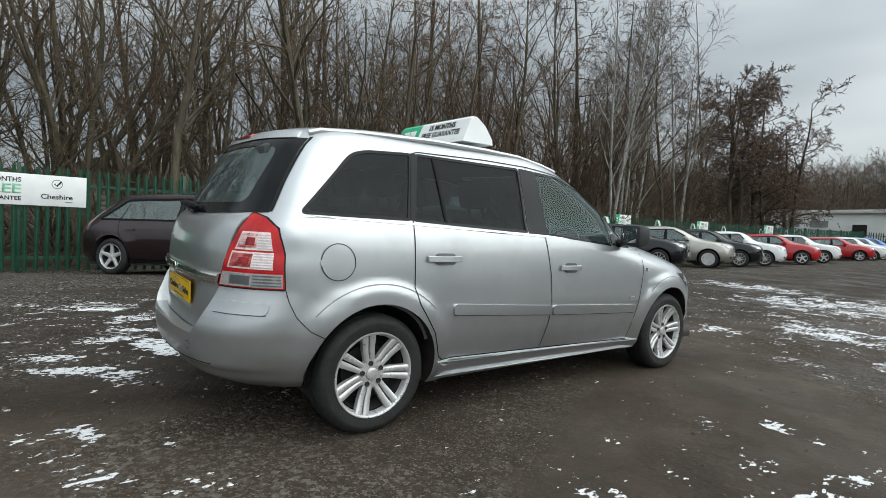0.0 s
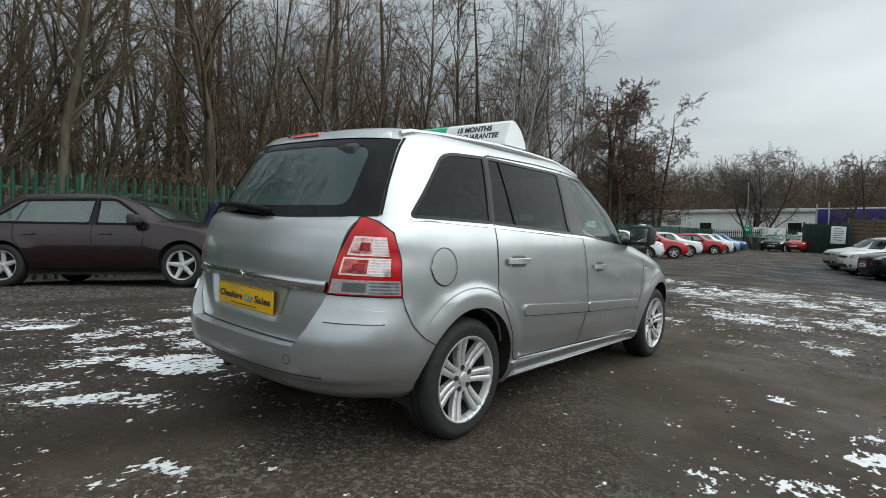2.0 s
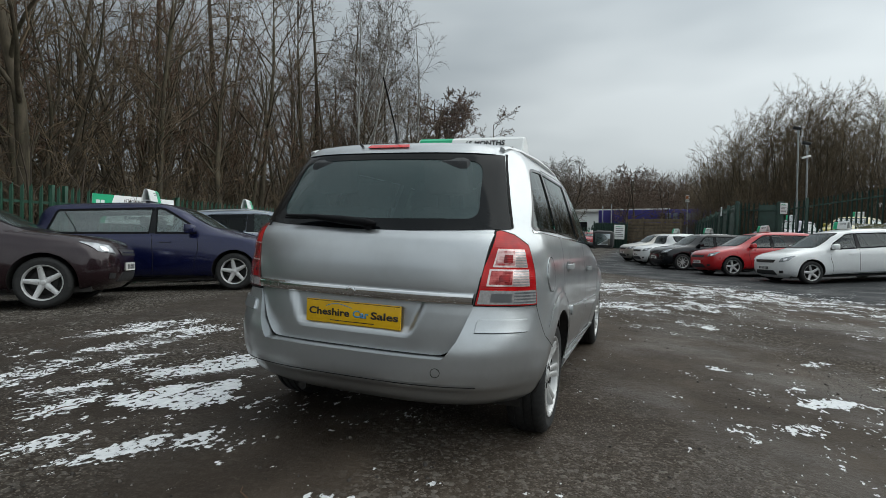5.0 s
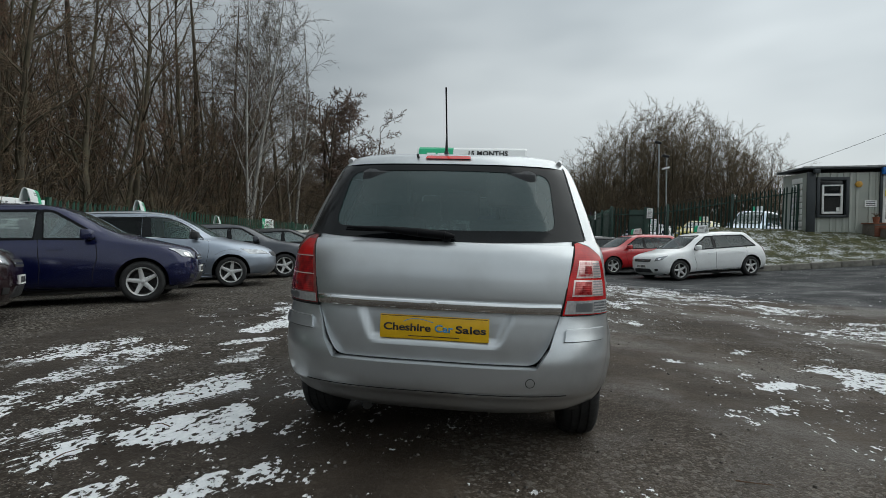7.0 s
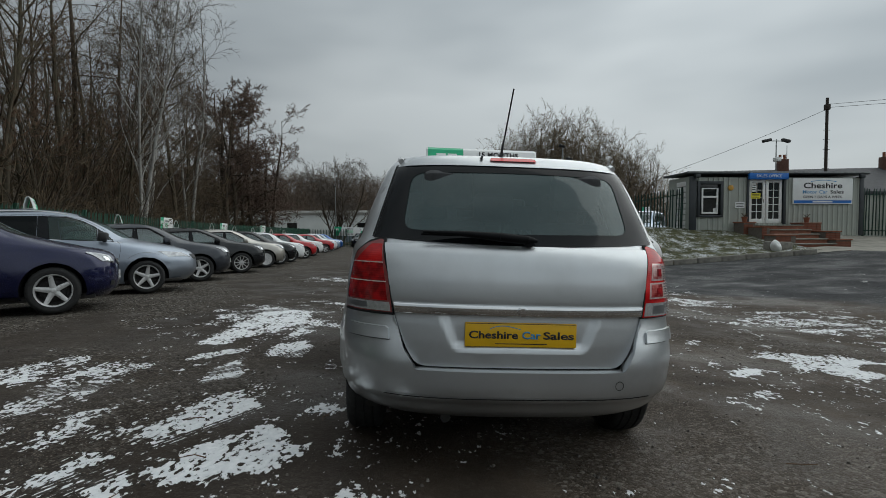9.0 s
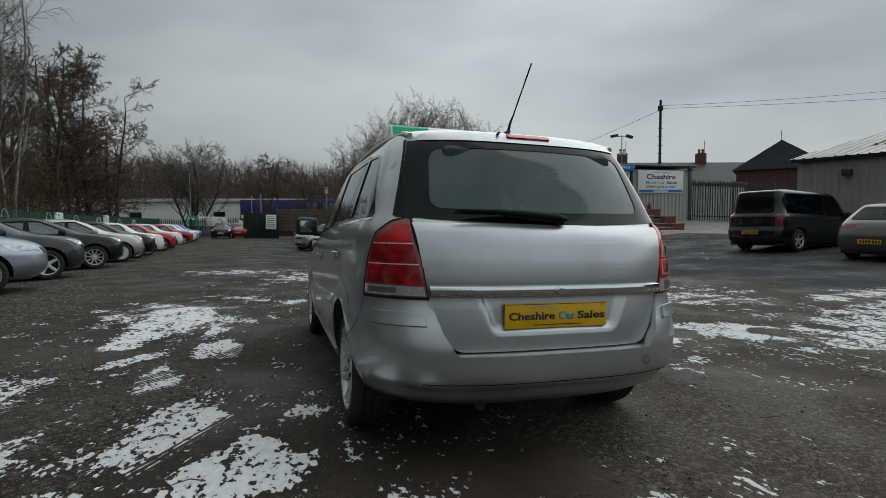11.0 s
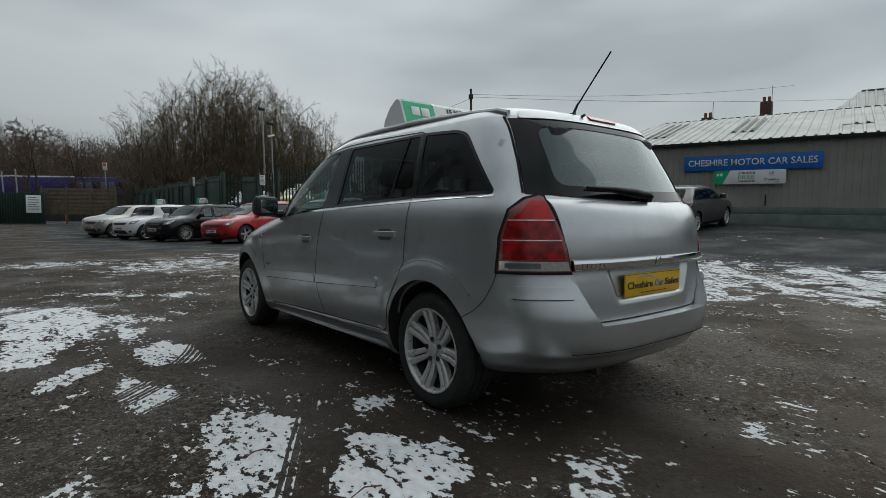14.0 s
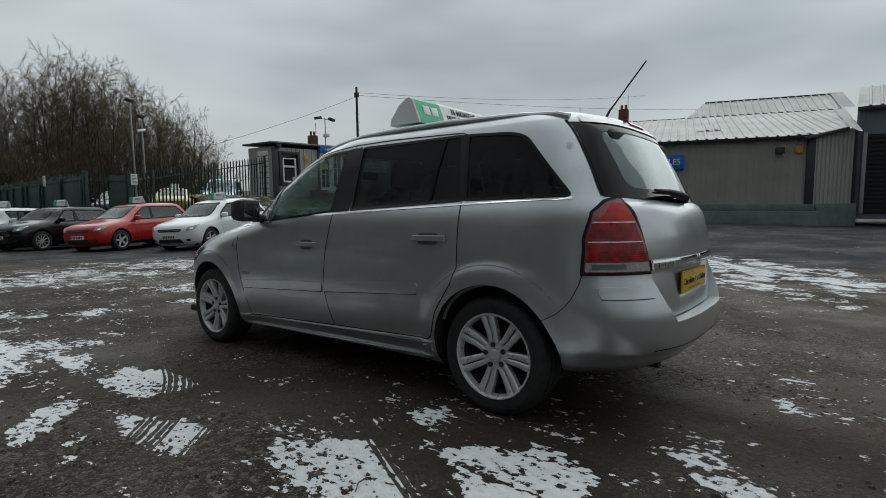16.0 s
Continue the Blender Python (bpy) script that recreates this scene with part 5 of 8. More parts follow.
        part("window_seal", ribbon(poly, place, 0.04, 0.003, True, 0.08), M["black_trim"], pane)
    nm = sh.nosemap()
    gr = part("grille", grid_patch(rounded([(-0.40, 0.620), (0.40, 0.620), (0.46, 0.705), (-0.46, 0.705)], 0.03), nm, 0.02, 10, 0.008, 0.015), M["black_plastic"], car)
    part("grille_bar", grid_patch([(-0.40, 0.657), (0.40, 0.657), (0.40, 0.671), (-0.40, 0.671)], nm, 0.02, 10, 0.014, 0.01), M["chrome"], gr)
    part("lower_intake", grid_patch(rounded([(-0.48, 0.27), (0.48, 0.27), (0.40, 0.40), (-0.40, 0.40)], 0.03), nm, 0.02, 10, 0.006, 0.01), M["black_plastic"], car)
    for place, z, mt in ((lambda x, zz, off: Vector((x, sh.front(0, 0.47) + off + 0.012, zz)), 0.47, plate), (lambda x, zz, off: Vector((x, sh.back(0, back_z) - off - 0.012, zz)), back_z, "plate_yellow")):
        pt = part("number_plate", grid_patch([(-0.255, z - 0.055), (0.255, z - 0.055), (0.255, z + 0.055), (-0.255, z + 0.055)], place, 0.2, 1, 0.0, 0.02), M[mt], car)
        for k in range(7):
            x = -0.20 + 0.062 * k + (0.02 if k > 3 else 0)
            part("plate_bar", grid_patch([(x, z - 0.035), (x + 0.04, z - 0.035), (x + 0.04, z + 0.035), (x, z + 0.035)], place, 0.2, 1, 0.002, 0.002), M["ink"], pt)
    for x in (-0.36, 0.36):
        part("front_seat", seat_bm(x, bpil + 0.12, 0.36, 0.48), M["seat"], car)
    bm = one_box(-0.62, 0.28, 0.36, 0.62, 0.75, 0.52, 0.04)
    box(bm, -0.62, -0.07, 0.0, 0.62, 0.07, 0.55, 0.05, pose(0, 0.32, 0.46, 16))
    part("rear_seat", bm, M["seat"], car)
    part("dashboard", one_box(-hw * 0.82, afoot - 0.16, 0.5, hw * 0.82, cw - 0.2, belt + 0.02, 0.06), M["black_plastic"], car)
    return car

# ---- ground: one sheet to the horizon ----


def rise(x, y):
    """Height of the ground: level round the cars, dipping to the fence, climbing to the office and the workshop, and up to the woods."""
    k = 0.045 + 0.0034 * min(max(y, -2.0), 17.0)
    u = x - 5.3
    u = math.log(1 + math.exp(min(u * 1.6, 40))) / 1.6
    u = min(u, 11.8)
    z = u * k
    if x < -3:
        z -= 0.0085 * min(-x - 3, 6.4) ** 2
    if y > 24:
        z += 0.012 * min(y - 24, 30)
    far = math.hypot(x, y - 10)
    if far > 75:
        side = ease((math.degrees(math.atan2(y - 10, x)) - 66) / 12) if y > 10 else 0.0
        z += (0.085 + 0.060 * side) * (min(far, 200) - 75)
    return z


def muddy(x, y):
    """How far wheels have pressed the ground to smooth mud: streaks along the way round the cars."""
    if not (-4.6 < x < 8.4 and -2.6 < y < 12.6):
        return 0.0
    n = noise.noise((x * 0.55 + 0.3 * y, y * 0.30 - 0.12 * x, 9.0)) + 0.45 * noise.noise((x * 1.7, y * 0.9, 4.0)) + 0.2 * noise.noise((x * 4.0, y * 3.0, 2.0))
    return min(max((n + 0.10) / 0.28, 0.0), 1.0)


def ground_material():
    """Wet dirt and loose stone with old snow lying in patches and tyre tracks pressed through it."""
    m = Nodes("wet_gravel_with_snow")
    co = m.co.outputs["Object"]
    big = m.noise(0.35, 4, 0.6)
    mid = m.noise(2.2, 6, 0.65)
    fine = m.noise(38, 5, 0.7)
    stones = m.node("TexVoronoi", {"Vector": co, "Scale": 44.0, "Randomness": 1.0})
    stones2 = m.node("TexVoronoi", {"Vector": co, "Scale": 130.0, "Randomness": 1.0})
    # damp earth with brown and grey areas
    earth = m.ramp(m.math("ADD", m.math("MULTIPLY", big, 0.55), m.math("MULTIPLY", mid, 0.45)), [(0.36, (0.028, 0.0200, 0.0140)), (0.50, (0.050, 0.0370, 0.0265)), (0.64, (0.086, 0.0660, 0.0490))])
    sx = m.node("SeparateXYZ", {0: co})
    x, y = sx.outputs[0], sx.outputs[1]
    # earth colour darkened left of the car for its soft shade
    left_shade = m.span(m.math("ADD", x, m.math("MULTIPLY", m.noise(1.3, 5, 0.6), 1.6)), 1.0, 0.2)
    earth = m.mix(m.math("MULTIPLY", left_shade, 0.55), earth, (0.0135, 0.0100, 0.0075, 1))
    tone = m.node("SeparateColor", {0: stones.outputs["Color"]}).outputs[0]
    pebble = m.ramp(tone, [(0.0, (0.011, 0.0085, 0.0065)), (0.50, (0.030, 0.0245, 0.019)), (0.75, (0.110, 0.097, 0.080)), (1.0, (0.34, 0.32, 0.29))])
    gravel_amt = m.span(m.noise(0.55, 5, 0.6), 0.40, 0.62)
    mud = m.node("Attribute").outputs["Fac"]
    mud.node.attribute_name = "smooth_mud"
    left = m.span(x, -2.6, -4.0)
    gravel_amt = m.math("MAXIMUM", m.math("ADD", m.math("MULTIPLY", gravel_amt, 0.45), 0.06), left)
    firm = m.math("SUBTRACT", 1.0, m.math("MULTIPLY", mud, 0.85))
    gravel_amt = m.math("MULTIPLY", gravel_amt, firm)
    grit = m.node("SeparateColor", {0: stones2.outputs["Color"]}).outputs[1]
    col = m.mix(m.math("MULTIPLY", gravel_amt, 0.75), earth, pebble)
    col = m.mix(m.math("MULTIPLY", m.span(fine, 0.52, 0.72), 0.4), col, (0.085, 0.070, 0.056, 1))
    col = m.mix(m.math("MULTIPLY", m.math("MULTIPLY", m.span(grit, 0.86, 0.93), 0.6), firm), col, (0.21, 0.18, 0.15, 1))
    # snow: a scatter of leaning oval areas, broken up by noise
    areas = m.node("Attribute").outputs["Fac"]
    areas.node.attribute_name = "snow_cover"
    patchy = m.noise(5.5, 6, 0.62, stretch=(1.0, 0.55, 1.0))
    crumb = m.noise(26.0, 6, 0.62, stretch=(1.0, 0.6, 1.0))
    field = m.math("SUBTRACT", m.math("ADD", m.math("MULTIPLY", patchy, 0.80), m.math("MULTIPLY", crumb, 1.0)), 0.40)
    need = m.span(areas, 0.0, 1.0, 0.74, 0.415)
    snow = m.span(m.math("SUBTRACT", field, need), 0.0, 0.014)
    # tracks pressed through the snow
    for cx, cy, rad, wid in TRACKS:
        d = m.node("VectorMath", {0: m.node("VectorMath", {0: co, 1: (cx, cy, 0)}, operation="SUBTRACT").outputs[0], 1: (1, 1, 0)}, operation="MULTIPLY")
        ln = m.node("VectorMath", {0: d.outputs[0]}, operation="LENGTH").outputs["Value"]
        off = m.math("ABSOLUTE", m.math("SUBTRACT", ln, rad))
        tread = m.math("GREATER_THAN", m.math("FRACT", m.math("MULTIPLY", off, 1 / 0.034)), m.span(m.noise(9.0, 3), 0.40, 0.60, 0.10, 0.45))
        trk = m.math("MULTIPLY", m.math("LESS_THAN", off, wid), tread)
        snow = m.math("MULTIPLY", snow, m.math("SUBTRACT", 1.0, m.math("MULTIPLY", trk, 0.97)))
    # tarmac on the drive up to the office
    edge = m.math("ADD", m.math("ADD", x, m.math("MULTIPLY", y, -0.06)), m.math("MULTIPLY", m.noise(0.5, 4), 2.0))
    tar = m.span(edge, 8.2, 8.7)
    far_drive = m.math("MULTIPLY", m.span(m.math("ADD", y, m.math("MULTIPLY", x, 1.1)), 14.5, 15.5), m.span(x, -1.6, -0.6))
    tar = m.math("MAXIMUM", tar, far_drive)
    tarcol = m.ramp(m.noise(1.2, 6, 0.7), [(0.3, (0.026, 0.027, 0.029)), (0.7, (0.052, 0.053, 0.055))])
    col = m.mix(tar, col, tarcol)
    # rough grass beyond the yard
    d2 = m.node("VectorMath", {0: m.node("VectorMath", {0: co, 1: (0, 12, 0)}, operation="SUBTRACT").outputs[0]}, operation="LENGTH").outputs["Value"]
    wild = m.math("MAXIMUM", m.span(x, -9.6, -10.4), m.span(d2, 62, 70))
    grass = m.ramp(m.noise(2.6, 6, 0.7), [(0.3, (0.030, 0.023, 0.013)), (0.6, (0.056, 0.043, 0.026)), (0.8, (0.085, 0.065, 0.040))])
    col = m.mix(wild, col, grass)
    snow = m.math("MULTIPLY", snow, m.math("SUBTRACT", 1.0, wild))
    snowcol = m.mix(m.span(crumb, 0.45, 0.75), (0.70, 0.715, 0.73, 1), (0.88, 0.885, 0.89, 1))
    col = m.mix(snow, col, snowcol)
    wet = m.span(m.noise(0.8, 5, 0.6), 0.42, 0.60)
    rough = m.math("SUBTRACT", m.span(wet, 0.0, 1.0, 0.85, 0.50), m.math("MULTIPLY", mud, 0.05))
    rough = m.math("ADD", rough, m.math("MULTIPLY", gravel_amt, 0.22), clamp=True)
    rough = m.math("MAXIMUM", rough, m.math("MULTIPLY", snow, 0.75))
    m.set(color=col, rough=rough, spec=0.20)
    hgt = m.math("ADD", m.math("MULTIPLY", stones.outputs["Distance"], m.math("MULTIPLY", gravel_amt, -0.9)), m.math("MULTIPLY", fine, 0.5))
    hgt = m.math("ADD", hgt, m.math("MULTIPLY", m.math("MULTIPLY", stones2.outputs["Distance"], -0.25), firm))
    hgt = m.math("ADD", hgt, m.math("MULTIPLY", mid, 1.6))
    hgt = m.math("ADD", hgt, m.math("MULTIPLY", snow, 0.5))
    m.bump(hgt, 0.9, 0.022)
    return m.mat


# melting snow beside the car: outlines left standing between the wheel tracks
SNOW_SLABS = [[(-1.66, 0.76), (-1.41, 0.22), (-1.74, -0.42), (-2.04, -0.14)], [(-1.31, 0.04), (-1.00, -0.42), (-1.08, -0.64), (-1.30, -0.72), (-1.60, -0.86), (-1.72, -0.66)],
              [(-1.98, 1.71), (-1.77, 1.00), (-2.04, 0.79), (-2.15, 1.32)], [(-1.92, 2.30), (-1.58, 2.58), (-1.44, 2.20), (-1.50, 1.70), (-1.82, 1.72)],
              [(-2.44, 1.75), (-2.06, 2.22), (-2.02, 1.92), (-2.42, 1.50)], [(-1.03, 0.50), (-0.90, 0.25), (-1.07, 0.06), (-1.14, 0.27)],
              [(-2.64, 5.20), (-1.95, 4.75), (-1.80, 3.75), (-2.12, 3.20), (-2.34, 2.24), (-2.60, 2.20)], [(-1.80, 3.25), (-1.58, 3.15), (-1.75, 2.66), (-1.95, 2.55)]]
SNOW_STREAKS = [[(-3.05, 0.28), (-3.12, 1.43), (-2.60, 1.48), (-2.60, 0.60), (-2.78, -0.05)], [(-2.50, -0.47), (-2.52, 0.13), (-2.26, 0.32), (-2.24, -0.60)],
                [(-2.76, -0.82), (-3.02, 0.08), (-2.87, 0.30), (-2.56, -0.30), (-2.30, -0.95)], [(-2.05, -1.02), (-2.22, -0.35), (-1.86, -0.45), (-1.62, -0.95), (-1.62, -1.40)],
                [(-1.10, -1.52), (-1.09, -1.16), (-0.81, -0.79), (-0.50, -0.95), (-0.78, -1.22)], [(-3.36, 0.29), (-3.08, 1.15), (-3.30, 1.75), (-3.75, 1.0), (-3.60, 0.1)],
                [(-3.9, -1.1), (-3.35, -0.45), (-2.95, -0.75), (-3.3, -1.4)], [(-1.55, -1.44), (-1.25, -1.05), (-1.05, -1.20), (-1.35, -1.62)]]
SNOW_BEHIND = [(6.43, 0.99, 0.48, 2.63, 136), (6.95, -0.29, 0.84, 2.42, 136), (3.6, 1.84, 0.6, 0.5, 4), (3.57, 1.31, 0.25, 0.3, 3), (2.28, 0.68, 0.17, 0.13, 36), (2.5, 1.42, 0.23, 0.13, 37),
               (2.75, 2.76, 0.2, 0.12, 39), (1.91, 2.2, 0.1, 0.12, 39), (0.49, -0.86, 0.06, 0.09, 36), (0.2, -1.18, 0.1, 0.07, 36), (2.42, 1.75, 0.12, 0.1, 60)]
SNOW_DRIVE = [(-1.98, 3.33, 0.42, 1.2, 136), (-0.27, 9.04, 1.27, 1.2, 136), (-1.41, 5.65, 0.96, 0.3, 136), (-2.43, 4.44, 0.8, 1.2, 9), (5.43, 4.37, 1.28, 1.2, 7), (5.08, 7.15, 0.6, 0.9, 11),
              (0.65, 9.81, 1.2, 2.2, 51), (3.05, 10.0, 1.8, 2.9, 48), (-1.98, 11.1, 0.8, 1.2, 77), (0.28, 5.06, 0.26, 0.25, 68), (0.95, 6.31, 0.86, 0.8, 68), (2.2, 7.2, 0.9, 0.6, 60),
              (1.9, 4.6, 0.5, 0.25, 50)]
SNOW_ARC = [(6.3, 1.75, 2.7, 0.85, 22), (4.6, 1.0, 0.9, 0.45, 30), (7.8, 3.2, 1.2, 0.4, 5)]
# thin dusting of crumbs round them
DUSTING = [(-1.7, -0.3, 1.5, 2.2, 136), (3.6, 0.9, 1.7, 1.6, 20), (6.3, 0.6, 1.6, 3.0, 136), (1.6, 7.6, 3.2, 3.0, 50), (0.3, -1.6, 1.4, 0.5, 20), (-2.2, 4.2, 1.3, 2.4, 0), (-3.2, -1.0, 1.2, 1.0, 30)]
# tyre tracks: centre and radius of the turn, half width
TRACKS = [(24.65, -14.7, 30.0, 0.095), (6.28, -7.94, 12.0, 0.095), (-4.0, 3.1, 2.76, 0.095), (11.0, -3.0, 6.0, 0.10), (11.0, -3.0, 4.7, 0.10), (-14.0, 22.0, 19.2, 0.11), (-14.0, 22.0, 20.7, 0.11)]

xs = sorted(set(list(np.round(np.arange(-12, 22, 0.5), 2)) + list(np.round(np.arange(-4.6, 8.4, 0.08), 3)) + list(np.round(np.arange(-2.76, -0.8, 0.04), 3)) + [-600, -300, -160, -100, -70, -50, -38, -30, -25, -21, -18, -16, -14, 24, 27, 30, 35, 42, 50, 60, 75, 95, 130, 200, 320, 600]))
ys = sorted(set(list(np.round(np.arange(-8, 30, 0.5), 2)) + list(np.round(np.arange(-2.6, 12.6, 0.08), 3)) + list(np.round(np.arange(-1.0, 2.6, 0.04), 3)) + [-600, -300, -150, -80, -50, -35, -25, -18, -13, -10, 33, 36, 40, 45, 50, 55, 60, 68, 78, 90, 110, 140, 200, 320, 600]))
bm = bmesh.new()
gv = [[bm.verts.new((x, y, rise(x, y) + (0.012 * noise.noise((x * 0.7, y * 0.7, 0)) if abs(x) > 2.2 or abs(y) > 5 else 0))) for x in xs] for y in ys]
for a, b in zip(gv, gv[1:]):
    for i in range(len(xs) - 1):
        bm.faces.new((a[i], a[i + 1], b[i + 1], b[i]))
ground = new("ground", finish(bm, "ground", ground_material()))
ground.matrix_world = LEVEL
co = np.zeros(len(ground.data.vertices) * 3)
ground.data.vertices.foreach_get("co", co)
co = co.reshape(-1, 3)
cover = np.zeros(len(co))
ragged = np.array([0.55 * noise.noise((x * 1.9, y * 1.9, 3.0)) + 0.45 * noise.noise((x * 4.6, y * 4.6, 7.0)) if -4.6 < x < 8.4 and -2.6 < y < 12.6 else 0.0 for x, y, z in co])
for areas, peak, soft in ((SNOW_BEHIND, 1.0, 0.75), (SNOW_DRIVE, 0.80, 0.9), (SNOW_ARC, 0.84, 0.8), (DUSTING, 0.36, 0.8)):
    for cx, cy, rx, ry, turn in areas:
        c, s = math.cos(radians(turn)), math.sin(radians(turn))
        dx, dy = co[:, 0] - cx, co[:, 1] - cy
        d = np.hypot((dx * c + dy * s) / rx, (-dx * s + dy * c) / ry) + 1.7 * ragged
        cover = np.maximum(cover, peak * np.clip((1.32 - d) / soft, 0, 1))
near = np.where((co[:, 0] > -4.4) & (co[:, 0] < 0.2) & (co[:, 1] > -2.4) & (co[:, 1] < 5.8))[0]
for slabs, peak, soft in ((SNOW_SLABS, 1.0, 0.07), (SNOW_STREAKS, 0.80, 0.16)):
    for poly in slabs:
        lo_x, hi_x = min(p[0] for p in poly) - 0.3, max(p[0] for p in poly) + 0.3
        lo_y, hi_y = min(p[1] for p in poly) - 0.3, max(p[1] for p in poly) + 0.3
        for i in near:
            x, y = co[i, 0], co[i, 1]
            if lo_x < x < hi_x and lo_y < y < hi_y:
                d = math.sqrt(nearest(poly, x, y)[0]) * (1 if inside(poly, x, y) else -1) + 0.10 * ragged[i]
                cover[i] = max(cover[i], peak * min(max(0.5 + d / soft, 0.0), 1.0))
ground.data.attributes.new("snow_cover", "FLOAT", "POINT").data.foreach_set("value", cover)
ground.data.attributes.new("smooth_mud", "FLOAT", "POINT").data.foreach_set("value", np.array([muddy(x, y) for x, y, z in co]))
tagged(ground, "wet dark gravel yard with thin melting snow patches", "ground", kind="structure")


def loose_stones():
    """Loose chippings lying on the yard, one mesh."""
    r = random.Random(3)
    vs, fs = [], []
    for k in range(15000):
        if k % 3 == 0:
            x, y = r.uniform(-4.2, 4.5), r.uniform(-2.6, 6.0)
        elif k % 3 == 1:
            x, y = r.uniform(-8.8, -3.2), r.uniform(-3.0, 12.0)
        else:
            x, y = r.uniform(-3.5, 0.5), r.uniform(-2.4, 2.5)
        if muddy(x, y) > r.uniform(0.25, 1.15):
            continue
        s = 0.003 + 0.009 * r.random() ** 3
        z = rise(x, y) + s * 0.25
        n = len(vs)
        a0 = r.uniform(0, 6.28)
        for a in range(4):
            q = a0 + a * math.pi / 2 + r.uniform(-0.3, 0.3)
            vs.append((x + s * r.uniform(0.8, 1.4) * math.cos(q), y + s * r.uniform(0.8, 1.4) * math.sin(q), z - s * 0.4))
        q = a0 + 0.6
        for a in range(3):
            vs.append((x + s * 0.6 * math.cos(q + a * 2.1), y + s * 0.6 * math.sin(q + a * 2.1), z + s * r.uniform(0.4, 0.8)))
        fs += [(n, n + 1, n + 4), (n + 1, n + 2, n + 5), (n + 2, n + 3, n + 6), (n + 3, n, n + 6), (n + 1, n + 5, n + 4), (n + 2, n + 6, n + 5), (n, n + 4, n + 6), (n + 4, n + 5, n + 6)]
    me = bpy.data.meshes.new("loose_stones")
    me.from_pydata(vs, [], fs)
    m = Nodes("damp_chippings")
    geo = m.node("NewGeometry")
    m.set(color=m.ramp(geo.outputs["Random Per Island"], [(0.0, (0.022, 0.017, 0.013)), (0.55, (0.055, 0.045, 0.036)), (0.9, (0.11, 0.095, 0.08)), (1.0, (0.22, 0.205, 0.185))]), rough=0.6)
    me.materials.append(m.mat)
    ob = new("loose_stones", me)
    ob.matrix_world = LEVEL
    return tagged(ob, "loose damp grey-brown chippings over the yard", "gravel", kind="stuff")


loose_stones()

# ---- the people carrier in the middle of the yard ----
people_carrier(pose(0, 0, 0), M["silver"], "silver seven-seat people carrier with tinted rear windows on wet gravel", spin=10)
roof_sign(pose(0.0, 0.95, 1.632), "green and white rounded plastic advert on the silver roof")

# ---- parked cars ----


def stand(hub, heading, wb, hw, kerb_side=True):
    """The pose of a car from where its front wheel stands and which way it points (degrees from +x)."""
    f = Vector((math.cos(radians(heading)), math.sin(radians(heading)), 0))
    s = Vector((f.y, -f.x, 0)) * (1 if kerb_side else -1)
    o = Vector((hub[0], hub[1], 0)) - f * wb - s * hw
    zr, zf = rise(o.x, o.y), rise(o.x + f.x * wb, o.y + f.y * wb)
    zs = rise(o.x + f.y * 0.7, o.y - f.x * 0.7) - rise(o.x - f.y * 0.7, o.y + f.x * 0.7)
    return pose(o.x, o.y, zr, math.degrees(math.atan2(zf - zr, wb)), -math.degrees(math.atan2(zs, 1.4)), heading - 90)


ROW = "cars parked along the fence"
ROW2 = "cars parked facing the yard"
SMALL = "small white plastic advert on a parked car's roof"


def top_sign(m, y, z, turn=0, w=0.46):
    roof_sign(m @ pose(0, y, z, 0, 0, turn), SMALL, w, 0.16, small=True)


saloon(stand((-5.5, 1.27), 41, 2.64, 0.86), "hatchback", M["maroon"], "dark plum five-door hatchback with silver five-spoke wheels on gravel", wb=2.64, ro=0.80, fo=0.78, hw=0.87, height=1.45, belt=0.90, roof_end=-0.05, tail_cut=0.10, wheel="star", r=0.315, rim=0.215, group=ROW, tint="glass_far", mirror=M["black_plastic"])
m = stand((-5.22, 4.16), 28, 2.60, 0.85)
saloon(m, "hatchback", M["navy"], "navy blue tall five-door hatchback with silver wheel covers", wb=2.60, ro=0.92, fo=0.76, hw=0.87, height=1.56, belt=0.96, roof_end=-0.50, tail_cut=0.10, wheel="star", r=0.315, rim=0.215, group=ROW, ws_top=1.66)
top_sign(m, 0.95, 1.585)
m = stand((-5.40, 7.02), 26, 2.70, 0.82)
people_carrier(m, M["steel"], "steel grey seven-seat people carrier parked by the fence", ROW, near=False, wheel="star")
top_sign(m, 0.9, 1.632)
m = stand((-5.58, 10.0), 25, 2.64, 0.86)
saloon(m, "hatchback", M["charcoal"], "charcoal five-door hatchback with bright alloy wheels", wb=2.64, fo=0.76, height=1.47, wheel="star", group=ROW)
top_sign(m, 0.95, 1.475)
m = stand((-5.68, 13.45), 23, 2.70, 0.86)
saloon(m, "hatchback", M["black_car"], "black five-door hatchback with many-spoked wheels", wb=2.70, fo=0.78, height=1.46, wheel="ten", group=ROW)
top_sign(m, 0.95, 1.465)
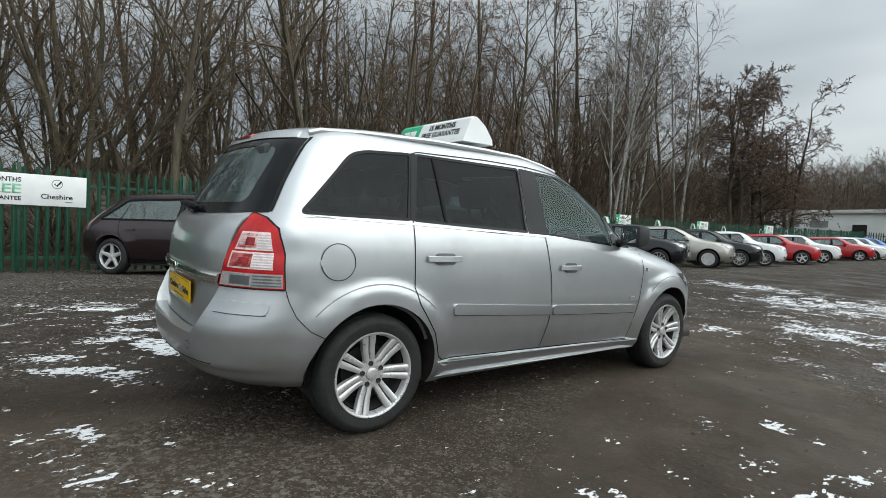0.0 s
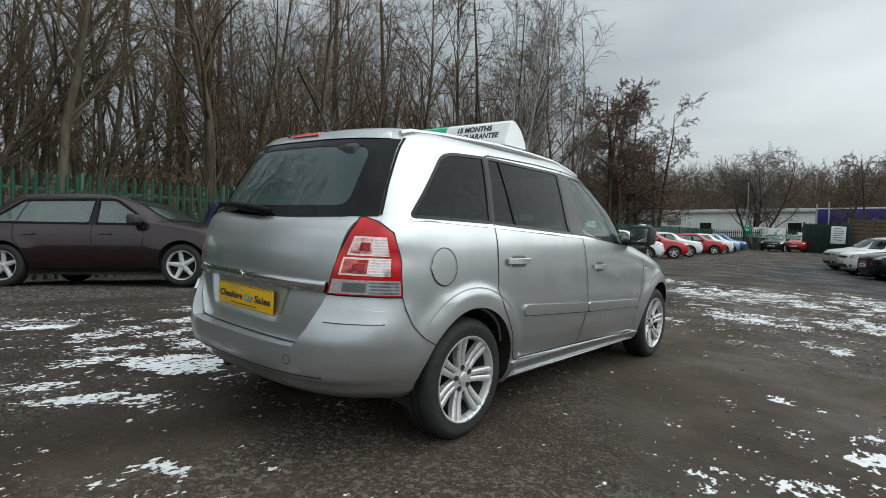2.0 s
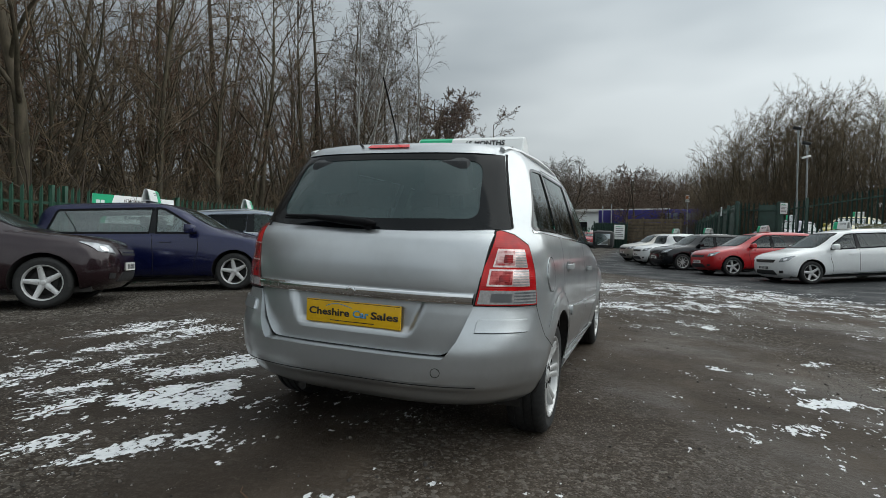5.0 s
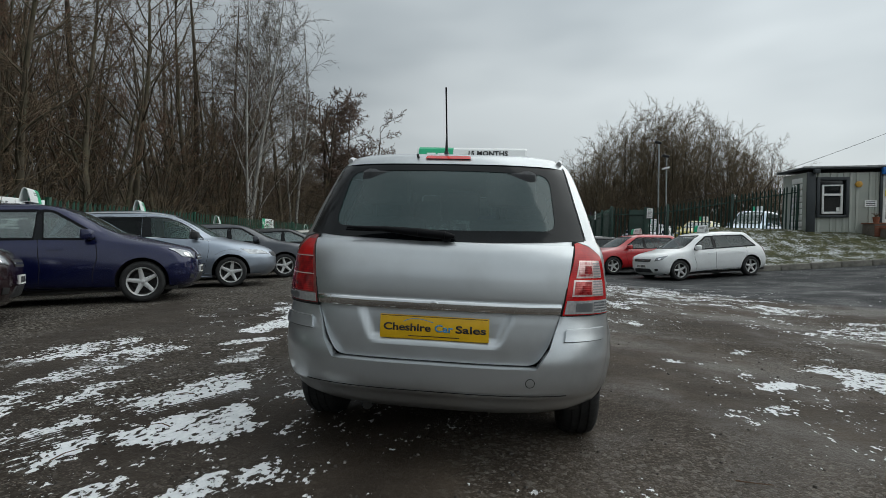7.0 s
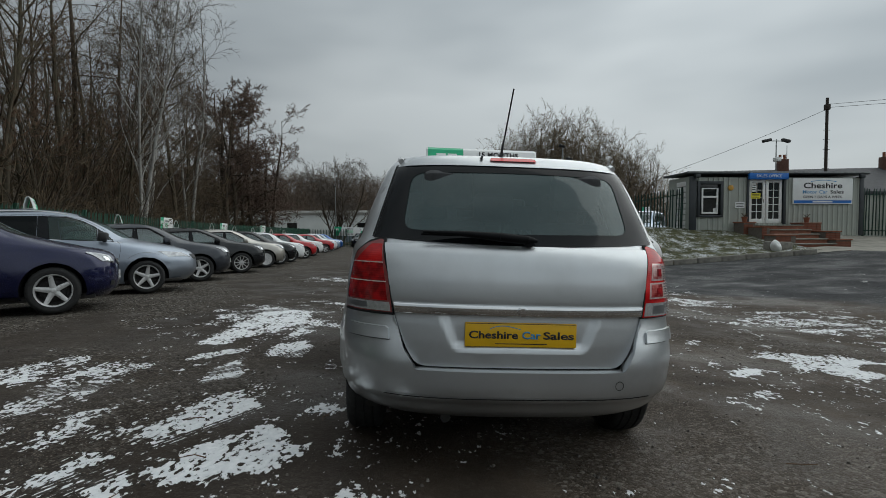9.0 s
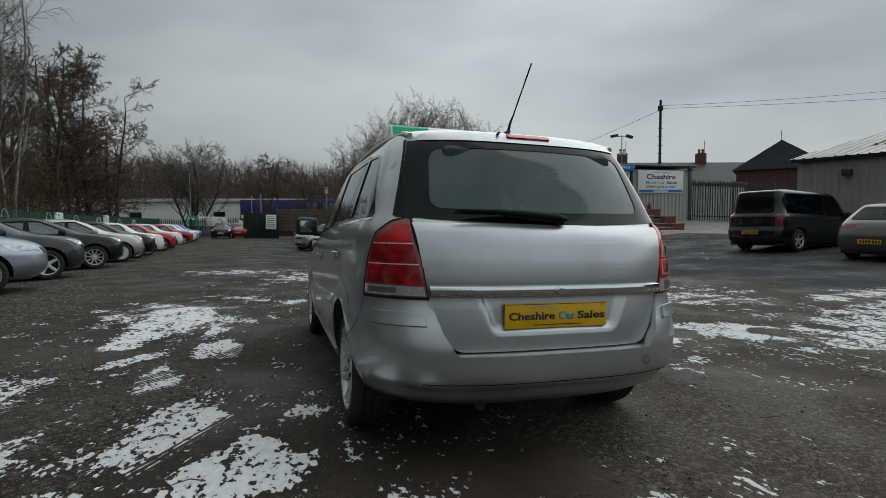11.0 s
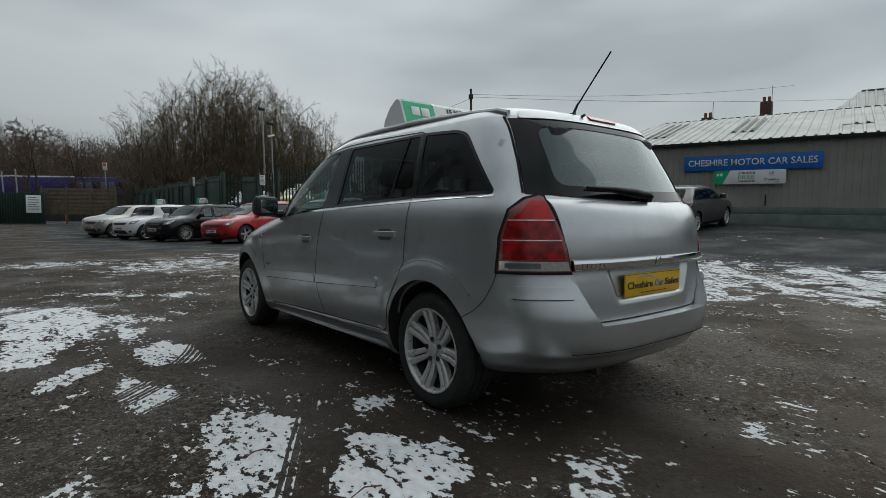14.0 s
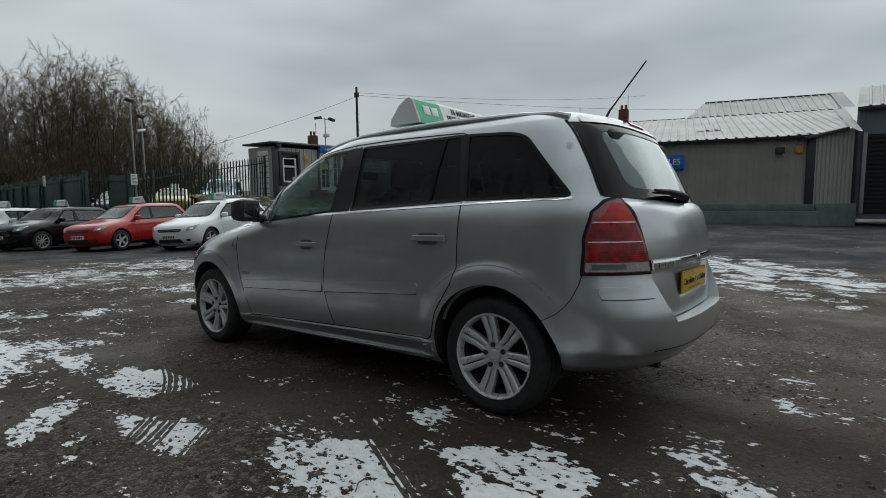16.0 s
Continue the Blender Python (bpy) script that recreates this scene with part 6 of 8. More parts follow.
for y, wbx, mt, nm, lab, hgt, wst in ((16.8, 2.73, "champagne", "saloon_car", "pale champagne hatchback with alloy wheels", 1.50, "cover"), (19.4, 2.64, "black_car", "hatchback", "black hatchback with a bright window line", 1.48, "ten"), (21.9, 2.49, "white_car", "hatchback", "white small hatchback parked along the fence", 1.47, "ten"),
                                      (26.4, 2.58, "red_car", "hatchback", "bright red hatchback with alloy wheels", 1.46, "star"), (29.6, 2.49, "white_car", "hatchback", "white small hatchback parked along the fence", 1.47, "star"), (36.3, 2.58, "red_car", "hatchback", "bright red hatchback with alloy wheels", 1.46, "star"),
                                      (39.2, 2.5, "white_car", "hatchback", "white hatchback far along the fence", 1.48, "star"), (42.0, 2.5, "sky_car", "hatchback", "pale blue hatchback far along the fence", 1.48, "star"), (44.8, 2.5, "blue_car", "hatchback", "blue hatchback far along the fence", 1.48, "star")):
    m = stand((-5.0 - 0.05 * y, y), 21, wbx, 0.86)
    saloon(m, nm, M[mt], lab, wb=wbx, fo=0.76, height=hgt, wheel=wst, group=ROW)
    if y < 30:
        top_sign(m, 0.95, hgt + 0.005)
for x, y, mt, lab in ((-5.4, 51.2, "black_car", "black small car facing the yard at the far gate"), (-4.1, 53.0, "red_car", "red small car facing the yard behind the gate")):
    m = pose(x, y, rise(x, y), 0, 0, 178)
    saloon(m, "small_car", M[mt], lab, wb=2.46, ro=0.6, fo=0.68, height=1.42, wheel="star", group="small cars at the far gate")
    top_sign(m, 0.8, 1.425, 180)
# the other row, noses to the yard
for hub, mt, nm, lab, wbx, hgt, wst, sg in (((5.62, 14.55), "white_car", "hatchback", "white five-door hatchback with an advert on its roof", 2.685, 1.51, "star", 1), ((4.0, 17.09), "red_car", "hatchback", "bright red five-door hatchback with a bright window line", 2.685, 1.51, "star", 1),
                                            ((2.6, 19.7), "black_car", "hatchback", "black five-door hatchback with bright wheels", 2.51, 1.49, "ten", 1), ((1.70, 22.2), "white_car", "small_car", "white small rounded three-door car", 2.30, 1.49, "star", 1),
                                            ((0.96, 25.1), "champagne", "hatchback", "pale silver hatchback facing the yard", 2.64, 1.48, "ten", 0), ((1.3, 27.9), "white_car", "hatchback", "white hatchback facing the yard", 2.51, 1.48, "star", 0)):
    m = stand(hub, 201, wbx, 0.86, kerb_side=False)
    saloon(m, nm, M[mt], lab, wb=wbx, ro=0.80, fo=0.80 if wbx > 2.5 and mt != "champagne" else 0.62, hw=0.885, height=hgt, roof_end=-0.1, wheel=wst, r=0.325, rim=0.222, group=ROW2, tint="glass_mid", doors=3 if nm == "small_car" else 5)
    if sg:
        top_sign(m, 1.15, hgt + 0.005, 180, 0.54)
# by the workshop
m = stand((16.2, 5.75), 6, 2.65, 0.86)
saloon(m, "hatchback", M["grey_car"], "warm grey five-door hatchback parked by the workshop wall", wb=2.65, ro=0.80, fo=0.86, hw=0.88, height=1.45, belt=0.96, roof_end=0.0, wheel="ten", r=0.32, rim=0.215, tail_cut=0.20, tint="glass", wide_lamps=True, back_z=0.50)
m = pose(13.6, 9.75, rise(13.6, 9.75), 0, 0, 8 - 90)
saloon(m, "minivan", M["black_car"], "black tall minivan with dark glass on the tarmac drive", wb=2.9, ro=0.98, fo=0.90, hw=0.90, height=1.90, belt=1.08, cowl=0.3, ws_top=2.2, roof_end=-0.70, tail_cut=0.05, wheel="star", r=0.34, rim=0.22, tint="glass")
# behind the dark green fence
for x, y, rz, mt, lab, hgt in ((8.0, 27.0, 150, "navy", "dark blue car behind the green fence", 1.5), (10.6, 27.2, 150, "yellow_car", "yellow car behind the green fence", 1.45), (13.0, 26.2, 140, "sky_car", "pale blue car behind the green fence", 1.75)):
    m = pose(x, y, rise(x, y) + 0.55, 0, 0, rz)
    saloon(m, "hatchback", M[mt], lab, height=hgt, group="cars behind the green fence")
    top_sign(m, 0.9, hgt + 0.005, 180)

# ---- bare winter trees ----


def bark(name, dark, light, scale, marks=0.0):
    m = Nodes(name)
    n1 = m.noise(scale, 6, 0.7, stretch=(1, 1, 0.25))
    col = m.mix(m.span(n1, 0.35, 0.7), c4(dark), c4(light))
    moss = m.noise(1.3, 4)
    col = m.mix(m.math("MULTIPLY", m.span(moss, 0.5, 0.75), 0.35), col, (0.055, 0.065, 0.025, 1))
    if marks:
        rings = m.noise(9.0, 5, 0.7, stretch=(0.6, 0.6, 3.2))
        col = m.mix(m.span(rings, 0.58, 0.64), col, (0.03, 0.027, 0.025, 1))
    m.set(color=col, rough=0.9, spec=0.2)
    m.bump(n1, 0.5, 0.02)
    return m.mat


M["bark"] = bark("grey_brown_bark", (0.050, 0.042, 0.030), (0.135, 0.112, 0.080), 6)
M["bark_dark"] = bark("dark_bark", (0.045, 0.036, 0.028), (0.105, 0.082, 0.062), 6)
M["bark_birch"] = bark("white_birch_bark", (0.20, 0.19, 0.175), (0.48, 0.47, 0.44), 3, 1)
M["twig_olive"] = plain("olive_brown_twigs", (0.150, 0.118, 0.078), 0.9, 0, 0.3, 0.5, spec=0.15)
M["twig_alder"] = plain("alder_twigs_and_cones", (0.120, 0.085, 0.066), 0.9, 0, 0.3, 0.8, spec=0.15)
M["twig"] = plain("brown_twigs", (0.125, 0.094, 0.064), 0.9, 0, 0.3, 0.8, spec=0.15)
M["twig_red"] = plain("red_brown_twigs", (0.125, 0.078, 0.052), 0.9, 0, 0.3, 0.8, spec=0.15)
M["twig_dark"] = plain("dark_twigs", (0.135, 0.115, 0.098), 0.9, 0, 0.3, 0.8, spec=0.15)
M["twig_far"] = plain("distant_brown_twigs", (0.105, 0.080, 0.062), 0.9, 0, 0.3, 0.15, spec=0.1)
M["bramble"] = plain("dead_bramble", (0.120, 0.090, 0.058), 0.95, 0, 0.4, 0.9, spec=0.1)


class Wood:
    """Collects tapering branches and turns them into meshes."""

    def __init__(self, seed):
        self.rng = random.Random(seed)
        self.thick, self.thin = ([], []), ([], [])

    def line(self, pts, rads, sides, store, pointed=False):
        vs, fs = store
        n0 = len(vs)
        last = pts[-1]
        if pointed:
            pts, rads = pts[:-1], rads[:-1]
        for i, p in enumerate(pts):
            d = (pts[i + 1] if i + 1 < len(pts) else last) - pts[max(i - 1, 0)]
            if d.length < 1e-6:
                d = last - pts[0]
            u = Vector((d.y, -d.x, 0.0)) if abs(d.x) + abs(d.y) > 1e-4 else Vector((1, 0, 0))
            u.normalize()
            v = d.normalized().cross(u)
            for k in range(sides):
                a = 2 * math.pi * k / sides
                q = p + (u * math.cos(a) + v * math.sin(a)) * rads[i]
                vs.append((q.x, q.y, q.z))
        for i in range(len(pts) - 1):
            for k in range(sides):
                a, b = n0 + i * sides + k, n0 + i * sides + (k + 1) % sides
                fs.append((a, b, b + sides, a + sides))
        if pointed:
            tip, base = len(vs), n0 + (len(pts) - 1) * sides
            vs.append((last.x, last.y, last.z))
            for k in range(sides):
                fs.append((base + k, base + (k + 1) % sides, tip))

    def branch(self, p, d, length, rad, level, spec):
        r = self.rng
        n = spec.get("segs", (9, 6, 4, 2, 1))[level]
        pts, rads = [p.copy()], [rad]
        for i in range(n):
            wob = spec["wob"][level]
            d = (d + Vector((r.gauss(0, wob), r.gauss(0, wob), r.gauss(0, wob) + spec["up"][level]))).normalized()
            p = p + d * (length / n)
            pts.append(p.copy())
            rads.append(rad * (1 - (i + 1) / n * spec["taper"][level]) + 0.0025)
        self.line(pts, rads, spec.get("sides", (8, 5, 3, 3, 3))[level], self.thick if level < 2 else self.thin, level >= 2)
        if level >= spec["depth"]:
            return
        cnt = spec["count"][level]
        for j in range(cnt):
            t = spec["from"][level] + (1 - spec["from"][level]) * (j + r.random()) / cnt
            i = min(int(t * n), n - 1)
            f = t * n - i
            q = pts[i].lerp(pts[i + 1], f)
            ax = (pts[i + 1] - pts[i]).normalized()
            ang = radians(r.uniform(*spec["angle"][level]))
            az = r.uniform(0, 2 * math.pi)
            s = ax.cross(Vector((0.3, 0.2, 0.93)))
            s = s.normalized() if s.length > 0.05 else Vector((1, 0, 0))
            side = s * math.cos(az) + ax.cross(s) * math.sin(az)
            nd = ax * math.cos(ang) + side * math.sin(ang)
            ln = length * spec["len"][level] * r.uniform(0.65, 1.2) * (1 - spec["cone"][level] * t)
            self.branch(q, nd, ln, max(rads[i] * spec["rad"][level], spec.get("thin", 0.0065)), level + 1, spec)


KINDS = {
    "tall": dict(thin=0.0085, h=(11, 15), r=0.15, stems=1, lean=0.06, depth=4, count=(17, 6, 5, 4), wob=(0.05, 0.12, 0.18, 0.22, 0.25), up=(0.03, 0.07, 0.05, 0.03, 0.02), taper=(0.85, 0.85, 0.8, 0.7, 0.7), angle=((30, 60), (30, 60), (25, 60), (20, 60)), len=(0.34, 0.50, 0.50, 0.6), rad=(0.45, 0.5, 0.5, 0.6), cone=(0.45, 0.3, 0.3, 0.2)),
    "multi": dict(thin=0.0085, h=(9, 13), r=0.11, stems=4, lean=0.28, depth=4, count=(8, 5, 4, 3), wob=(0.07, 0.13, 0.18, 0.22, 0.25), up=(0.05, 0.08, 0.05, 0.03, 0.02), taper=(0.85, 0.85, 0.8, 0.7, 0.7), angle=((25, 50), (25, 55), (25, 60), (20, 60)), len=(0.34, 0.5, 0.5, 0.6), rad=(0.5, 0.5, 0.5, 0.6), cone=(0.35, 0.3, 0.3, 0.2)),
    "birch": dict(h=(10, 13), r=0.085, stems=2, lean=0.12, depth=4, count=(12, 6, 5, 3), wob=(0.05, 0.10, 0.16, 0.2, 0.2), up=(0.03, 0.10, 0.0, -0.10, -0.12), taper=(0.88, 0.85, 0.8, 0.7, 0.7), angle=((25, 45), (25, 50), (20, 50), (15, 45)), len=(0.30, 0.5, 0.55, 0.7), rad=(0.42, 0.5, 0.5, 0.6), cone=(0.45, 0.3, 0.2, 0.1)),
    "larch": dict(thin=0.011, h=(15, 17), r=0.17, stems=1, lean=0.02, depth=3, count=(34, 7, 5), wob=(0.015, 0.06, 0.12, 0.2), up=(0.02, -0.015, -0.06, -0.1), taper=(0.9, 0.85, 0.8, 0.7), angle=((75, 95), (40, 70), (40, 80)), len=(0.22, 0.38, 0.4), rad=(0.26, 0.45, 0.6), cone=(0.75, 0.5, 0.3)),
    "alder": dict(h=(9.0, 11), r=0.14, stems=2, lean=0.12, depth=4, thin=0.016, count=(17, 8, 6, 4), wob=(0.05, 0.10, 0.16, 0.22, 0.25), up=(0.03, 0.0, 0.0, -0.02, -0.05), taper=(0.88, 0.85, 0.8, 0.7, 0.7), angle=((50, 80), (30, 65), (30, 70), (30, 80)), len=(0.36, 0.48, 0.45, 0.42), rad=(0.40, 0.5, 0.5, 0.7), cone=(0.50, 0.3, 0.3, 0.2)),
    "brush": dict(segs=(8, 4, 2, 1), sides=(5, 3, 3, 3), h=(11, 12), r=0.10, stems=3, lean=0.16, depth=3, count=(18, 9, 7), wob=(0.05, 0.10, 0.15, 0.2), up=(0.03, 0.07, 0.04, 0.02), taper=(0.92, 0.9, 0.8, 0.7), angle=((28, 58), (25, 55), (20, 55)), len=(0.34, 0.46, 0.50), rad=(0.42, 0.5, 0.6), cone=(0.45, 0.3, 0.2), thin=0.010),
    "shrub": dict(segs=(5, 3, 2, 1), sides=(4, 3, 3, 3), h=(2.5, 4.5), r=0.03, stems=8, lean=0.5, depth=3, count=(6, 4, 3), wob=(0.12, 0.16, 0.2, 0.2), up=(0.02, 0.03, 0.0, 0.0), taper=(0.8, 0.8, 0.7, 0.7), angle=((25, 60), (25, 60), (20, 70)), len=(0.45, 0.5, 0.5), rad=(0.5, 0.6, 0.7), cone=(0.3, 0.2, 0.2)),
    "round": dict(thin=0.012, h=(8, 9), r=0.16, stems=5, lean=0.36, depth=4, count=(16, 8, 6, 3), wob=(0.08, 0.12, 0.16, 0.2, 0.25), up=(0.03, 0.05, 0.03, 0.02, 0.0), taper=(0.85, 0.85, 0.8, 0.7, 0.7), angle=((30, 60), (30, 60), (25, 60), (20, 60)), len=(0.45, 0.5, 0.5, 0.6), rad=(0.45, 0.5, 0.5, 0.6), cone=(0.2, 0.3, 0.3, 0.2)),
}
for far_kind, like in (("tall_far", "tall"), ("multi_far", "multi")):
    KINDS[far_kind] = dict(KINDS[like], segs=(7, 4, 2, 1), sides=(6, 4, 3, 3), depth=3, count=(18, 7, 6) if like == "tall" else (9, 6, 5))
for spec in KINDS.values():
    spec["from"] = (0.22, 0.25, 0.2, 0.15) if spec is not KINDS["larch"] else (0.18, 0.15, 0.1, 0.1)
KINDS["brush"]["from"] = (0.16, 0.15, 0.1, 0.1)
KINDS["shrub"]["from"] = (0.05, 0.1, 0.1, 0.1)
KINDS["tall"]["from"] = (0.30, 0.25, 0.2, 0.15)


def mesh_of(name, store, material):
    me = bpy.data.meshes.new(name)
    me.from_pydata(store[0], [], store[1])
    me.materials.append(material)
    me.shade_smooth()
    return me


def tree_meshes(kind, seed, bark_mat, twig_mat):
    spec = KINDS[kind]
    w = Wood(seed)
    h = w.rng.uniform(*spec["h"])
    for k in range(spec["stems"]):
        a = 2 * math.pi * (k + w.rng.random()) / spec["stems"]
        ln = spec["lean"] * w.rng.uniform(0.4, 1.2)
        d = Vector((math.cos(a) * ln, math.sin(a) * ln, 1)).normalized()
        w.branch(Vector((math.cos(a) * 0.12 * (spec["stems"] > 1), math.sin(a) * 0.12 * (spec["stems"] > 1), -0.3)), d, h * w.rng.uniform(0.82, 1.05), spec["r"] * w.rng.uniform(0.8, 1.15), 0, spec)
    return mesh_of("trunk", w.thick, bark_mat), mesh_of("crown", w.thin, twig_mat), kind


def plant(meshes, x, y, s, turn, label, name="bare_tree", group="trees behind the fence", lift=0.0):
    trunk, crown, kind = meshes
    t = thing(name, pose(x, y, rise(x, y) + lift, 0, 0, turn) @ Matrix.Diagonal((s, s, s, 1)), label, "shrub" if kind == "shrub" else "tree", group)
    for nm, me in (("trunk", trunk), ("crown", crown)):
        ob = new(nm, me)
        ob.parent = t
    return t


def plant_top(meshes, x, y, top, turn, label, name="bare_tree", group="trees behind the fence"):
    """Plants a tree so tall that its highest twig reaches the height top."""
    high = max(v.co.z for me in meshes[:2] for v in me.vertices)
    return plant(meshes, x, y, (top - rise(x, y)) / high, turn, label, name, group)


TALL = [tree_meshes("tall", 11 + k, M["bark"], M["twig"]) for k in range(3)]
MULTI = [tree_meshes("multi", 31 + k, M["bark"], M["twig_red"] if k % 2 else M["twig"]) for k in range(3)]
BIRCH = [tree_meshes("birch", 51 + k, M["bark_birch"], M["twig_dark"]) for k in range(2)]
LARCH = [tree_meshes("larch", 71, M["bark_dark"], M["twig_red"])]
ALDER = [tree_meshes("alder", 81 + k, M["bark_dark"], M["twig_alder"]) for k in range(2)]
SHRUB = [tree_meshes("shrub", 91 + k, M["bark_dark"], M["bramble"]) for k in range(3)]
DEEP = [tree_meshes("tall_far" if k % 2 else "multi_far", 131 + k, M["bark"], M["twig"]) for k in range(4)]
BRUSH = [tree_meshes("brush", 171 + k, M["bark"], M["twig_olive"]) for k in range(3)]
ROUND = [tree_meshes("round", 101, M["bark_dark"], M["twig_dark"])]
dice = random.Random(5)
plant(LARCH[0], -17.6, 16.5, 1.05, 20, "tall larch with drooping brown twigs behind the fence", "larch_tree")
for x, y, q, a in ((-16.5, 12.6, 1.0, 250), (-14.8, 20.5, 0.95, 80), (-15.6, 5.6, 0.85, 310), (-16.4, 27.0, 0.95, 200)):
    plant(LARCH[0], x, y, q, a, "tall larch with drooping brown twigs behind the fence", "larch_tree")
plant(LARCH[0], -19.0, 8.5, 0.9, 140, "tall larch with drooping brown twigs behind the fence", "larch_tree")
for x, y, s in ((-11.6, 19.0, 1.05), (-14.1, 24.4, 1.25), (-12.6, 21.0, 1.05), (-13.0, 27.5, 1.15)):
    plant(BIRCH[int(y) % 2], x, y, s, y * 37, "white-stemmed birch with fine drooping twigs", "birch_tree")
for k, (x, y, top) in enumerate(((-14.8, 38.0, 13.0), (-11.4, 38.5, 11.5), (-12.9, 34.0, 11.0), (-17.0, 37.0, 13.5), (-13.4, 36.6, 12.2), (-12.1, 36.6, 11.6))):
    plant_top(ALDER[k % 2], x, y, top, y * 53 + 90 * k, "spreading alder with dark cones and red-brown twigs", "alder_tree")
plant_top(ROUND[0], -9.8, 65.5, 11.9, 0, "round-crowned bare tree beyond the far fence")
for k in range(34):
    y = -9 + k * 1.15 + dice.uniform(-0.5, 0.5)
    x = -9.9 - 0.045 * max(0, y - 4) - dice.uniform(0.6, 3.2) - (k % 3) * 1.6
    kind = (TALL, MULTI, MULTI)[k % 3]
    if y < 26 or k % 2:
        plant(kind[dice.randrange(3)], x, y, dice.uniform(0.75, 1.05), dice.uniform(0, 360), "bare grey-brown tree with fine twigs behind the fence" if kind is TALL else "many-stemmed bare tree with brown twigs behind the fence")
for k in range(48):
    y = -12 + k * 1.0 + dice.uniform(-0.8, 0.8)
    x = -15.5 - dice.uniform(0, 9) - 0.1 * max(0, y)
    plant(DEEP[dice.randrange(4)], x, y, dice.uniform(0.9, 1.15), dice.uniform(0, 360), "tall bare tree deep in the wood", lift=0.3)
for k in range(60):
    y = -9 + k * 0.83 + dice.uniform(-0.4, 0.4)
    x = -9.9 - 0.045 * max(0, y - 4) - dice.uniform(0.3, 2.5) - (k % 2) * 2.5
    plant(SHRUB[k % 3], x, y, dice.uniform(0.9, 1.3) * (1.4 if k % 2 else 0.9), dice.uniform(0, 360), "tangled leafless brown bramble and saplings", "shrub", "undergrowth")
# the clump beyond the dark green fence: its skyline rises to one peak and falls off steeply
SKYLINE = Curve([(5.6, 8.0), (7.6, 13.0), (10.0, 13.6), (13.5, 16.2), (16.0, 14.4), (18.5, 14.8), (21.0, 13.0), (24.2, 11.0), (26.0, 7.5)])
for k in range(43):
    x, y = 6.0 + 19.6 * (k / 42) + dice.uniform(-0.35, 0.35), 50 + dice.uniform(-3, 5)
    top = SKYLINE(x) * (1.0 if k % 3 == 0 else dice.uniform(0.80, 0.95))
    kind = BIRCH[k % 2] if k in (3, 28) else BRUSH[k % 3]
    plant_top(kind, x * y / 50, y, top * y / 50, dice.uniform(0, 360), "bare olive-brown trees standing close together", group="trees beyond the office")
for k in range(16):
    plant(SHRUB[k % 3], 6.0 + k * 1.1 + dice.uniform(-0.4, 0.4), 45 + dice.uniform(-2, 3), dice.uniform(1.4, 2.0), dice.uniform(0, 360), "tangled leafless brown saplings under the trees", "shrub", "undergrowth")
for kind, x, y, top in ((MULTI[0], 7.0, 64.5, 14.0), (ALDER[0], -0.7, 64.8, 10.8), (ALDER[1], 3.3, 65.5, 10.0), (TALL[1], 5.0, 68.0, 9.0)):
    plant_top(kind, x, y, top, x * 40, "thin bare tree beyond the railway", group="trees beyond the office")


def far_wood():
    """Distant leafless woods on the rising ground, one mesh."""
    w = Wood(7)
    r = w.rng
    spec = dict(depth=2, segs=(3, 2, 1), sides=(3, 3, 3), count=(11, 6), wob=(0.06, 0.14, 0.2), up=(0.03, 0.06, 0.03), taper=(0.85, 0.8, 0.7), angle=((25, 60), (25, 60)), len=(0.42, 0.55), rad=(0.5, 0.6), cone=(0.35, 0.3))
    spec["from"] = (0.12, 0.1)
    spec["thin"] = 0.022
    for k in range(1500):
        a = radians(r.uniform(66, 130) if k % 8 else r.uniform(66, 175))
        d = r.uniform(95, 165) if k % 3 else r.uniform(80, 100)
        x, y = d * math.cos(a), 10 + d * math.sin(a)
        if x > 24:
            continue
        # an even canopy seen from the yard
        tall = 1.0 + math.hypot(x, y + 2) * math.tan(radians(r.uniform(5.4, 6.7))) - rise(x, y)
        w.branch(Vector((x, y, rise(x, y) - 0.3)), Vector((0, 0, 1)), max(tall, 2.0), 0.11, 0, spec)
    vs = w.thick[0] + w.thin[0]
    n = len(w.thick[0])
    fs = w.thick[1] + [tuple(i + n for i in f) for f in w.thin[1]]
    ob = new("far_wood", mesh_of("far_wood", (vs, fs), M["twig_far"]))
    ob.matrix_world = LEVEL
    return tagged(ob, "distant leafless brown woodland on rising ground", "woodland", kind="stuff")


far_wood()

# ---- fences ----


def pale_mesh(name, h, mat, w=0.068):
    """One palisade pale: a ribbed strip with a three-pointed head."""
    bm = bmesh.new()
    prof = [(-w / 2, 0.012), (-w * 0.28, 0.0), (-w * 0.12, -0.014), (w * 0.12, -0.014), (w * 0.28, 0.0), (w / 2, 0.012)]
    tops = [h - 0.03, h - 0.045, h, h, h - 0.045, h - 0.03]
    low = [bm.verts.new((x, y, 0.04)) for x, y in prof]
    mid = [bm.verts.new((x, y, h - 0.11)) for x, y in prof]
    top = [bm.verts.new((x * 0.75, y, t)) for (x, y), t in zip(prof, tops)]
    for a, b in ((low, mid), (mid, top)):
        for i in range(5):
            bm.faces.new((a[i], a[i + 1], b[i + 1], b[i]))
    return finish(bm, name, mat, smooth=False)


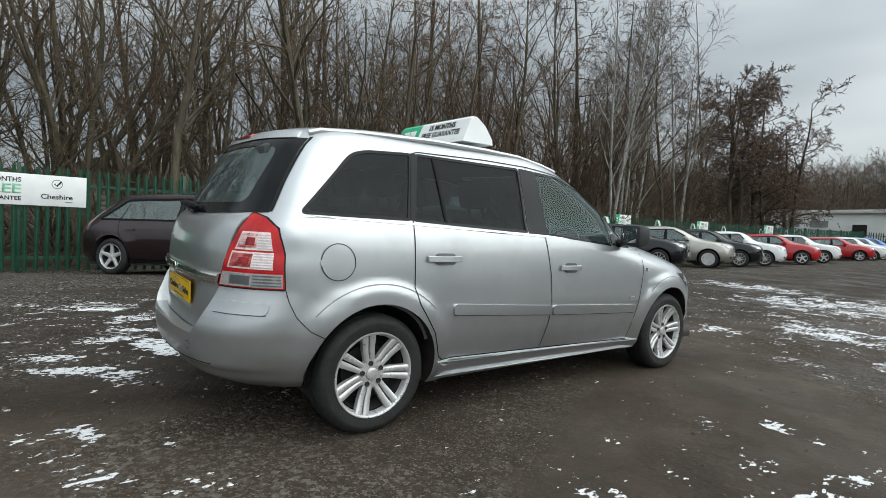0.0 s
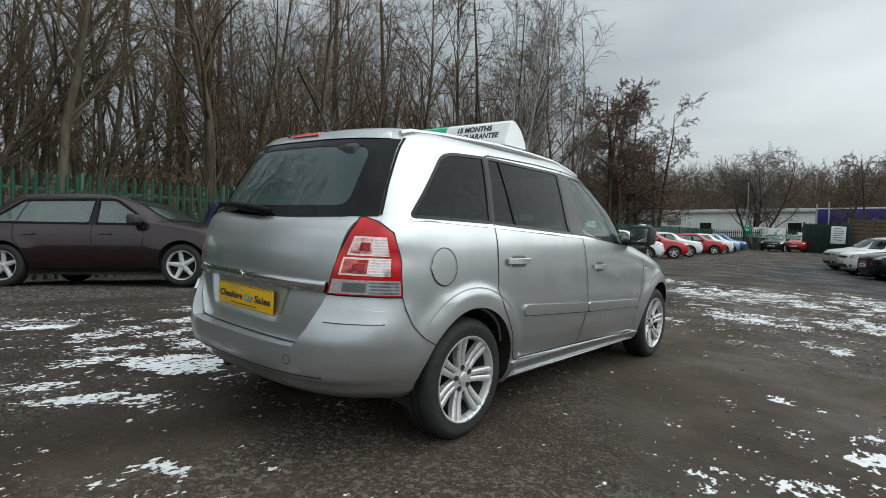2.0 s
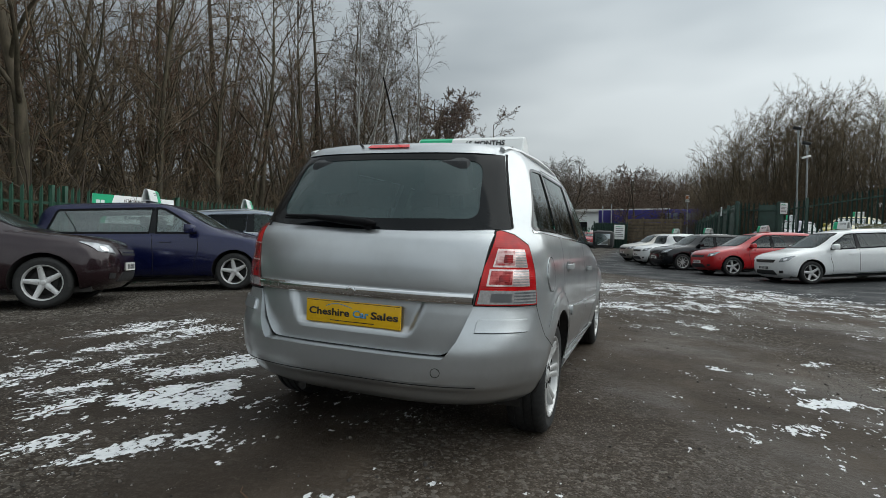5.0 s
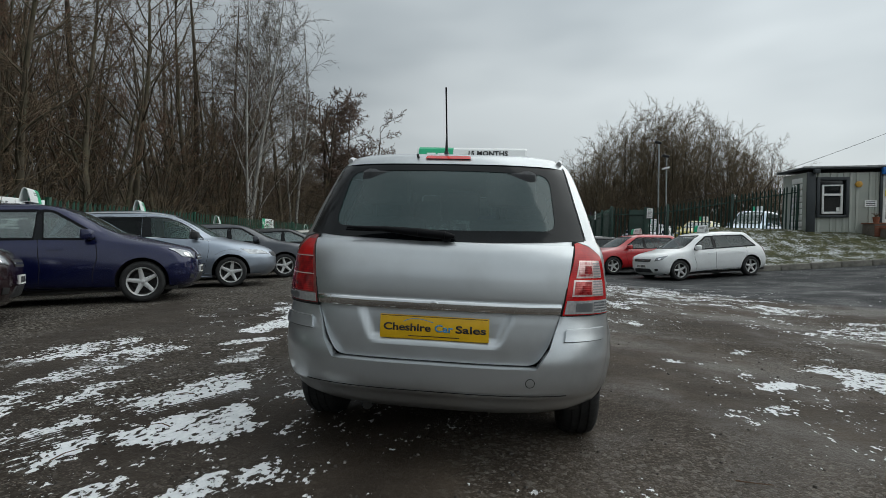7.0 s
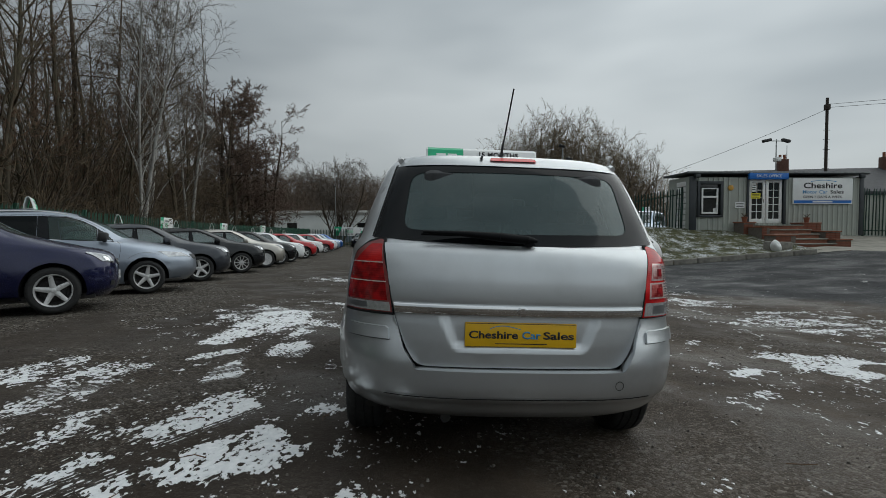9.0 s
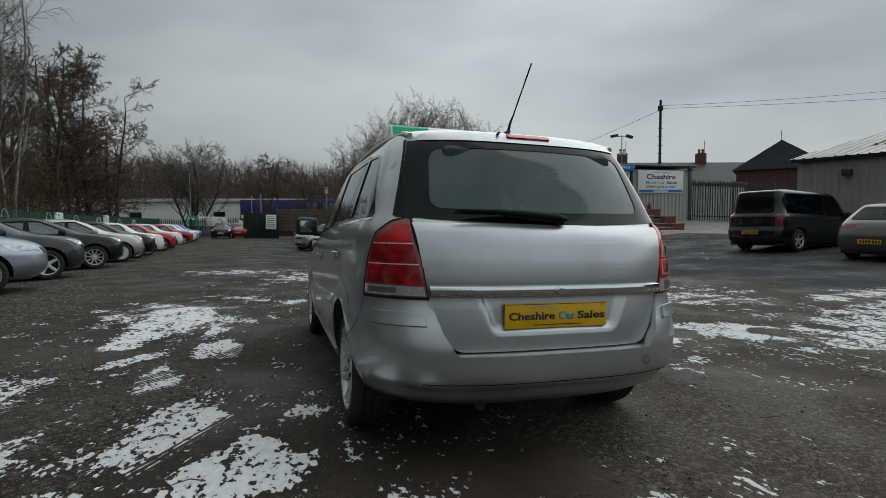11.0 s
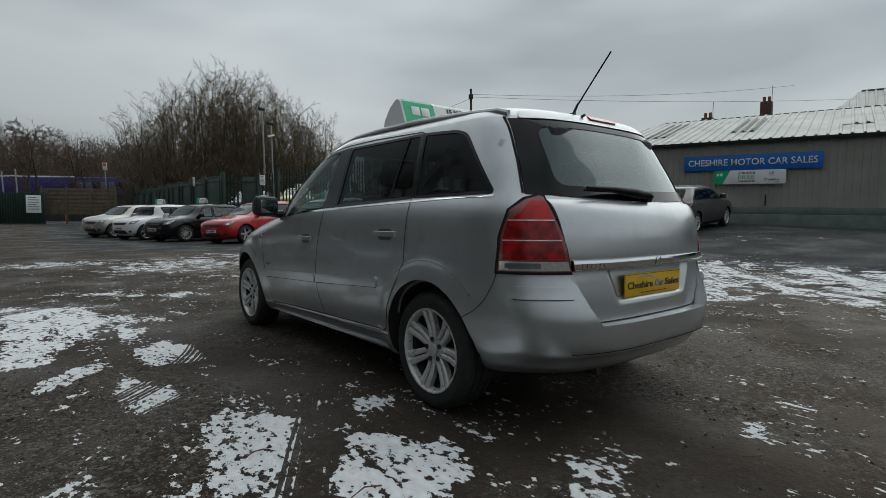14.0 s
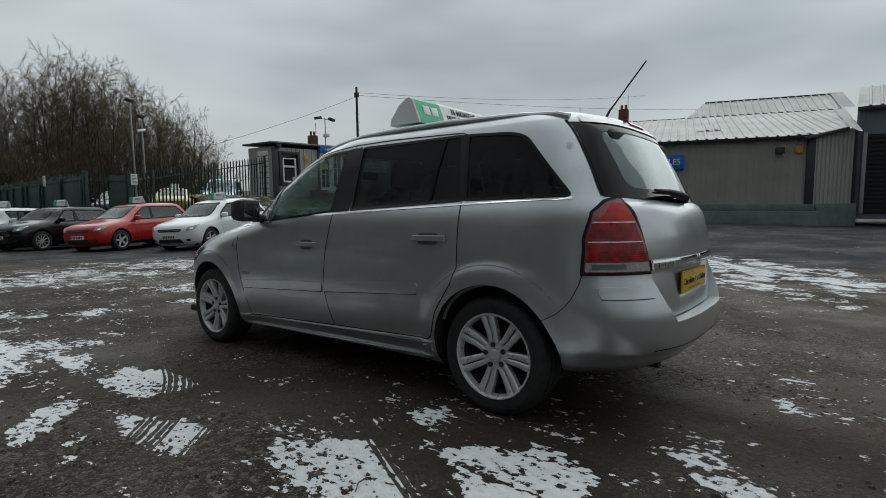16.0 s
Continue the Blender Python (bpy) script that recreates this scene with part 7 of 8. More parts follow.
def palisade(p0, p1, h, mat, label, pale_gap=0.162, every=2.75, stuff_after=None, level=None):
    """A palisade fence from p0 to p1: posts, two rails, pales on the yard side."""
    a, b = Vector((*p0, 0)), Vector((*p1, 0))
    d = b - a
    n = int(d.length / pale_gap)
    u = d.normalized()
    side = Vector((u.y, -u.x, 0))
    f = thing("palisade_fence", Matrix.Identity(4), label, "fence", "fences round the yard", "structure")
    ht = level or (lambda x, y: rise(x, y))
    me = pale_mesh("pale", h, mat)
    turn = math.degrees(math.atan2(u.y, u.x))
    rest = bmesh.new()
    for k in range(n):
        p = a + u * (k + 0.5) * pale_gap + side * 0.035
        m = pose(p.x, p.y, ht(p.x, p.y), 0, random.Random(k).uniform(-0.8, 0.8), turn)
        if stuff_after is None or k < stuff_after:
            ob = new("pale", me)
            ob.parent = f
            ob.matrix_local = m
        else:
            n0 = len(rest.verts)
            rest.from_mesh(me)
            rest.verts.ensure_lookup_table()
            bmesh.ops.transform(rest, matrix=m, verts=rest.verts[n0:])
    if rest.verts:
        tagged(part("pales", rest, mat, f, smooth=False), kind="stuff")
    else:
        rest.free()
    m = int(d.length / every) + 1
    for k in range(m + 1):
        p = a + u * min(k * every, d.length) - side * 0.05
        z = ht(p.x, p.y)
        part("post", one_box(p.x - 0.05, p.y - 0.03, z, p.x + 0.05, p.y + 0.03, z + h + 0.03, 0.005), mat, f)
    for zz in (0.28, h - 0.32):
        for k in range(m):
            q0, q1 = a + u * k * every - side * 0.012, a + u * min((k + 1) * every, d.length) - side * 0.012
            if (q1 - q0).length < 0.1:
                continue
            bm = bmesh.new()
            z0, z1 = ht(q0.x, q0.y) + zz, ht(q1.x, q1.y) + zz
            vs = [bm.verts.new((q.x + side.x * o, q.y + side.y * o, z + e)) for q, z in ((q0, z0), (q1, z1)) for o, e in ((-0.02, -0.025), (0.02, -0.025), (0.02, 0.025), (-0.02, 0.025))]
            for i in range(4):
                bm.faces.new((vs[i], vs[(i + 1) % 4], vs[4 + (i + 1) % 4], vs[4 + i]))
            part("rail", bm, mat, f, smooth=False)
    return f


def fence_x(y):
    return -9.25 - 0.045 * max(0.0, y - 4)


palisade((fence_x(-10), -10), (fence_x(4), 4), 2.0, M["fence_green"], "dark green steel palisade fence with pointed pales")
palisade((fence_x(4), 4), (fence_x(54), 54), 2.0, M["fence_green"], "dark green steel palisade fence along the parked cars", stuff_after=210)
palisade((fence_x(54), 54), (-3.0, 55.5), 2.0, M["fence_dark"], "dark green palisade fence across the far end of the yard", stuff_after=0)


def offer_sign(x, y, z, w, h, nx, ny, parent_label, wall=None):
    """A banner with the warranty offer: green corner with a plain mark, offer in the middle, tick and dealer's name."""
    m = facing(x, y, z, nx, ny)
    t = thing("banner_sign", beside(wall, m) if wall else m, parent_label, "sign", "banner signs", fixed=bool(wall))
    part("board", one_box(-w / 2, -h / 2, -0.012, w / 2, h / 2, 0.0, 0.002), M["sign_white"], t)
    bm = bmesh.new()
    vs = [bm.verts.new(p) for p in ((-w / 2, -h / 2, 0.002), (-w / 2 + w * 0.13, -h / 2, 0.002), (-w / 2 + w * 0.24, h / 2, 0.002), (-w / 2, h / 2, 0.002))]
    bm.faces.new(vs)
    part("green_corner", bm, M["sign_green"], t)
    for k in range(2):
        part("logo_mark", one_box(-w * 0.46 + k * w * 0.05, h * 0.10, 0.002, -w * 0.42 + k * w * 0.05, h * 0.30, 0.005), M["sign_white"], t)
    letters("lettering", "15 MONTHS", h * 0.15, Matrix.Translation((-w * 0.03, h * 0.29, 0.003)), M["ink"], t, w * 0.24, 0.002)
    letters("lettering", "FREE", h * 0.30, Matrix.Translation((-w * 0.03, 0.0, 0.003)), M["ink_mint"], t, w * 0.24, 0.006)
    letters("lettering", "GUARANTEE", h * 0.13, Matrix.Translation((-w * 0.03, -h * 0.30, 0.003)), M["ink"], t, w * 0.24, 0.002)
    cx, cy = w * 0.31, h * 0.22
    ring = [(cx + h * 0.14 * math.cos(a), cy + h * 0.14 * math.sin(a)) for a in np.linspace(0, 2 * math.pi, 28, endpoint=False)]
    part("tick_ring", ribbon(ring, lambda u, v, o: Vector((u, v, 0.003)), h * 0.022, 0, True, 1), M["ink_grey"], t)
    part("tick", ribbon([(cx - h * 0.07, cy + 0.01), (cx - h * 0.01, cy - h * 0.06), (cx + h * 0.12, cy + h * 0.10)], lambda u, v, o: Vector((u, v, 0.004)), h * 0.05, 0, False, 1), M["ink"], t)
    letters("lettering", "Cheshire", h * 0.16, Matrix.Translation((w * 0.31, -h * 0.20, 0.003)), M["ink"], t, w * 0.20, 0.002)
    part("lettering", one_box(w * 0.36, -h * 0.37, 0.002, w * 0.41, -h * 0.34, 0.004), M["ink_grey"], t)
    return t


offer_sign(fence_x(-2) + 0.07, -1.93, 1.21, 2.40, 0.57, 1, 0, "white warranty banner with green and black print on the fence")
offer_sign(fence_x(5.5) + 0.07, 5.50, 1.30, 2.06, 0.60, 1, 0.045, "white and green warranty banner on the fence behind the blue car")
for y, w in ((17.5, 1.1), (24.5, 1.2), (33.0, 1.4)):
    offer_sign(fence_x(y) + 0.07, y, rise(-9.8, y) + 1.72, w, 0.62, 1, 0.045, "small white warranty banner on the far fence")
offer_sign(-7.2, 54.7, rise(-7, 54) + 1.65, 3.4, 0.95, 0, -1, "white banner on the fence across the far end")

# dark green fence and gate behind the other row of cars
palisade((12.55, 22.0), (6.2, 21.7), 2.35, M["fence_dark"], "dark green palisade fence beside the office", stuff_after=0, level=lambda x, y: 0.35 + 0.19 * (x - 5.4))
palisade((6.15, 21.7), (4.72, 22.0), 2.5, M["fence_dark"], "dark green palisade gate", stuff_after=0, level=lambda x, y: 0.35)
palisade((4.72, 22.1), (5.0, 46.5), 2.5, M["fence_dark"], "dark green palisade fence beside the lane", stuff_after=0, level=lambda x, y: 0.38)


def sheet_fence(a, b, z0, z1, label, fall=0.15):
    """Dark green steel sheets on posts, behind the palisade."""
    a, b = Vector((*a, 0)), Vector((*b, 0))
    ln = (b - a).length
    t = thing("sheet_fence", Matrix.Translation(a) @ pose(0, 0, 0, 0, 0, math.degrees(math.atan2(b.y - a.y, b.x - a.x))), label, "fence", "green fences")
    n = max(1, int(ln / 2.2))
    for k in range(n):
        part("sheet", one_box(ln * k / n + 0.02, 0.10, z0, ln * (k + 1) / n - 0.02, 0.13, z1 - fall * (k + 0.5) / n, 0.004), M["fence_dark"], t)
        part("post", one_box(ln * k / n - 0.04, 0.13, z0 - 0.6, ln * k / n + 0.04, 0.20, z1 + 0.05 - fall * k / n, 0.006), M["fence_dark"], t)


sheet_fence((6.12, 21.84), (5.45, 21.98), 0.5, 2.82, "dark green sheet steel gate with a notice")
sheet_fence((4.85, 22.5), (5.12, 46.4), 0.2, 2.70, "dark green sheet steel fence along the lane")
sheet_fence((-3.72, 50.52), (-0.62, 49.42), 0.35, 2.75, "dark green sheet steel gate leaf standing open")


def notice(x, y, z, w, h, nx, ny, label):
    t = thing("notice_board", facing(x, y, z, nx, ny), label, "sign", "notice boards")
    part("board", one_box(-w / 2, -h / 2, -0.01, w / 2, h / 2, 0.0, 0.002), M["sign_white"], t)
    for k in range(6):
        part("text_line", one_box(-w * 0.36, h * 0.34 - k * h * 0.13, 0.001, w * (0.36 if k % 3 else 0.2), h * 0.39 - k * h * 0.13, 0.003), M["ink_grey"] if k else M["ink_green"], t)
    return t


notice(6.25, 21.52, 2.60, 0.24, 0.44, -0.2, -1, "white notice on the dark green gate")
notice(4.60, 26.5, 2.70, 0.26, 0.44, -1, -0.1, "white notice on the dark green fence along the lane")

# mesh gate screen with a notice at the far end, wooden fence and bollard
palisade((-3.7, 50.4), (-0.6, 49.3), 2.55, M["fence_dark"], "dark green palisade gate standing open", stuff_after=0, level=lambda x, y: 0.25)
t = thing("mesh_gate", pose(-2.6, 54.2, rise(-2.6, 53)), "open dark green mesh gate at the far end", "gate")
for x in (-1.6, 1.3):
    part("gate_post", one_box(x - 0.06, -0.06, 0, x + 0.06, 0.06, 2.2, 0.01), M["fence_dark"], t)
part("gate_panel", one_box(-1.54, -0.02, 0.1, 1.24, 0.02, 1.9, 0.005), M["fence_dark"], t)
notice(-1.25, 49.2, 1.85, 0.95, 1.35, 0.2, -1, "tall white notice board by the far gate")
t = thing("timber_fence", pose(1.6, 48.6, rise(1.6, 48.6) + 0.55, 0, 0, -32), "weathered brown timber board fence beyond the gate", "fence")
M["timber"] = plain("weathered_timber", (0.13, 0.10, 0.065), 0.85, 0, 0.3, 3, bump=0.3, bscale=20)
for k in range(7):
    part("board", one_box(-2.8, -0.03 - 0.004 * (k % 2), 0.2 + 0.30 * k, 2.8, 0.03, 0.47 + 0.30 * k, 0.008), M["timber"], t)
for x in (-2.7, -0.9, 0.9, 2.7):
    part("post", one_box(x - 0.06, -0.10, -0.8, x + 0.06, -0.03, 2.4, 0.01), M["timber"], t)
t = thing("bollard", pose(1.0, 52.5, rise(1, 52)), "orange plastic bollard by the gate", "bollard")
bm = bmesh.new()
rg = lathe(bm, [(0, 0.14), (0.05, 0.14), (0.06, 0.09), (0.95, 0.07), (1.0, 0.04)], 14, "z")
bm.faces.new(rg[-1])
part("post", bm, M["orange"], t)

# ---- beyond the far fence ----
t = thing("long_violet_shed", pose(4.0, 72.0, rise(4, 72) - 0.3, 0, 0, -2), "long low violet-blue building behind the railway", "building")
part("wall", one_box(-6.4, 0, 0, 15, 8, 3.6, 0.05), M["slate"], t)
part("roof", one_box(-9.0, -0.3, 3.3, 10.5, 8, 5.3, 0.08), M["purple"], t)
for k in range(11):
    part("window", one_box(-1.2 + 0.75 * k, -0.36, 3.9, -0.65 + 0.75 * k, -0.28, 4.8, 0.01), M["blue_clad"] if k % 3 else M["window_dark"], t)
t = thing("white_warehouse", pose(-16.0, 86.0, rise(-16, 86) - 1.5), "long white warehouse behind the trees", "building")
part("wall", one_box(-34, 0, 0, 20, 16, 6.2, 0.05), M["pale_shed"], t)
part("roof", one_box(-34.4, -0.5, 6.2, 20.4, 16.5, 6.7, 0.05), M["roof_sheet"], t)
part("wall_band", one_box(-34.05, -0.06, 1.2, 20.05, 0.0, 2.6), M["blue_clad"], t)
for x in (-27, -16, -5, 6.5, 13.0):
    part("window", one_box(x, -0.12, 3.2, x + 1.6, -0.02, 4.7), M["window_dark"], t)
for k in range(5):
    x = -24 + 3.5 * k
    part("text_bar", one_box(x, -0.1, 4.3, x + 2.2, -0.02, 5.2), M["ink_grey"], t)

# ---- sales office ----
M["alarm"] = plain("amber_alarm_box", (0.55, 0.30, 0.04), 0.4, 0, 0.2)
OX, OY, OZ, OW, OH, OD = 12.7, 21.5, 1.70, 8.5, 3.05, 2.0


def ribbed(x0, x1, z0, z1, y, pitch=0.25, depth=0.035, holes=()):
    """Vertically ribbed cladding facing -y with rectangular openings."""
    bm = bmesh.new()
    xs2 = [x0]
    while xs2[-1] < x1 - 1e-6:
        for f in (0.42, 0.08, 0.42, 0.08):
            xs2.append(min(xs2[-1] + pitch * f, x1))
    xs2 = sorted({round(v, 4) for v in xs2 + [v for h in holes for v in (h[0], h[1])] if x0 <= v <= x1})
    zs2 = sorted({round(v, 4) for v in [z0, z1] + [v for h in holes for v in (h[2], h[3])]})

    def dep(x):
        t = ((x - x0) / pitch) % 1.0
        return y - (depth if 0.5 <= t < 0.92 - 1e-6 else 0.0)

    cols = [[bm.verts.new((x, dep(x), z)) for z in zs2] for x in xs2]
    for i in range(len(xs2) - 1):
        for j in range(len(zs2) - 1):
            cx, cz = (xs2[i] + xs2[i + 1]) / 2, (zs2[j] + zs2[j + 1]) / 2
            if not any(h[0] < cx < h[1] and h[2] < cz < h[3] for h in holes):
                bm.faces.new((cols[i][j], cols[i + 1][j], cols[i + 1][j + 1], cols[i][j + 1]))
    return bm


def office():
    t = thing("sales_office", pose(OX, OY, OZ), "pale grey ribbed portable sales office with dark trim", "building", "", "")
    win, door = (0.50, 1.52, 1.00, 2.48), (2.92, 4.68, 0.62, 2.72)
    part("front_wall", ribbed(0.32, OW, 0, OH - 0.25, 0, holes=(win, door)), M["cabin"], t, smooth=False)
    part("corner_post", one_box(0.0, -0.07, 0, 0.34, 0.0, OH - 0.2, 0.01), M["dark_frame"], t)
    part("corner_post", one_box(OW, -0.07, 0, OW + 0.22, 0.2, OH - 0.2, 0.01), M["dark_frame"], t)
    part("side_wall", one_box(-0.0, 0.0, 0, 0.06, OD, OH - 0.22), M["cabin"], t)
    part("side_wall", one_box(OW, 0.2, 0, OW + 0.06, OD, OH - 0.22), M["cabin"], t)
    part("back_wall", one_box(0.06, OD - 0.06, 0, OW, OD, OH - 0.22), M["cabin"], t)
    part("inner_floor", one_box(0.06, 0.08, 0.55, OW, OD - 0.06, 0.60), M["dark_frame"], t)
    part("inner_partition", one_box(0.07, 1.3, 0.60, OW, 1.36, OH - 0.3), M["lining"], t)
    part("roof", one_box(-0.22, -0.14, OH - 0.10, OW + 0.45, OD + 0.2, OH, 0.03), M["dark_frame"], t)
    part("roof_edge", one_box(-0.2, -0.17, OH - 0.03, OW + 0.42, -0.142, OH + 0.03), M["lamp_post"], t)
    # side cladding boards
    for k in range(9):
        part("side_board", one_box(-0.03, 0.3, 0.25 + k * 0.27, -0.001, 1.15, 0.47 + k * 0.27, 0.004), M["upvc"], t)
    w = part("window", one_box(win[0], 0.05, win[2], win[1], 0.07, win[3]), M["window_dark"], t)
    for x0, z0, x1, z1 in ((win[0] - 0.12, win[2] - 0.10, win[0], win[3] + 0.14), (win[1], win[2] - 0.10, win[1] + 0.12, win[3] + 0.14), (win[0], win[3], win[1], win[3] + 0.14), (win[0], win[2] - 0.10, win[1], win[2])):
        part("shutter_box", one_box(x0, -0.10, z0, x1, 0.05, z1, 0.006), M["dark_frame"], w)
    for x0, z0, x1, z1 in ((0.62, 1.06, 0.70, 2.30), (1.36, 1.06, 1.44, 2.30), (0.70, 1.06, 1.36, 1.15), (0.70, 1.82, 1.36, 1.92), (0.70, 2.24, 1.36, 2.30)):
        part("window_frame", one_box(x0, -0.02, z0, x1, 0.045, z1, 0.006), M["upvc"], w)
    part("sticker", one_box(1.22, 0.035, 1.16, 1.35, 0.047, 1.34), M["plate_white"], w)
    # double doors
    for x0, x1 in ((2.98, 3.78), (3.82, 4.62)):
        d = part("door", one_box(x0 + 0.12, 0.06, door[2] + 0.16, x1 - 0.12, 0.075, door[3] - 0.14), M["window_dark"], t)
        for a, b, c, e in ((x0, door[2], x0 + 0.13, door[3]), (x1 - 0.13, door[2], x1, door[3]), (x0 + 0.13, door[2], x1 - 0.13, door[2] + 0.20), (x0 + 0.13, door[3] - 0.16, x1 - 0.13, door[3])):
            part("door_frame", one_box(a, 0.0, b, c, 0.06, e, 0.006), M["upvc"], d)
        part("glazing_bar", one_box((x0 + x1) / 2 - 0.015, 0.03, door[2] + 0.2, (x0 + x1) / 2 + 0.015, 0.062, door[3] - 0.16), M["upvc"], d)
        for k in range(4):
            z = door[2] + 0.2 + (k + 1) * 0.345
            part("glazing_bar", one_box(x0 + 0.13, 0.032, z - 0.012, x1 - 0.13, 0.061, z + 0.012), M["upvc"], d)
        part("door_handle", one_tube([((x0 + x1) / 2 + (0.30 if x0 < 3.5 else -0.30), -0.04, door[2] + 0.98), ((x0 + x1) / 2 + (0.30 if x0 < 3.5 else -0.30), -0.04, door[2] + 1.14)], 0.014, 6), M["chrome"], d)
    for x0, x1 in ((2.84, 2.94), (4.66, 4.78)):
        part("door_post", one_box(x0, -0.08, 0.55, x1, 0.06, 2.86, 0.006), M["dark_frame"], t)
    for x, z, w2, h2, mt in ((3.28, 1.92, 0.46, 0.26, "sign_yellow"), (3.18, 2.32, 0.22, 0.40, "plate_white"), (2.50, 1.48, 0.46, 0.28, "sign_white")):
        s = part("door_notice" if x > 2.7 else "wall_notice", one_box(x - w2 / 2, -0.045, z - h2 / 2, x + w2 / 2, -0.036, z + h2 / 2), M[mt], t)
        for k in range(3):
            part("text_line", one_box(x - w2 * 0.38, -0.048, z + h2 * (0.22 - 0.26 * k), x + w2 * 0.38, -0.0452, z + h2 * (0.32 - 0.26 * k)), M["ink"], s)
    bs = part("office_sign", one_box(2.86, -0.20, 2.70, 4.80, -0.06, 3.00, 0.01), M["sign_blue"], t)
    letters("lettering", "SALES OFFICE", 0.13, pose(3.83, -0.203, 2.85, 90), M["sign_white"], bs, 1.25, 0.001)
    bm = bmesh.new()
    rg = lathe(bm, [(0, 0.15), (0.06, 0.14), (0.08, 0.09)], 6, "z")
    bm.faces.new(rg[-1])
    bmesh.ops.transform(bm, matrix=pose(2.02, -0.035, 2.30, 90), verts=bm.verts[:])
    part("alarm_box", bm, M["alarm"], t)
    for x in (0.30, OW + 0.0):
        part("flood_lamp", one_box(x - 0.12, -0.26, OH - 0.28, x + 0.12, -0.10, OH - 0.105, 0.02), M["dark_frame"], t)
    # dealer's board
    b = part("dealer_board", one_box(5.10, -0.09, 1.52, 8.12, -0.045, 2.76, 0.005), M["sign_white"], t, "white board with dark and blue lettering")
    up = lambda x, z: pose(x, -0.0905, z, 90)
    letters("lettering", "Cheshire", 0.27, up(6.61, 2.40), M["ink"], b, 1.95, 0.008)
    letters("lettering", "Motor Car", 0.17, up(6.22, 2.10), M["ink_blue"], b, 1.25, 0.002)
    letters("lettering", "Sales", 0.17, up(7.32, 2.10), M["ink"], b, 0.68, 0.004)
    letters("lettering", "OPEN 7 DAYS A WEEK", 0.12, up(6.61, 1.86), M["ink"], b, 1.98, 0.003)
    part("blue_stripe", one_box(5.16, -0.094, 1.56, 8.06, -0.0905, 1.70), M["sign_blue"], b)
    part("number_bar", one_box(6.1, -0.097, 1.60, 7.1, -0.0942, 1.66), M["sign_white"], b)
    arc = [(6.0 + 0.16 * k, 2.60 + 0.07 * math.sin(math.pi * k / 8)) for k in range(9)]
    part("swoosh", ribbon(arc, lambda u, v, o: Vector((u, -0.093, v)), 0.025, 0, False, 1), M["ink_blue"], b)
    return t


office()

# brick steps up to the office
M["brick"] = plain("red_brown_brick", (0.20, 0.075, 0.045), 0.85, 0, 0.3, 5, bump=0.3, bscale=30)
M["mortar"] = plain("grey_mortar", (0.16, 0.14, 0.12), 0.95, 0, 0.2, 10)
M["paving"] = plain("worn_concrete", (0.25, 0.235, 0.20), 0.9, 0, 0.25, 1.5, bump=0.4, bscale=30)
BRICK = []


def brick_block(t, name, x0, y0, z0, x1, y1, z1):
    """A low brick wall: mortar core with each brick of the outer faces laid on it."""
    core = part(name, one_box(x0 + 0.008, y0 + 0.008, z0, x1 - 0.008, y1 - 0.008, z1 - 0.005), M["mortar"], t)
    if not BRICK:
        BRICK.append(finish(one_box(-0.107, -0.012, -0.0325, 0.107, 0.012, 0.0325), "brick", M["brick"], False))
    rows = int((z1 - z0) / 0.075)
    for r in range(rows):
        z = z0 + 0.0375 + r * 0.075
        for k in range(int((x1 - x0) / 0.225)):
            x = x0 + 0.1125 + k * 0.225
            ob = new("brick", BRICK[0])
            ob.parent = core
            ob.location = (x, y0, z)
    part("coping", one_box(x0 - 0.03, y0 - 0.03, z1 - 0.005, x1 + 0.03, y1 + 0.03, z1 + 0.045, 0.008), M["terracotta"], core)


t = thing("brick_steps", pose(OX, OY, OZ), "red-brown brick steps with low side walls before the office", "steps")
for k in range(5):
    y1 = -0.9 - k * 0.42
    z1 = 0.52 - k * 0.20
    st = part("step", one_box(2.74, y1 - 0.42, -1.1, 4.72 + 0.05 * k, y1 + (0.9 if k == 0 else 0.0), z1 - 0.05, 0.005), M["brick"], t)
    part("tread", one_box(2.74, y1 - 0.46, z1 - 0.046, 4.74 + 0.05 * k, y1 + (0.9 if k == 0 else 0.0), z1, 0.008), M["paving"], st)
for a in ((2.15, -0.9, -0.5, 2.72, -0.12, 0.62), (2.35, -1.9, -0.9, 2.72, -0.92, 0.40), (2.25, -2.95, -1.1, 3.15, -2.2, 0.05), (5.0, -0.9, -0.5, 5.9, -0.12, 0.58), (5.0, -2.3, -0.9, 5.7, -0.95, 0.20), (4.9, -3.0, -1.1, 5.6, -2.4, -0.15)):
    brick_block(t, "side_wall", *a)
for x, y, z in ((2.45, -0.5, 0.67), (5.5, -0.5, 0.63)):
    p = thing("plant_pot", beside(pose(OX, OY, OZ), pose(OX + x, OY + y, OZ + z)), "small terracotta pot with a withered plant", "plant pot", "plant pots by the office door", fixed=True)
    bm = bmesh.new()
    rg = lathe(bm, [(0, 0.09), (0.20, 0.13), (0.24, 0.14), (0.24, 0.115)], 14, "z")
    bm.faces.new(rg[0])
    part("pot", bm, M["terracotta"], p)
    bm = bmesh.new()
    for k in range(9):
        a = k * 0.7
        tube(bm, [(0, 0, 0.15), (0.05 * math.cos(a), 0.05 * math.sin(a), 0.30), (0.16 * math.cos(a), 0.16 * math.sin(a), 0.40)], 0.008, 4)
    part("plant", bm, M["bramble"], p)

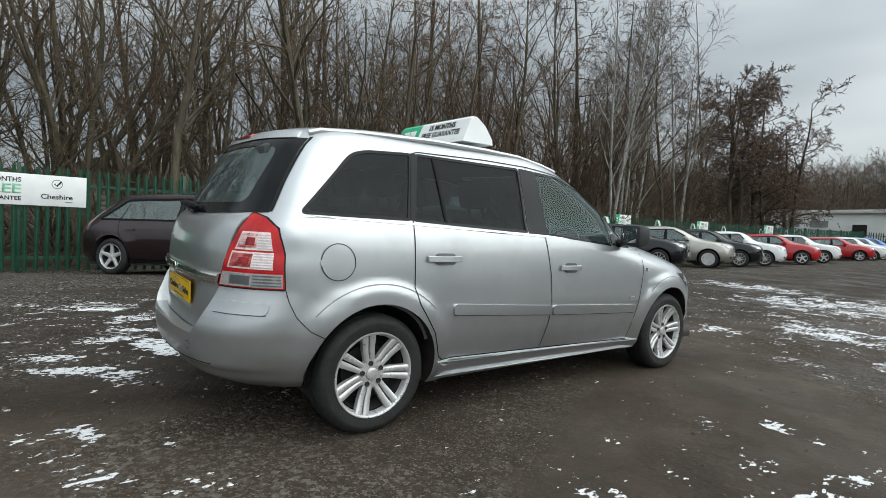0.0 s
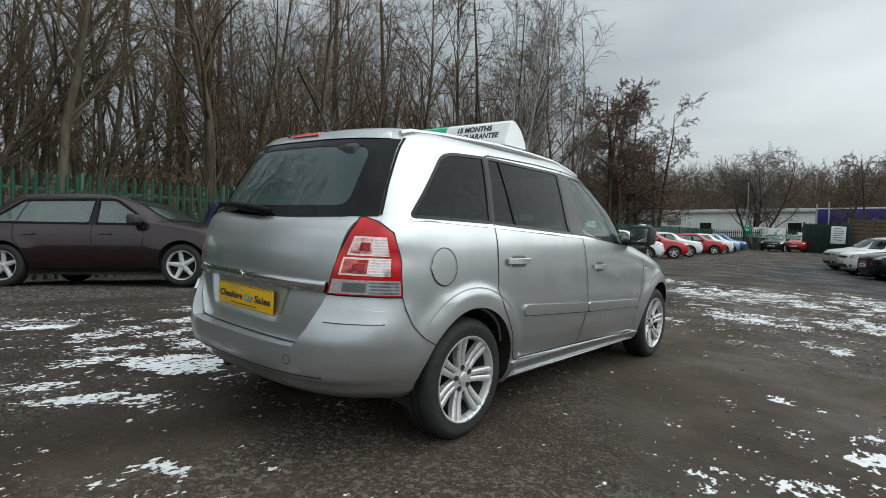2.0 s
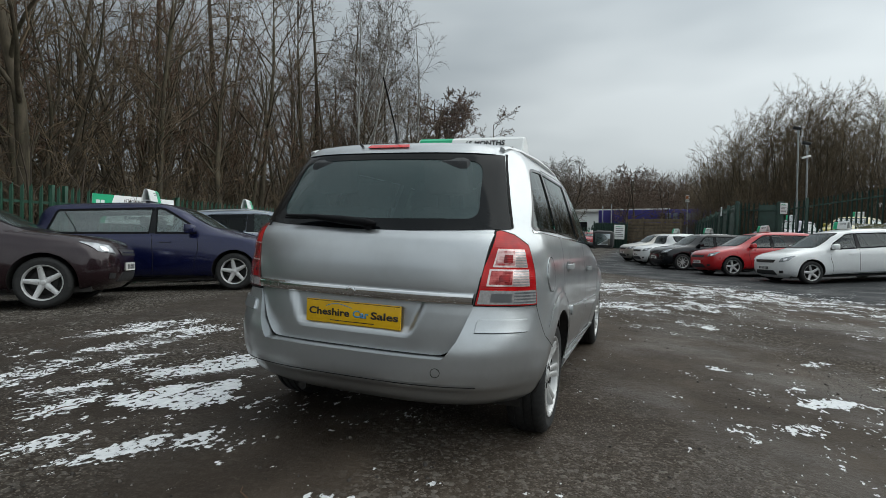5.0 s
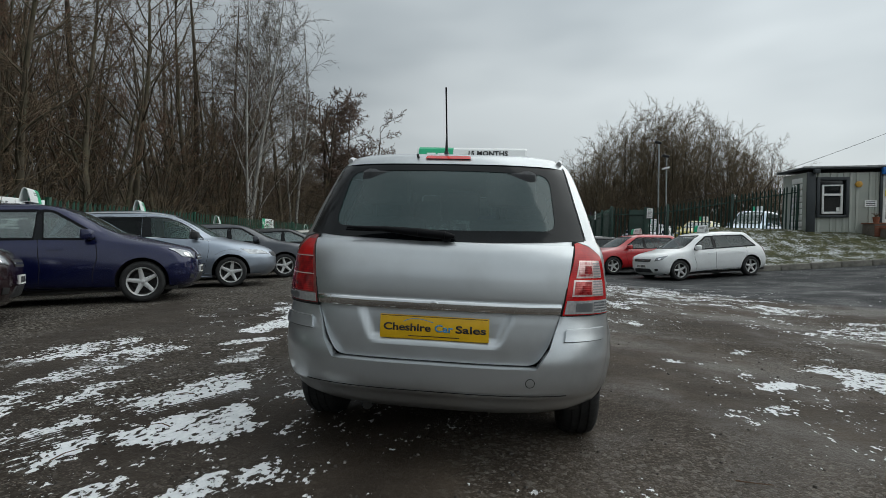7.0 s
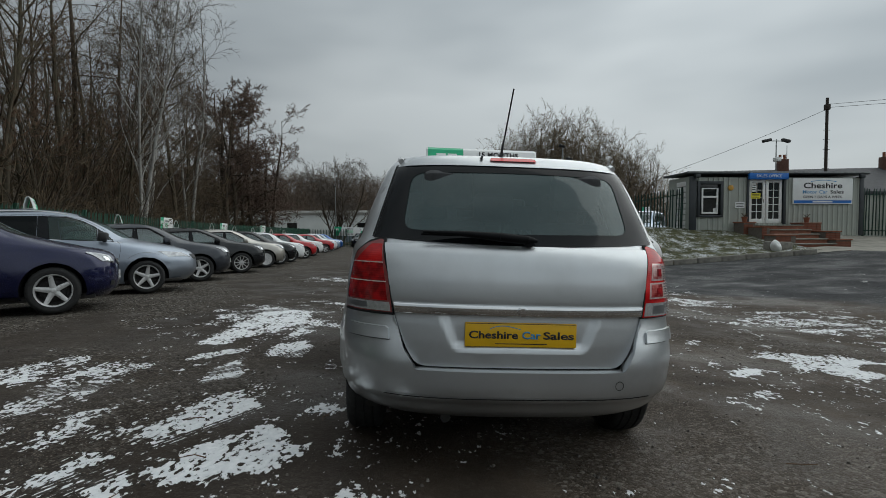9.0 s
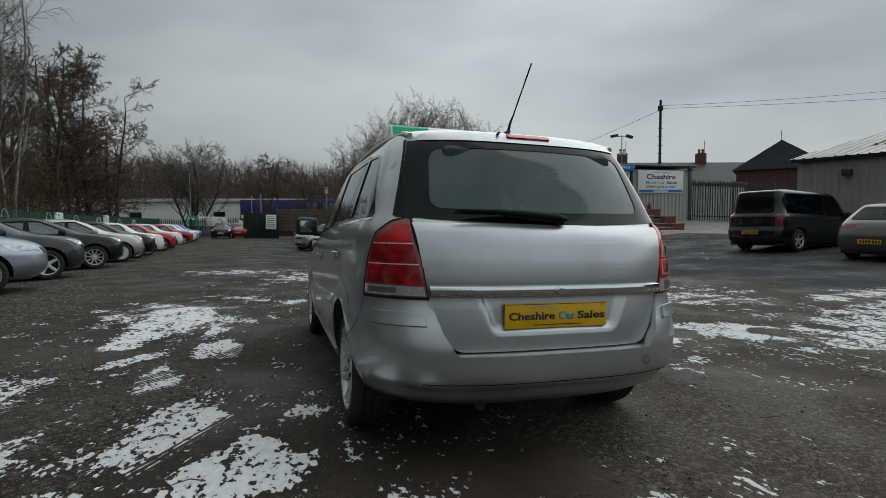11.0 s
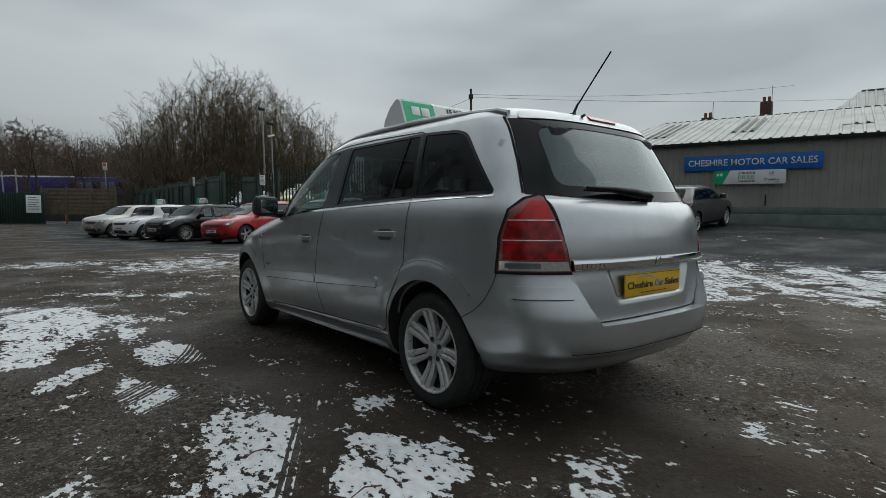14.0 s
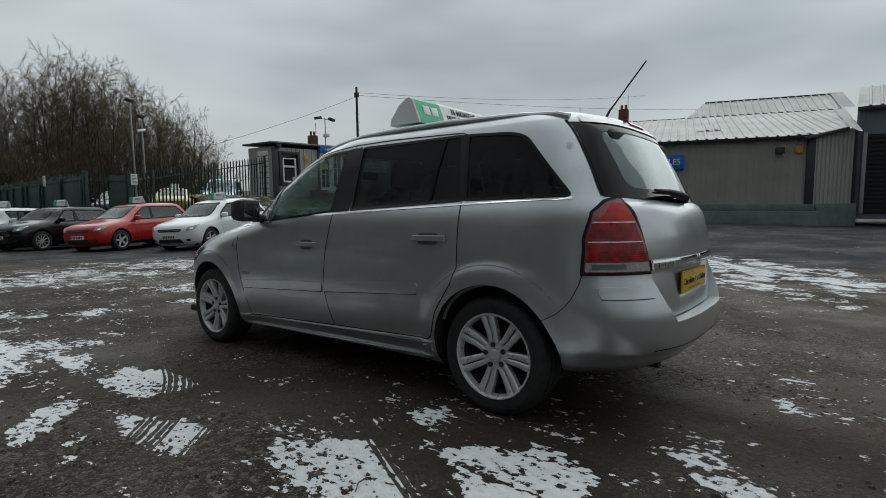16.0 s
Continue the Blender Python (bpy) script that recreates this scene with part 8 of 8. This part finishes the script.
# grass bank with kerb, and the concrete ramp
nb = Nodes("frosty_bank_grass")
g1 = nb.noise(14, 6, 0.75)
colb = nb.ramp(nb.noise(3.0, 5), [(0.3, (0.030, 0.034, 0.012)), (0.6, (0.075, 0.075, 0.030)), (0.8, (0.12, 0.105, 0.06))])
colb = nb.mix(nb.span(nb.math("ADD", nb.math("MULTIPLY", g1, 0.6), nb.math("MULTIPLY", nb.noise(2.0, 4), 0.4)), 0.505, 0.61), colb, (0.62, 0.64, 0.66, 1))
nb.bump(g1, 0.8, 0.05)
M["bank"] = nb.set(color=colb, rough=0.9, spec=0.2)


def sheet(name, x0, x1, y0, y1, z, mat, label, step=0.35, rough=0.03):
    bm = bmesh.new()
    nxn, nyn = int((x1 - x0) / step), int((y1 - y0) / step)
    g = [[bm.verts.new((x0 + (x1 - x0) * i / nxn, y0 + (y1 - y0) * j / nyn, z((x0 + (x1 - x0) * i / nxn), j / nyn) + rough * noise.noise((i * 0.6, j * 0.6, 1)))) for i in range(nxn + 1)] for j in range(nyn + 1)]
    for a, b in zip(g, g[1:]):
        for i in range(nxn):
            bm.faces.new((a[i], a[i + 1], b[i + 1], b[i]))
    ob = new(name, finish(bm, name, mat))
    ob.matrix_world = LEVEL
    return tagged(ob, label, "ground", kind="structure")


sheet("grass_bank", 8.6, OX + 3.1, 17.0, OY + 0.3, lambda x, t: rise(x, 17) + 0.14 + t * (1.95 - rise(x, 17)) * min(1, 0.35 + t), M["bank"], "frosty grass bank before the office")
sheet("concrete_ramp", OX + 3.0, 30.0, 17.2, OY + 3.5, lambda x, t: rise(x, 17) + 0.02 + t * 0.9, M["paving"], "pale worn concrete ramp beside the office steps", rough=0.015)
for k in range(7):
    x = 8.7 + k * 0.97
    kb = new("kerb_stone", finish(one_box(-0.47, -0.10, -0.15, 0.47, 0.10, 0.20, 0.025), "kerb_stone", M["stone"]))
    kb.matrix_world = LEVEL @ pose(x + 0.45, 16.9, rise(x + 0.45, 16.9), 0, -math.degrees(math.atan(0.09)), 0)
    tagged(kb, "weathered mossy kerb stone along the bank", "kerb", "kerb stones", "structure")
bk = thing("stone_block", pose(14.6, 17.9, 1.15), "rough weathered stone block on the bank", "stone")
bm = one_box(-0.5, -0.25, -0.1, 0.5, 0.25, 0.35, 0.08)
part("block", bm, M["stone"], bk)
bag = thing("plastic_bag", pose(14.3, 17.6, 1.1), "crumpled white plastic sack beside the steps", "bag")
bm = bmesh.new()
bmesh.ops.create_icosphere(bm, subdivisions=3, radius=0.2)
for v in bm.verts:
    v.co *= 1 + 0.35 * noise.noise(v.co * 5)
    v.co.z = v.co.z * 1.3 + 0.2
part("sack", bm, M["bag_white"], bag)

# gate and yard right of the office
palisade((OX + OW + 0.9, 22.2), (30.0, 21.0), 2.4, M["fence_dark"], "dark palisade gate beside the office", stuff_after=0, level=lambda x, y: 2.0)
t = thing("storage_cabin", pose(22.6, 24.5, 1.7), "pale ribbed storage cabin behind the gate", "building")
part("wall", ribbed(0, 6, 0, 2.6, 0), M["cabin"], t, smooth=False)
part("body", one_box(0, 0.05, 0, 6, 3, 2.6), M["cabin"], t)
part("roof", one_box(-0.1, -0.15, 2.6, 6.1, 3.1, 2.78, 0.02), M["dark_frame"], t)

# ---- workshop ----
WX, WY0, WY1, LEAN = 20.4, -0.15, 11.9, math.degrees(math.atan(0.25))
M["flashing"] = plain("grey_sheet_flashing", (0.34, 0.345, 0.335), 0.5, 0.1, 0.15, 2.0)


def ribbed_slope(x0, x1, length, angle, y0, z0, pitch=0.33, high=0.045, cuts=()):
    """Roof sheets with narrow raised ribs: x runs along the eave at (y0, z0), the sheets climb towards -y. Each cut takes away all to the left of a line from a to b in the plane of the sheets."""
    bm = bmesh.new()
    xs2 = [(x0, 0.0)]
    n = int((x1 - x0) / pitch)
    for k in range(n):
        c = x0 + (k + 0.5) * pitch
        xs2 += [(c - 0.055, 0.0), (c - 0.03, high), (c + 0.03, high), (c + 0.055, 0.0)]
    xs2.append((x1, 0.0))
    lo = [bm.verts.new((x, 0.0, h)) for x, h in xs2]
    hi = [bm.verts.new((x, length, h)) for x, h in xs2]
    for k in range(len(xs2) - 1):
        bm.faces.new((lo[k], lo[k + 1], hi[k + 1], hi[k]))
    for a, b in cuts:
        bmesh.ops.bisect_plane(bm, geom=bm.verts[:] + bm.edges[:] + bm.faces[:], plane_co=(a[0], a[1], 0), plane_no=(-(b[1] - a[1]), b[0] - a[0], 0), clear_outer=True)
    c, q = math.cos(radians(angle)), math.sin(radians(angle))
    for v in bm.verts:
        v.co = Vector((v.co.x, y0 - v.co.y * c + v.co.z * q, z0 + v.co.y * q + v.co.z * c))
    return bm


def flip(bm):
    """Along a west-facing wall x runs north; turn y so that negative y looks out of the wall."""
    bmesh.ops.transform(bm, matrix=Matrix.Diagonal((1, -1, 1, 1)), verts=bm.verts[:])
    return bm


def workshop():
    """Low ribbed workshop with a sheeted roof on a rendered plinth; its front looks west."""
    t = thing("workshop", pose(WX, WY0, 0.45, 0, 0, 90 + LEAN), "long low workshop with grey ribbed cladding and pale sheet roof", "building")
    ln = (WY1 - WY0) / math.cos(radians(LEAN))
    part("front_wall", flip(ribbed(0.0, ln, 0.84, 3.33, 0.0, 0.22, 0.03)), M["cladding"], t, smooth=False)
    part("plinth", flip(one_box(-0.15, -0.42, -0.6, ln, -0.04, 0.60, 0.02)), M["plinth"], t)
    part("plinth_top", flip(one_box(-0.05, -0.25, 0.60, ln, -0.04, 0.85, 0.02)), M["plinth"], t)
    part("corner_trim", flip(one_box(-0.03, -0.07, 0.85, 0.24, 0.05, 3.28, 0.01)), M["dark_frame"], t)
    part("gutter", flip(one_box(-0.10, -0.24, 3.20, ln + 0.15, -0.02, 3.32, 0.03)), M["dark_frame"], t)
    part("inner_wall", flip(one_box(0.02, 0.05, -0.6, ln - 0.02, 7.4, 3.25)), M["cladding"], t)
    # roof sheets with ribs; past the corner the eave follows the end wall
    part("roof", ribbed_slope(-2.6, ln + 0.2, 7.95, 12.8, 0.32, 3.30, cuts=(((0.12, 0.0), (-1.62, 1.85)), ((-1.62, 1.85), (-2.50, 7.95)), ((ln - 0.95, 7.95), (ln + 0.2, 0.0)))), M["roof_sheet"], t, smooth=False)
    part("ridge_cap", flip(one_box(-2.45, 7.38, 5.02, ln - 0.9, 7.60, 5.09, 0.02)), M["dark_frame"], t)
    part("verge_flashing", ribbed_slope(-2.46, -1.2, 7.6, 12.8, 0.32, 3.36, 9.0, 0.0, cuts=(((-1.60, 2.0), (-2.44, 7.6)), ((-2.0, 7.6), (-1.30, 2.0)))), M["flashing"], t, smooth=False)
    part("corner_flashing", ribbed_slope(0.05, 0.75, 0.34, 12.8, 0.36, 3.36, 9.0, 0.0, cuts=(((0.10, 0.0), (-0.2, 0.34)),)), M["flashing"], t, smooth=False)
    for k, (x, w0, w1) in enumerate(((2.9, 2.4, 4.6), (6.5, 2.2, 6.3), (9.8, 2.0, 6.4))):
        part("rooflight", ribbed_slope(x, x + 0.99, w1 - w0, 12.8, 0.32 - w0 * math.cos(radians(12.8)), 3.325 + w0 * math.sin(radians(12.8))), M["roof_dirty"] if k else M["roof_sheet"], t, smooth=False)
    # end wall towards the yard entrance
    bm = ribbed(0.0, 2.05, 0.85, 3.9, 0.0, 0.22, 0.05)
    for v in bm.verts:
        if v.co.z > 3:
            v.co.z = 3.26 + 0.19 * v.co.x
    ew = part("end_wall", bm, M["cabin"], t, smooth=False)
    end = Matrix.Translation((-0.02, 0.0, 0)) @ pose(0, 0, 0, 0, 0, -136.3)
    ew.matrix_local = end
    ep = part("end_plinth", one_box(0, -0.15, -0.5, 2.18, 0.05, 0.85, 0.02), M["plinth"], t)
    ep.matrix_local = end
    ed = part("end_trim", one_box(2.05, -0.07, 0.85, 2.16, 0.05, 3.66, 0.008), M["dark_frame"], t)
    ed.matrix_local = end
    ef = part("end_fascia", one_box(0.0, -0.16, 3.18, 2.16, 0.02, 3.30, 0.02), M["dark_frame"], t)
    ef.matrix_local = end @ pose(0, 0, 0, 0, -10.8, 0)
    # signs
    b = part("long_sign", flip(one_box(4.24, -0.12, 2.22, 8.71, -0.05, 2.79, 0.006)), M["sign_blue"], t, "long blue sign with white capitals")
    put = lambda x, z: pose(x, 0.125, z, 90, 0, 180)
    letters("lettering", "CHESHIRE MOTOR CAR SALES", 0.24, put(6.47, 2.505), M["sign_white"], b, 4.15, 0.004, 0.004)
    for x, z in ((10.65, 2.62), (0.95, 2.70)):
        part("flood_lamp", flip(one_box(x, -0.30, z, x + 0.28, -0.06, z + 0.22, 0.03)), M["black_plastic"], t)
    bm = bmesh.new()
    rg = lathe(bm, [(0, 0.15), (0.06, 0.14), (0.08, 0.09)], 6, "z")
    bm.faces.new(rg[-1])
    bmesh.ops.transform(bm, matrix=pose(0.48, 0.05, 2.82, -90), verts=bm.verts[:])
    part("alarm_box", bm, M["alarm"], t)
    part("water_tap", flip(one_tube([(5.9, -0.1, 0.9), (5.9, -0.1, 1.25), (5.9, -0.22, 1.3)], 0.025, 6)), M["black_plastic"], t)
    return t


ws_ob = workshop()
wall_n = (-math.cos(radians(LEAN)), -math.sin(radians(LEAN)))
sx, sy = WX - 0.25 * 6.27, 6.12
offer_sign(sx + wall_n[0] * 0.16, sy + wall_n[1] * 0.16, 2.405, 2.32, 0.51, wall_n[0], wall_n[1], "white and green warranty banner under the blue workshop sign", pose(WX, WY0, 0.45))

# taller shed behind the workshop's ridge
t = thing("tall_shed", beside(pose(WX, WY0, 0.45), pose(WX - wall_n[0] * 7.60, WY0 - wall_n[1] * 7.60, 0.45, 0, 0, 90 + LEAN)), "taller shed with pale sheet roof behind the workshop", "building", fixed=True)
part("wall", flip(one_box(-2.5, 0.1, 0, 4.0, 4.6, 5.02)), M["blue_clad"], t)
part("roof", ribbed_slope(-2.75, 4.2, 2.5, 24, 0.0, 5.10, cuts=(((-2.45, 0.0), (-2.70, 2.5)), ((3.25, 2.5), (4.10, 0.0)))), M["roof_sheet"], t, smooth=False)
part("back_roof", ribbed_slope(-2.7, 3.25, 2.5, -24, -2.28, 6.117), M["roof_sheet"], t, smooth=False)
part("ridge_cap", flip(one_box(-2.7, 2.20, 6.10, 3.22, 2.38, 6.16, 0.02)), M["dark_frame"], t)
part("verge_flashing", ribbed_slope(-2.95, -2.40, 2.55, 24, 0.02, 5.16, 9.0, 0.0), M["flashing"], t, smooth=False)
part("valley_gutter", flip(one_box(-2.4, -0.08, 5.03, 4.05, 0.02, 5.09, 0.01)), M["dark_frame"], t)
# shed with a roller door, end to end with the workshop
t = thing("roller_door_shed", pose(22.5, -11.2, 0.5, 0, 0, 90), "blue-grey clad shed with a dark roller door", "building")
part("wall", flip(one_box(0, 0, 0, 9.9, 10.0, 4.1)), M["blue_clad"], t)
part("cladding", flip(ribbed(9.6, 9.88, 0.25, 4.1, -0.004, 0.14, 0.02)), M["blue_clad"], t, smooth=False)
sd = part("roller_door", flip(one_box(4.4, -0.06, 0.2, 9.55, -0.01, 3.14)), M["shutter"], t)
for k in range(18):
    part("slat", flip(one_box(4.4, -0.075, 0.24 + 0.16 * k, 9.55, -0.061, 0.36 + 0.16 * k, 0.002)), M["shutter"], sd)
part("door_post", flip(one_box(9.55, -0.10, 0.2, 9.68, -0.01, 3.22, 0.006)), M["flashing"], t)
part("gutter", flip(one_box(-0.2, -0.3, 4.02, 9.9, -0.004, 4.16, 0.03)), M["dark_frame"], t)
part("roof", ribbed_slope(-0.2, 9.9, 2.5, 24, 0.3, 4.15), M["roof_sheet"], t, smooth=False)
part("back_roof", ribbed_slope(-0.2, 9.9, 8.0, -8, -1.98, 5.16), M["roof_sheet"], t, smooth=False)

# ---- houses, poles and wires behind ----


M["house_brick"] = plain("sooty_house_brick", (0.105, 0.050, 0.036), 0.9, 0, 0.3, 5, bump=0.3, bscale=30)


def brick_house(x, y, z, w, d, h, turn, label, stacks, up=1.3):
    t = thing("brick_house", pose(x, y, z, 0, 0, turn), label, "house", "houses beyond the yard")
    part("wall", one_box(0, 0, 0, w, d, h), M["house_brick"], t)
    bm = bmesh.new()
    vs = [bm.verts.new(p) for p in ((-0.3, -0.3, h), (w + 0.3, -0.3, h), (w + 0.3, d + 0.3, h), (-0.3, d + 0.3, h), (-0.3, d / 2, h + d * 0.36), (w + 0.3, d / 2, h + d * 0.36))]
    for q in ((0, 1, 5, 4), (2, 3, 4, 5), (0, 4, 3), (1, 2, 5), (0, 3, 2, 1)):
        bm.faces.new([vs[i] for i in q])
    rf = part("roof", bm, M["slate"], t, smooth=False)
    for sx0 in stacks:
        ch = part("chimney", one_box(sx0 - 0.45, d / 2 - 0.4, h + d * 0.2, sx0 + 0.45, d / 2 + 0.4, h + d * 0.36 + up, 0.03), M["house_brick"], t)
        for q in (-0.2, 0.2):
            part("chimney_pot", one_tube([(sx0 + q, d / 2, h + d * 0.36 + up), (sx0 + q, d / 2, h + d * 0.36 + up + 0.45)], 0.13, 8), M["terracotta"], ch)
        part("aerial", one_tube([(sx0 + 0.4, d / 2, h + d * 0.36 + up - 0.1), (sx0 + 0.4, d / 2, h + d * 0.36 + up + 1.4)], 0.03, 5), M["lamp_post"], ch)
    for k in range(int(w / 3)):
        wd = part("window", one_box(1.0 + 3 * k, -0.04, h - 1.9, 2.1 + 3 * k, 0.02, h - 0.5), M["window_dark"], t)
        part("sill", one_box(0.9 + 3 * k, -0.10, h - 2.0, 2.2 + 3 * k, 0.0, h - 1.9), M["stone"], wd)
    return t


brick_house(30.0, 44.5, 3.0, 20.0, 8.0, 3.0, -14, "terrace of dark brick houses with slate roof", (5.0, 14.0), 1.0)
brick_house(37.9, 25.7, 2.5, 9.0, 6.0, 3.9, 40, "red brick house with a gable and stone sills", (8.0,), 0.4)
brick_house(42.2, 21.4, 2.0, 6.0, 9.0, 3.3, -80, "dark brick house with a small chimney", (1.5,))
brick_house(47.1, 18.4, 2.0, 8.0, 9.0, 4.9, -80, "dark brick house with a chimney behind the workshop", (1.5,))


def pole(x, y, z, h, label, lamp=None):
    t = thing("telegraph_pole" if not lamp else "lamp_post", pose(x, y, z), label, "pole", "poles")
    part("shaft", one_tube([(0, 0, 0), (0, 0, h)], 0.11 if not lamp else 0.042, 10, 0.085 if not lamp else 0.032), M["pole_wood"] if not lamp else M["lamp_post"], t)
    if not lamp:
        part("cross_arm", one_box(-0.11, -0.16, h - 0.75, 0.11, 0.16, h - 0.40, 0.02), M["pole_wood"], t)
        for k in range(6):
            part("step_iron", one_tube([(-0.22, 0, h - 2 - 0.6 * k), (0.22, 0, h - 2 - 0.6 * k)], 0.02, 5), M["lamp_post"], t)
    elif lamp == "twin":
        part("cross_arm", one_tube([(-0.45, 0, h - 0.1), (0.45, 0, h - 0.1)], 0.03, 6), M["lamp_post"], t)
        for s in (-1, 1):
            part("flood_lamp", one_box(-0.25, -0.12, -0.09, 0.25, 0.12, 0.09, 0.03, pose(s * 0.6, 0, h - 0.12 + 0.04, 0, 12 * s)), M["black_plastic"], t)
        part("camera_box", one_box(-0.14, -0.3, h - 1.35, 0.14, 0.1, h - 1.1, 0.03), M["upvc"], t)
    else:
        part("flood_lamp", one_box(-0.16, -0.09, -0.06, 0.16, 0.09, 0.06, 0.03, pose(-0.06, -0.05, h + 0.02, 0, 14)), M["black_plastic"], t)
        if lamp == "camera":
            part("cctv_camera", one_box(-0.16, -0.05, -0.04, 0.16, 0.05, 0.04, 0.015, pose(-0.05, -0.08, h - 0.55, 0, -14)), M["upvc"], t)
    return t


pole(25.5, 28.9, 1.5, 9.3, "dark wooden telegraph pole behind the office")
pole(21.6, 28.0, 1.5, 6.4, "steel mast with two floodlights and a camera box", "twin")
pole(7.45, 23.2, 0.5, 4.9, "grey steel lamp post with a small camera", "camera")
pole(7.2, 23.6, 0.5, 5.6, "thin dark steel post beside the lamp post", "one")
for px, py, ph in ((-2.1, 52.1, 4.3), (-2.95, 52.3, 4.1)):
    pt = thing("slim_post", pose(px, py, rise(px, py)), "slim pale timber post at the far gate", "post", "slim posts")
    part("shaft", one_box(-0.05, -0.05, 0, 0.05, 0.05, ph, 0.01), M["lamp_post"], pt)
sg = thing("railway_signal", pose(5.6, 66.0, rise(5.6, 66)), "railway signal with a white and orange board", "signal")
part("mast", one_box(-0.06, -0.06, 0, 0.06, 0.06, 6.0 - rise(5.6, 66), 0.01), M["lamp_post"], sg)
part("white_board", one_box(-0.22, -0.12, 5.9 - rise(5.6, 66), 0.22, -0.06, 6.7 - rise(5.6, 66), 0.02), M["sign_white"], sg)
part("orange_board", one_box(-0.2, -0.14, 6.3 - rise(5.6, 66), 0.1, -0.121, 6.65 - rise(5.6, 66), 0.01), M["orange"], sg)
pole(-9.0, 57.0, 0.4, 6.5, "tall steel lamp post at the far end", "one")


def wire(name, a, b, sag, r=0.012):
    pts = [Vector(a).lerp(Vector(b), k / 12) - Vector((0, 0, sag * 4 * (k / 12) * (1 - k / 12))) for k in range(13)]
    ob = new(name, finish(one_tube(pts, r, 4), name, M["black_plastic"]))
    return tagged(ob, "thin dark overhead cable in the sky", "cable", "overhead cables")


pole_foot = LEVEL @ Vector((25.5, 28.9, 1.5))
for up, b, sag in ((8.9, (60, 18, 14.5), 0.5), (8.6, (12.6, 40, 4.6), 0.4), (8.7, (70, 5, 13), 0.6)):
    wire("overhead_cable", pole_foot + Vector((0, 0, up)), LEVEL @ Vector(b), sag)

# ---- litter and twigs on the yard ----
M["paper"] = plain("damp_paper", (0.62, 0.62, 0.60), 0.8, 0, 0.15, 20)


def paper_scrap(x, y, size, turn):
    """A crumpled damp scrap of paper lying on the ground."""
    t = thing("paper_scrap", pose(x, y, rise(x, y) + 0.012, 0, 0, turn), "crumpled damp white paper scrap on the ground", "litter", "litter")
    bm = bmesh.new()
    n = 5
    g = [[bm.verts.new(((i / n - 0.5) * size, (j / n - 0.5) * size * 0.6, 0.03 * size / 0.12 * noise.noise((i * 0.9 + x, j * 0.9 + y, 0)))) for i in range(n + 1)] for j in range(n + 1)]
    for a, b in zip(g, g[1:]):
        for i in range(n):
            bm.faces.new((a[i], a[i + 1], b[i + 1], b[i]))
    bmesh.ops.solidify(bm, geom=bm.faces[:], thickness=0.003)
    part("sheet", bm, M["paper"], t)


for x, y, size, turn in ((13.2, 4.1, 0.16, 20), (13.0, 3.3, 0.10, 70), (12.2, 3.6, 0.12, 130), (14.0, 2.4, 0.09, 40), (10.6, 9.2, 0.14, 10), (11.8, 10.6, 0.10, 85)):
    paper_scrap(x, y, size, turn)
dice = random.Random(21)
for k in range(22):
    x, y = dice.uniform(-2.4, 3.2), dice.uniform(-2.2, 0.2)
    ln, a = dice.uniform(0.05, 0.17), dice.uniform(0, 6.28)
    z = rise(x, y) + 0.010
    if abs(x) < 0.95 and y > -0.75:
        continue
    pts = [(0, 0, 0), (ln * 0.5, dice.uniform(-0.02, 0.02), 0.006), (ln, dice.uniform(-0.01, 0.03), 0)]
    tw = thing("fallen_twig", pose(x, y, z, 0, 0, math.degrees(a)), "short bare dead twig on the gravel", "twig", "fallen twigs")
    part("stem", one_tube(pts, 0.0035, 5, 0.002), M["twig_red"], tw)
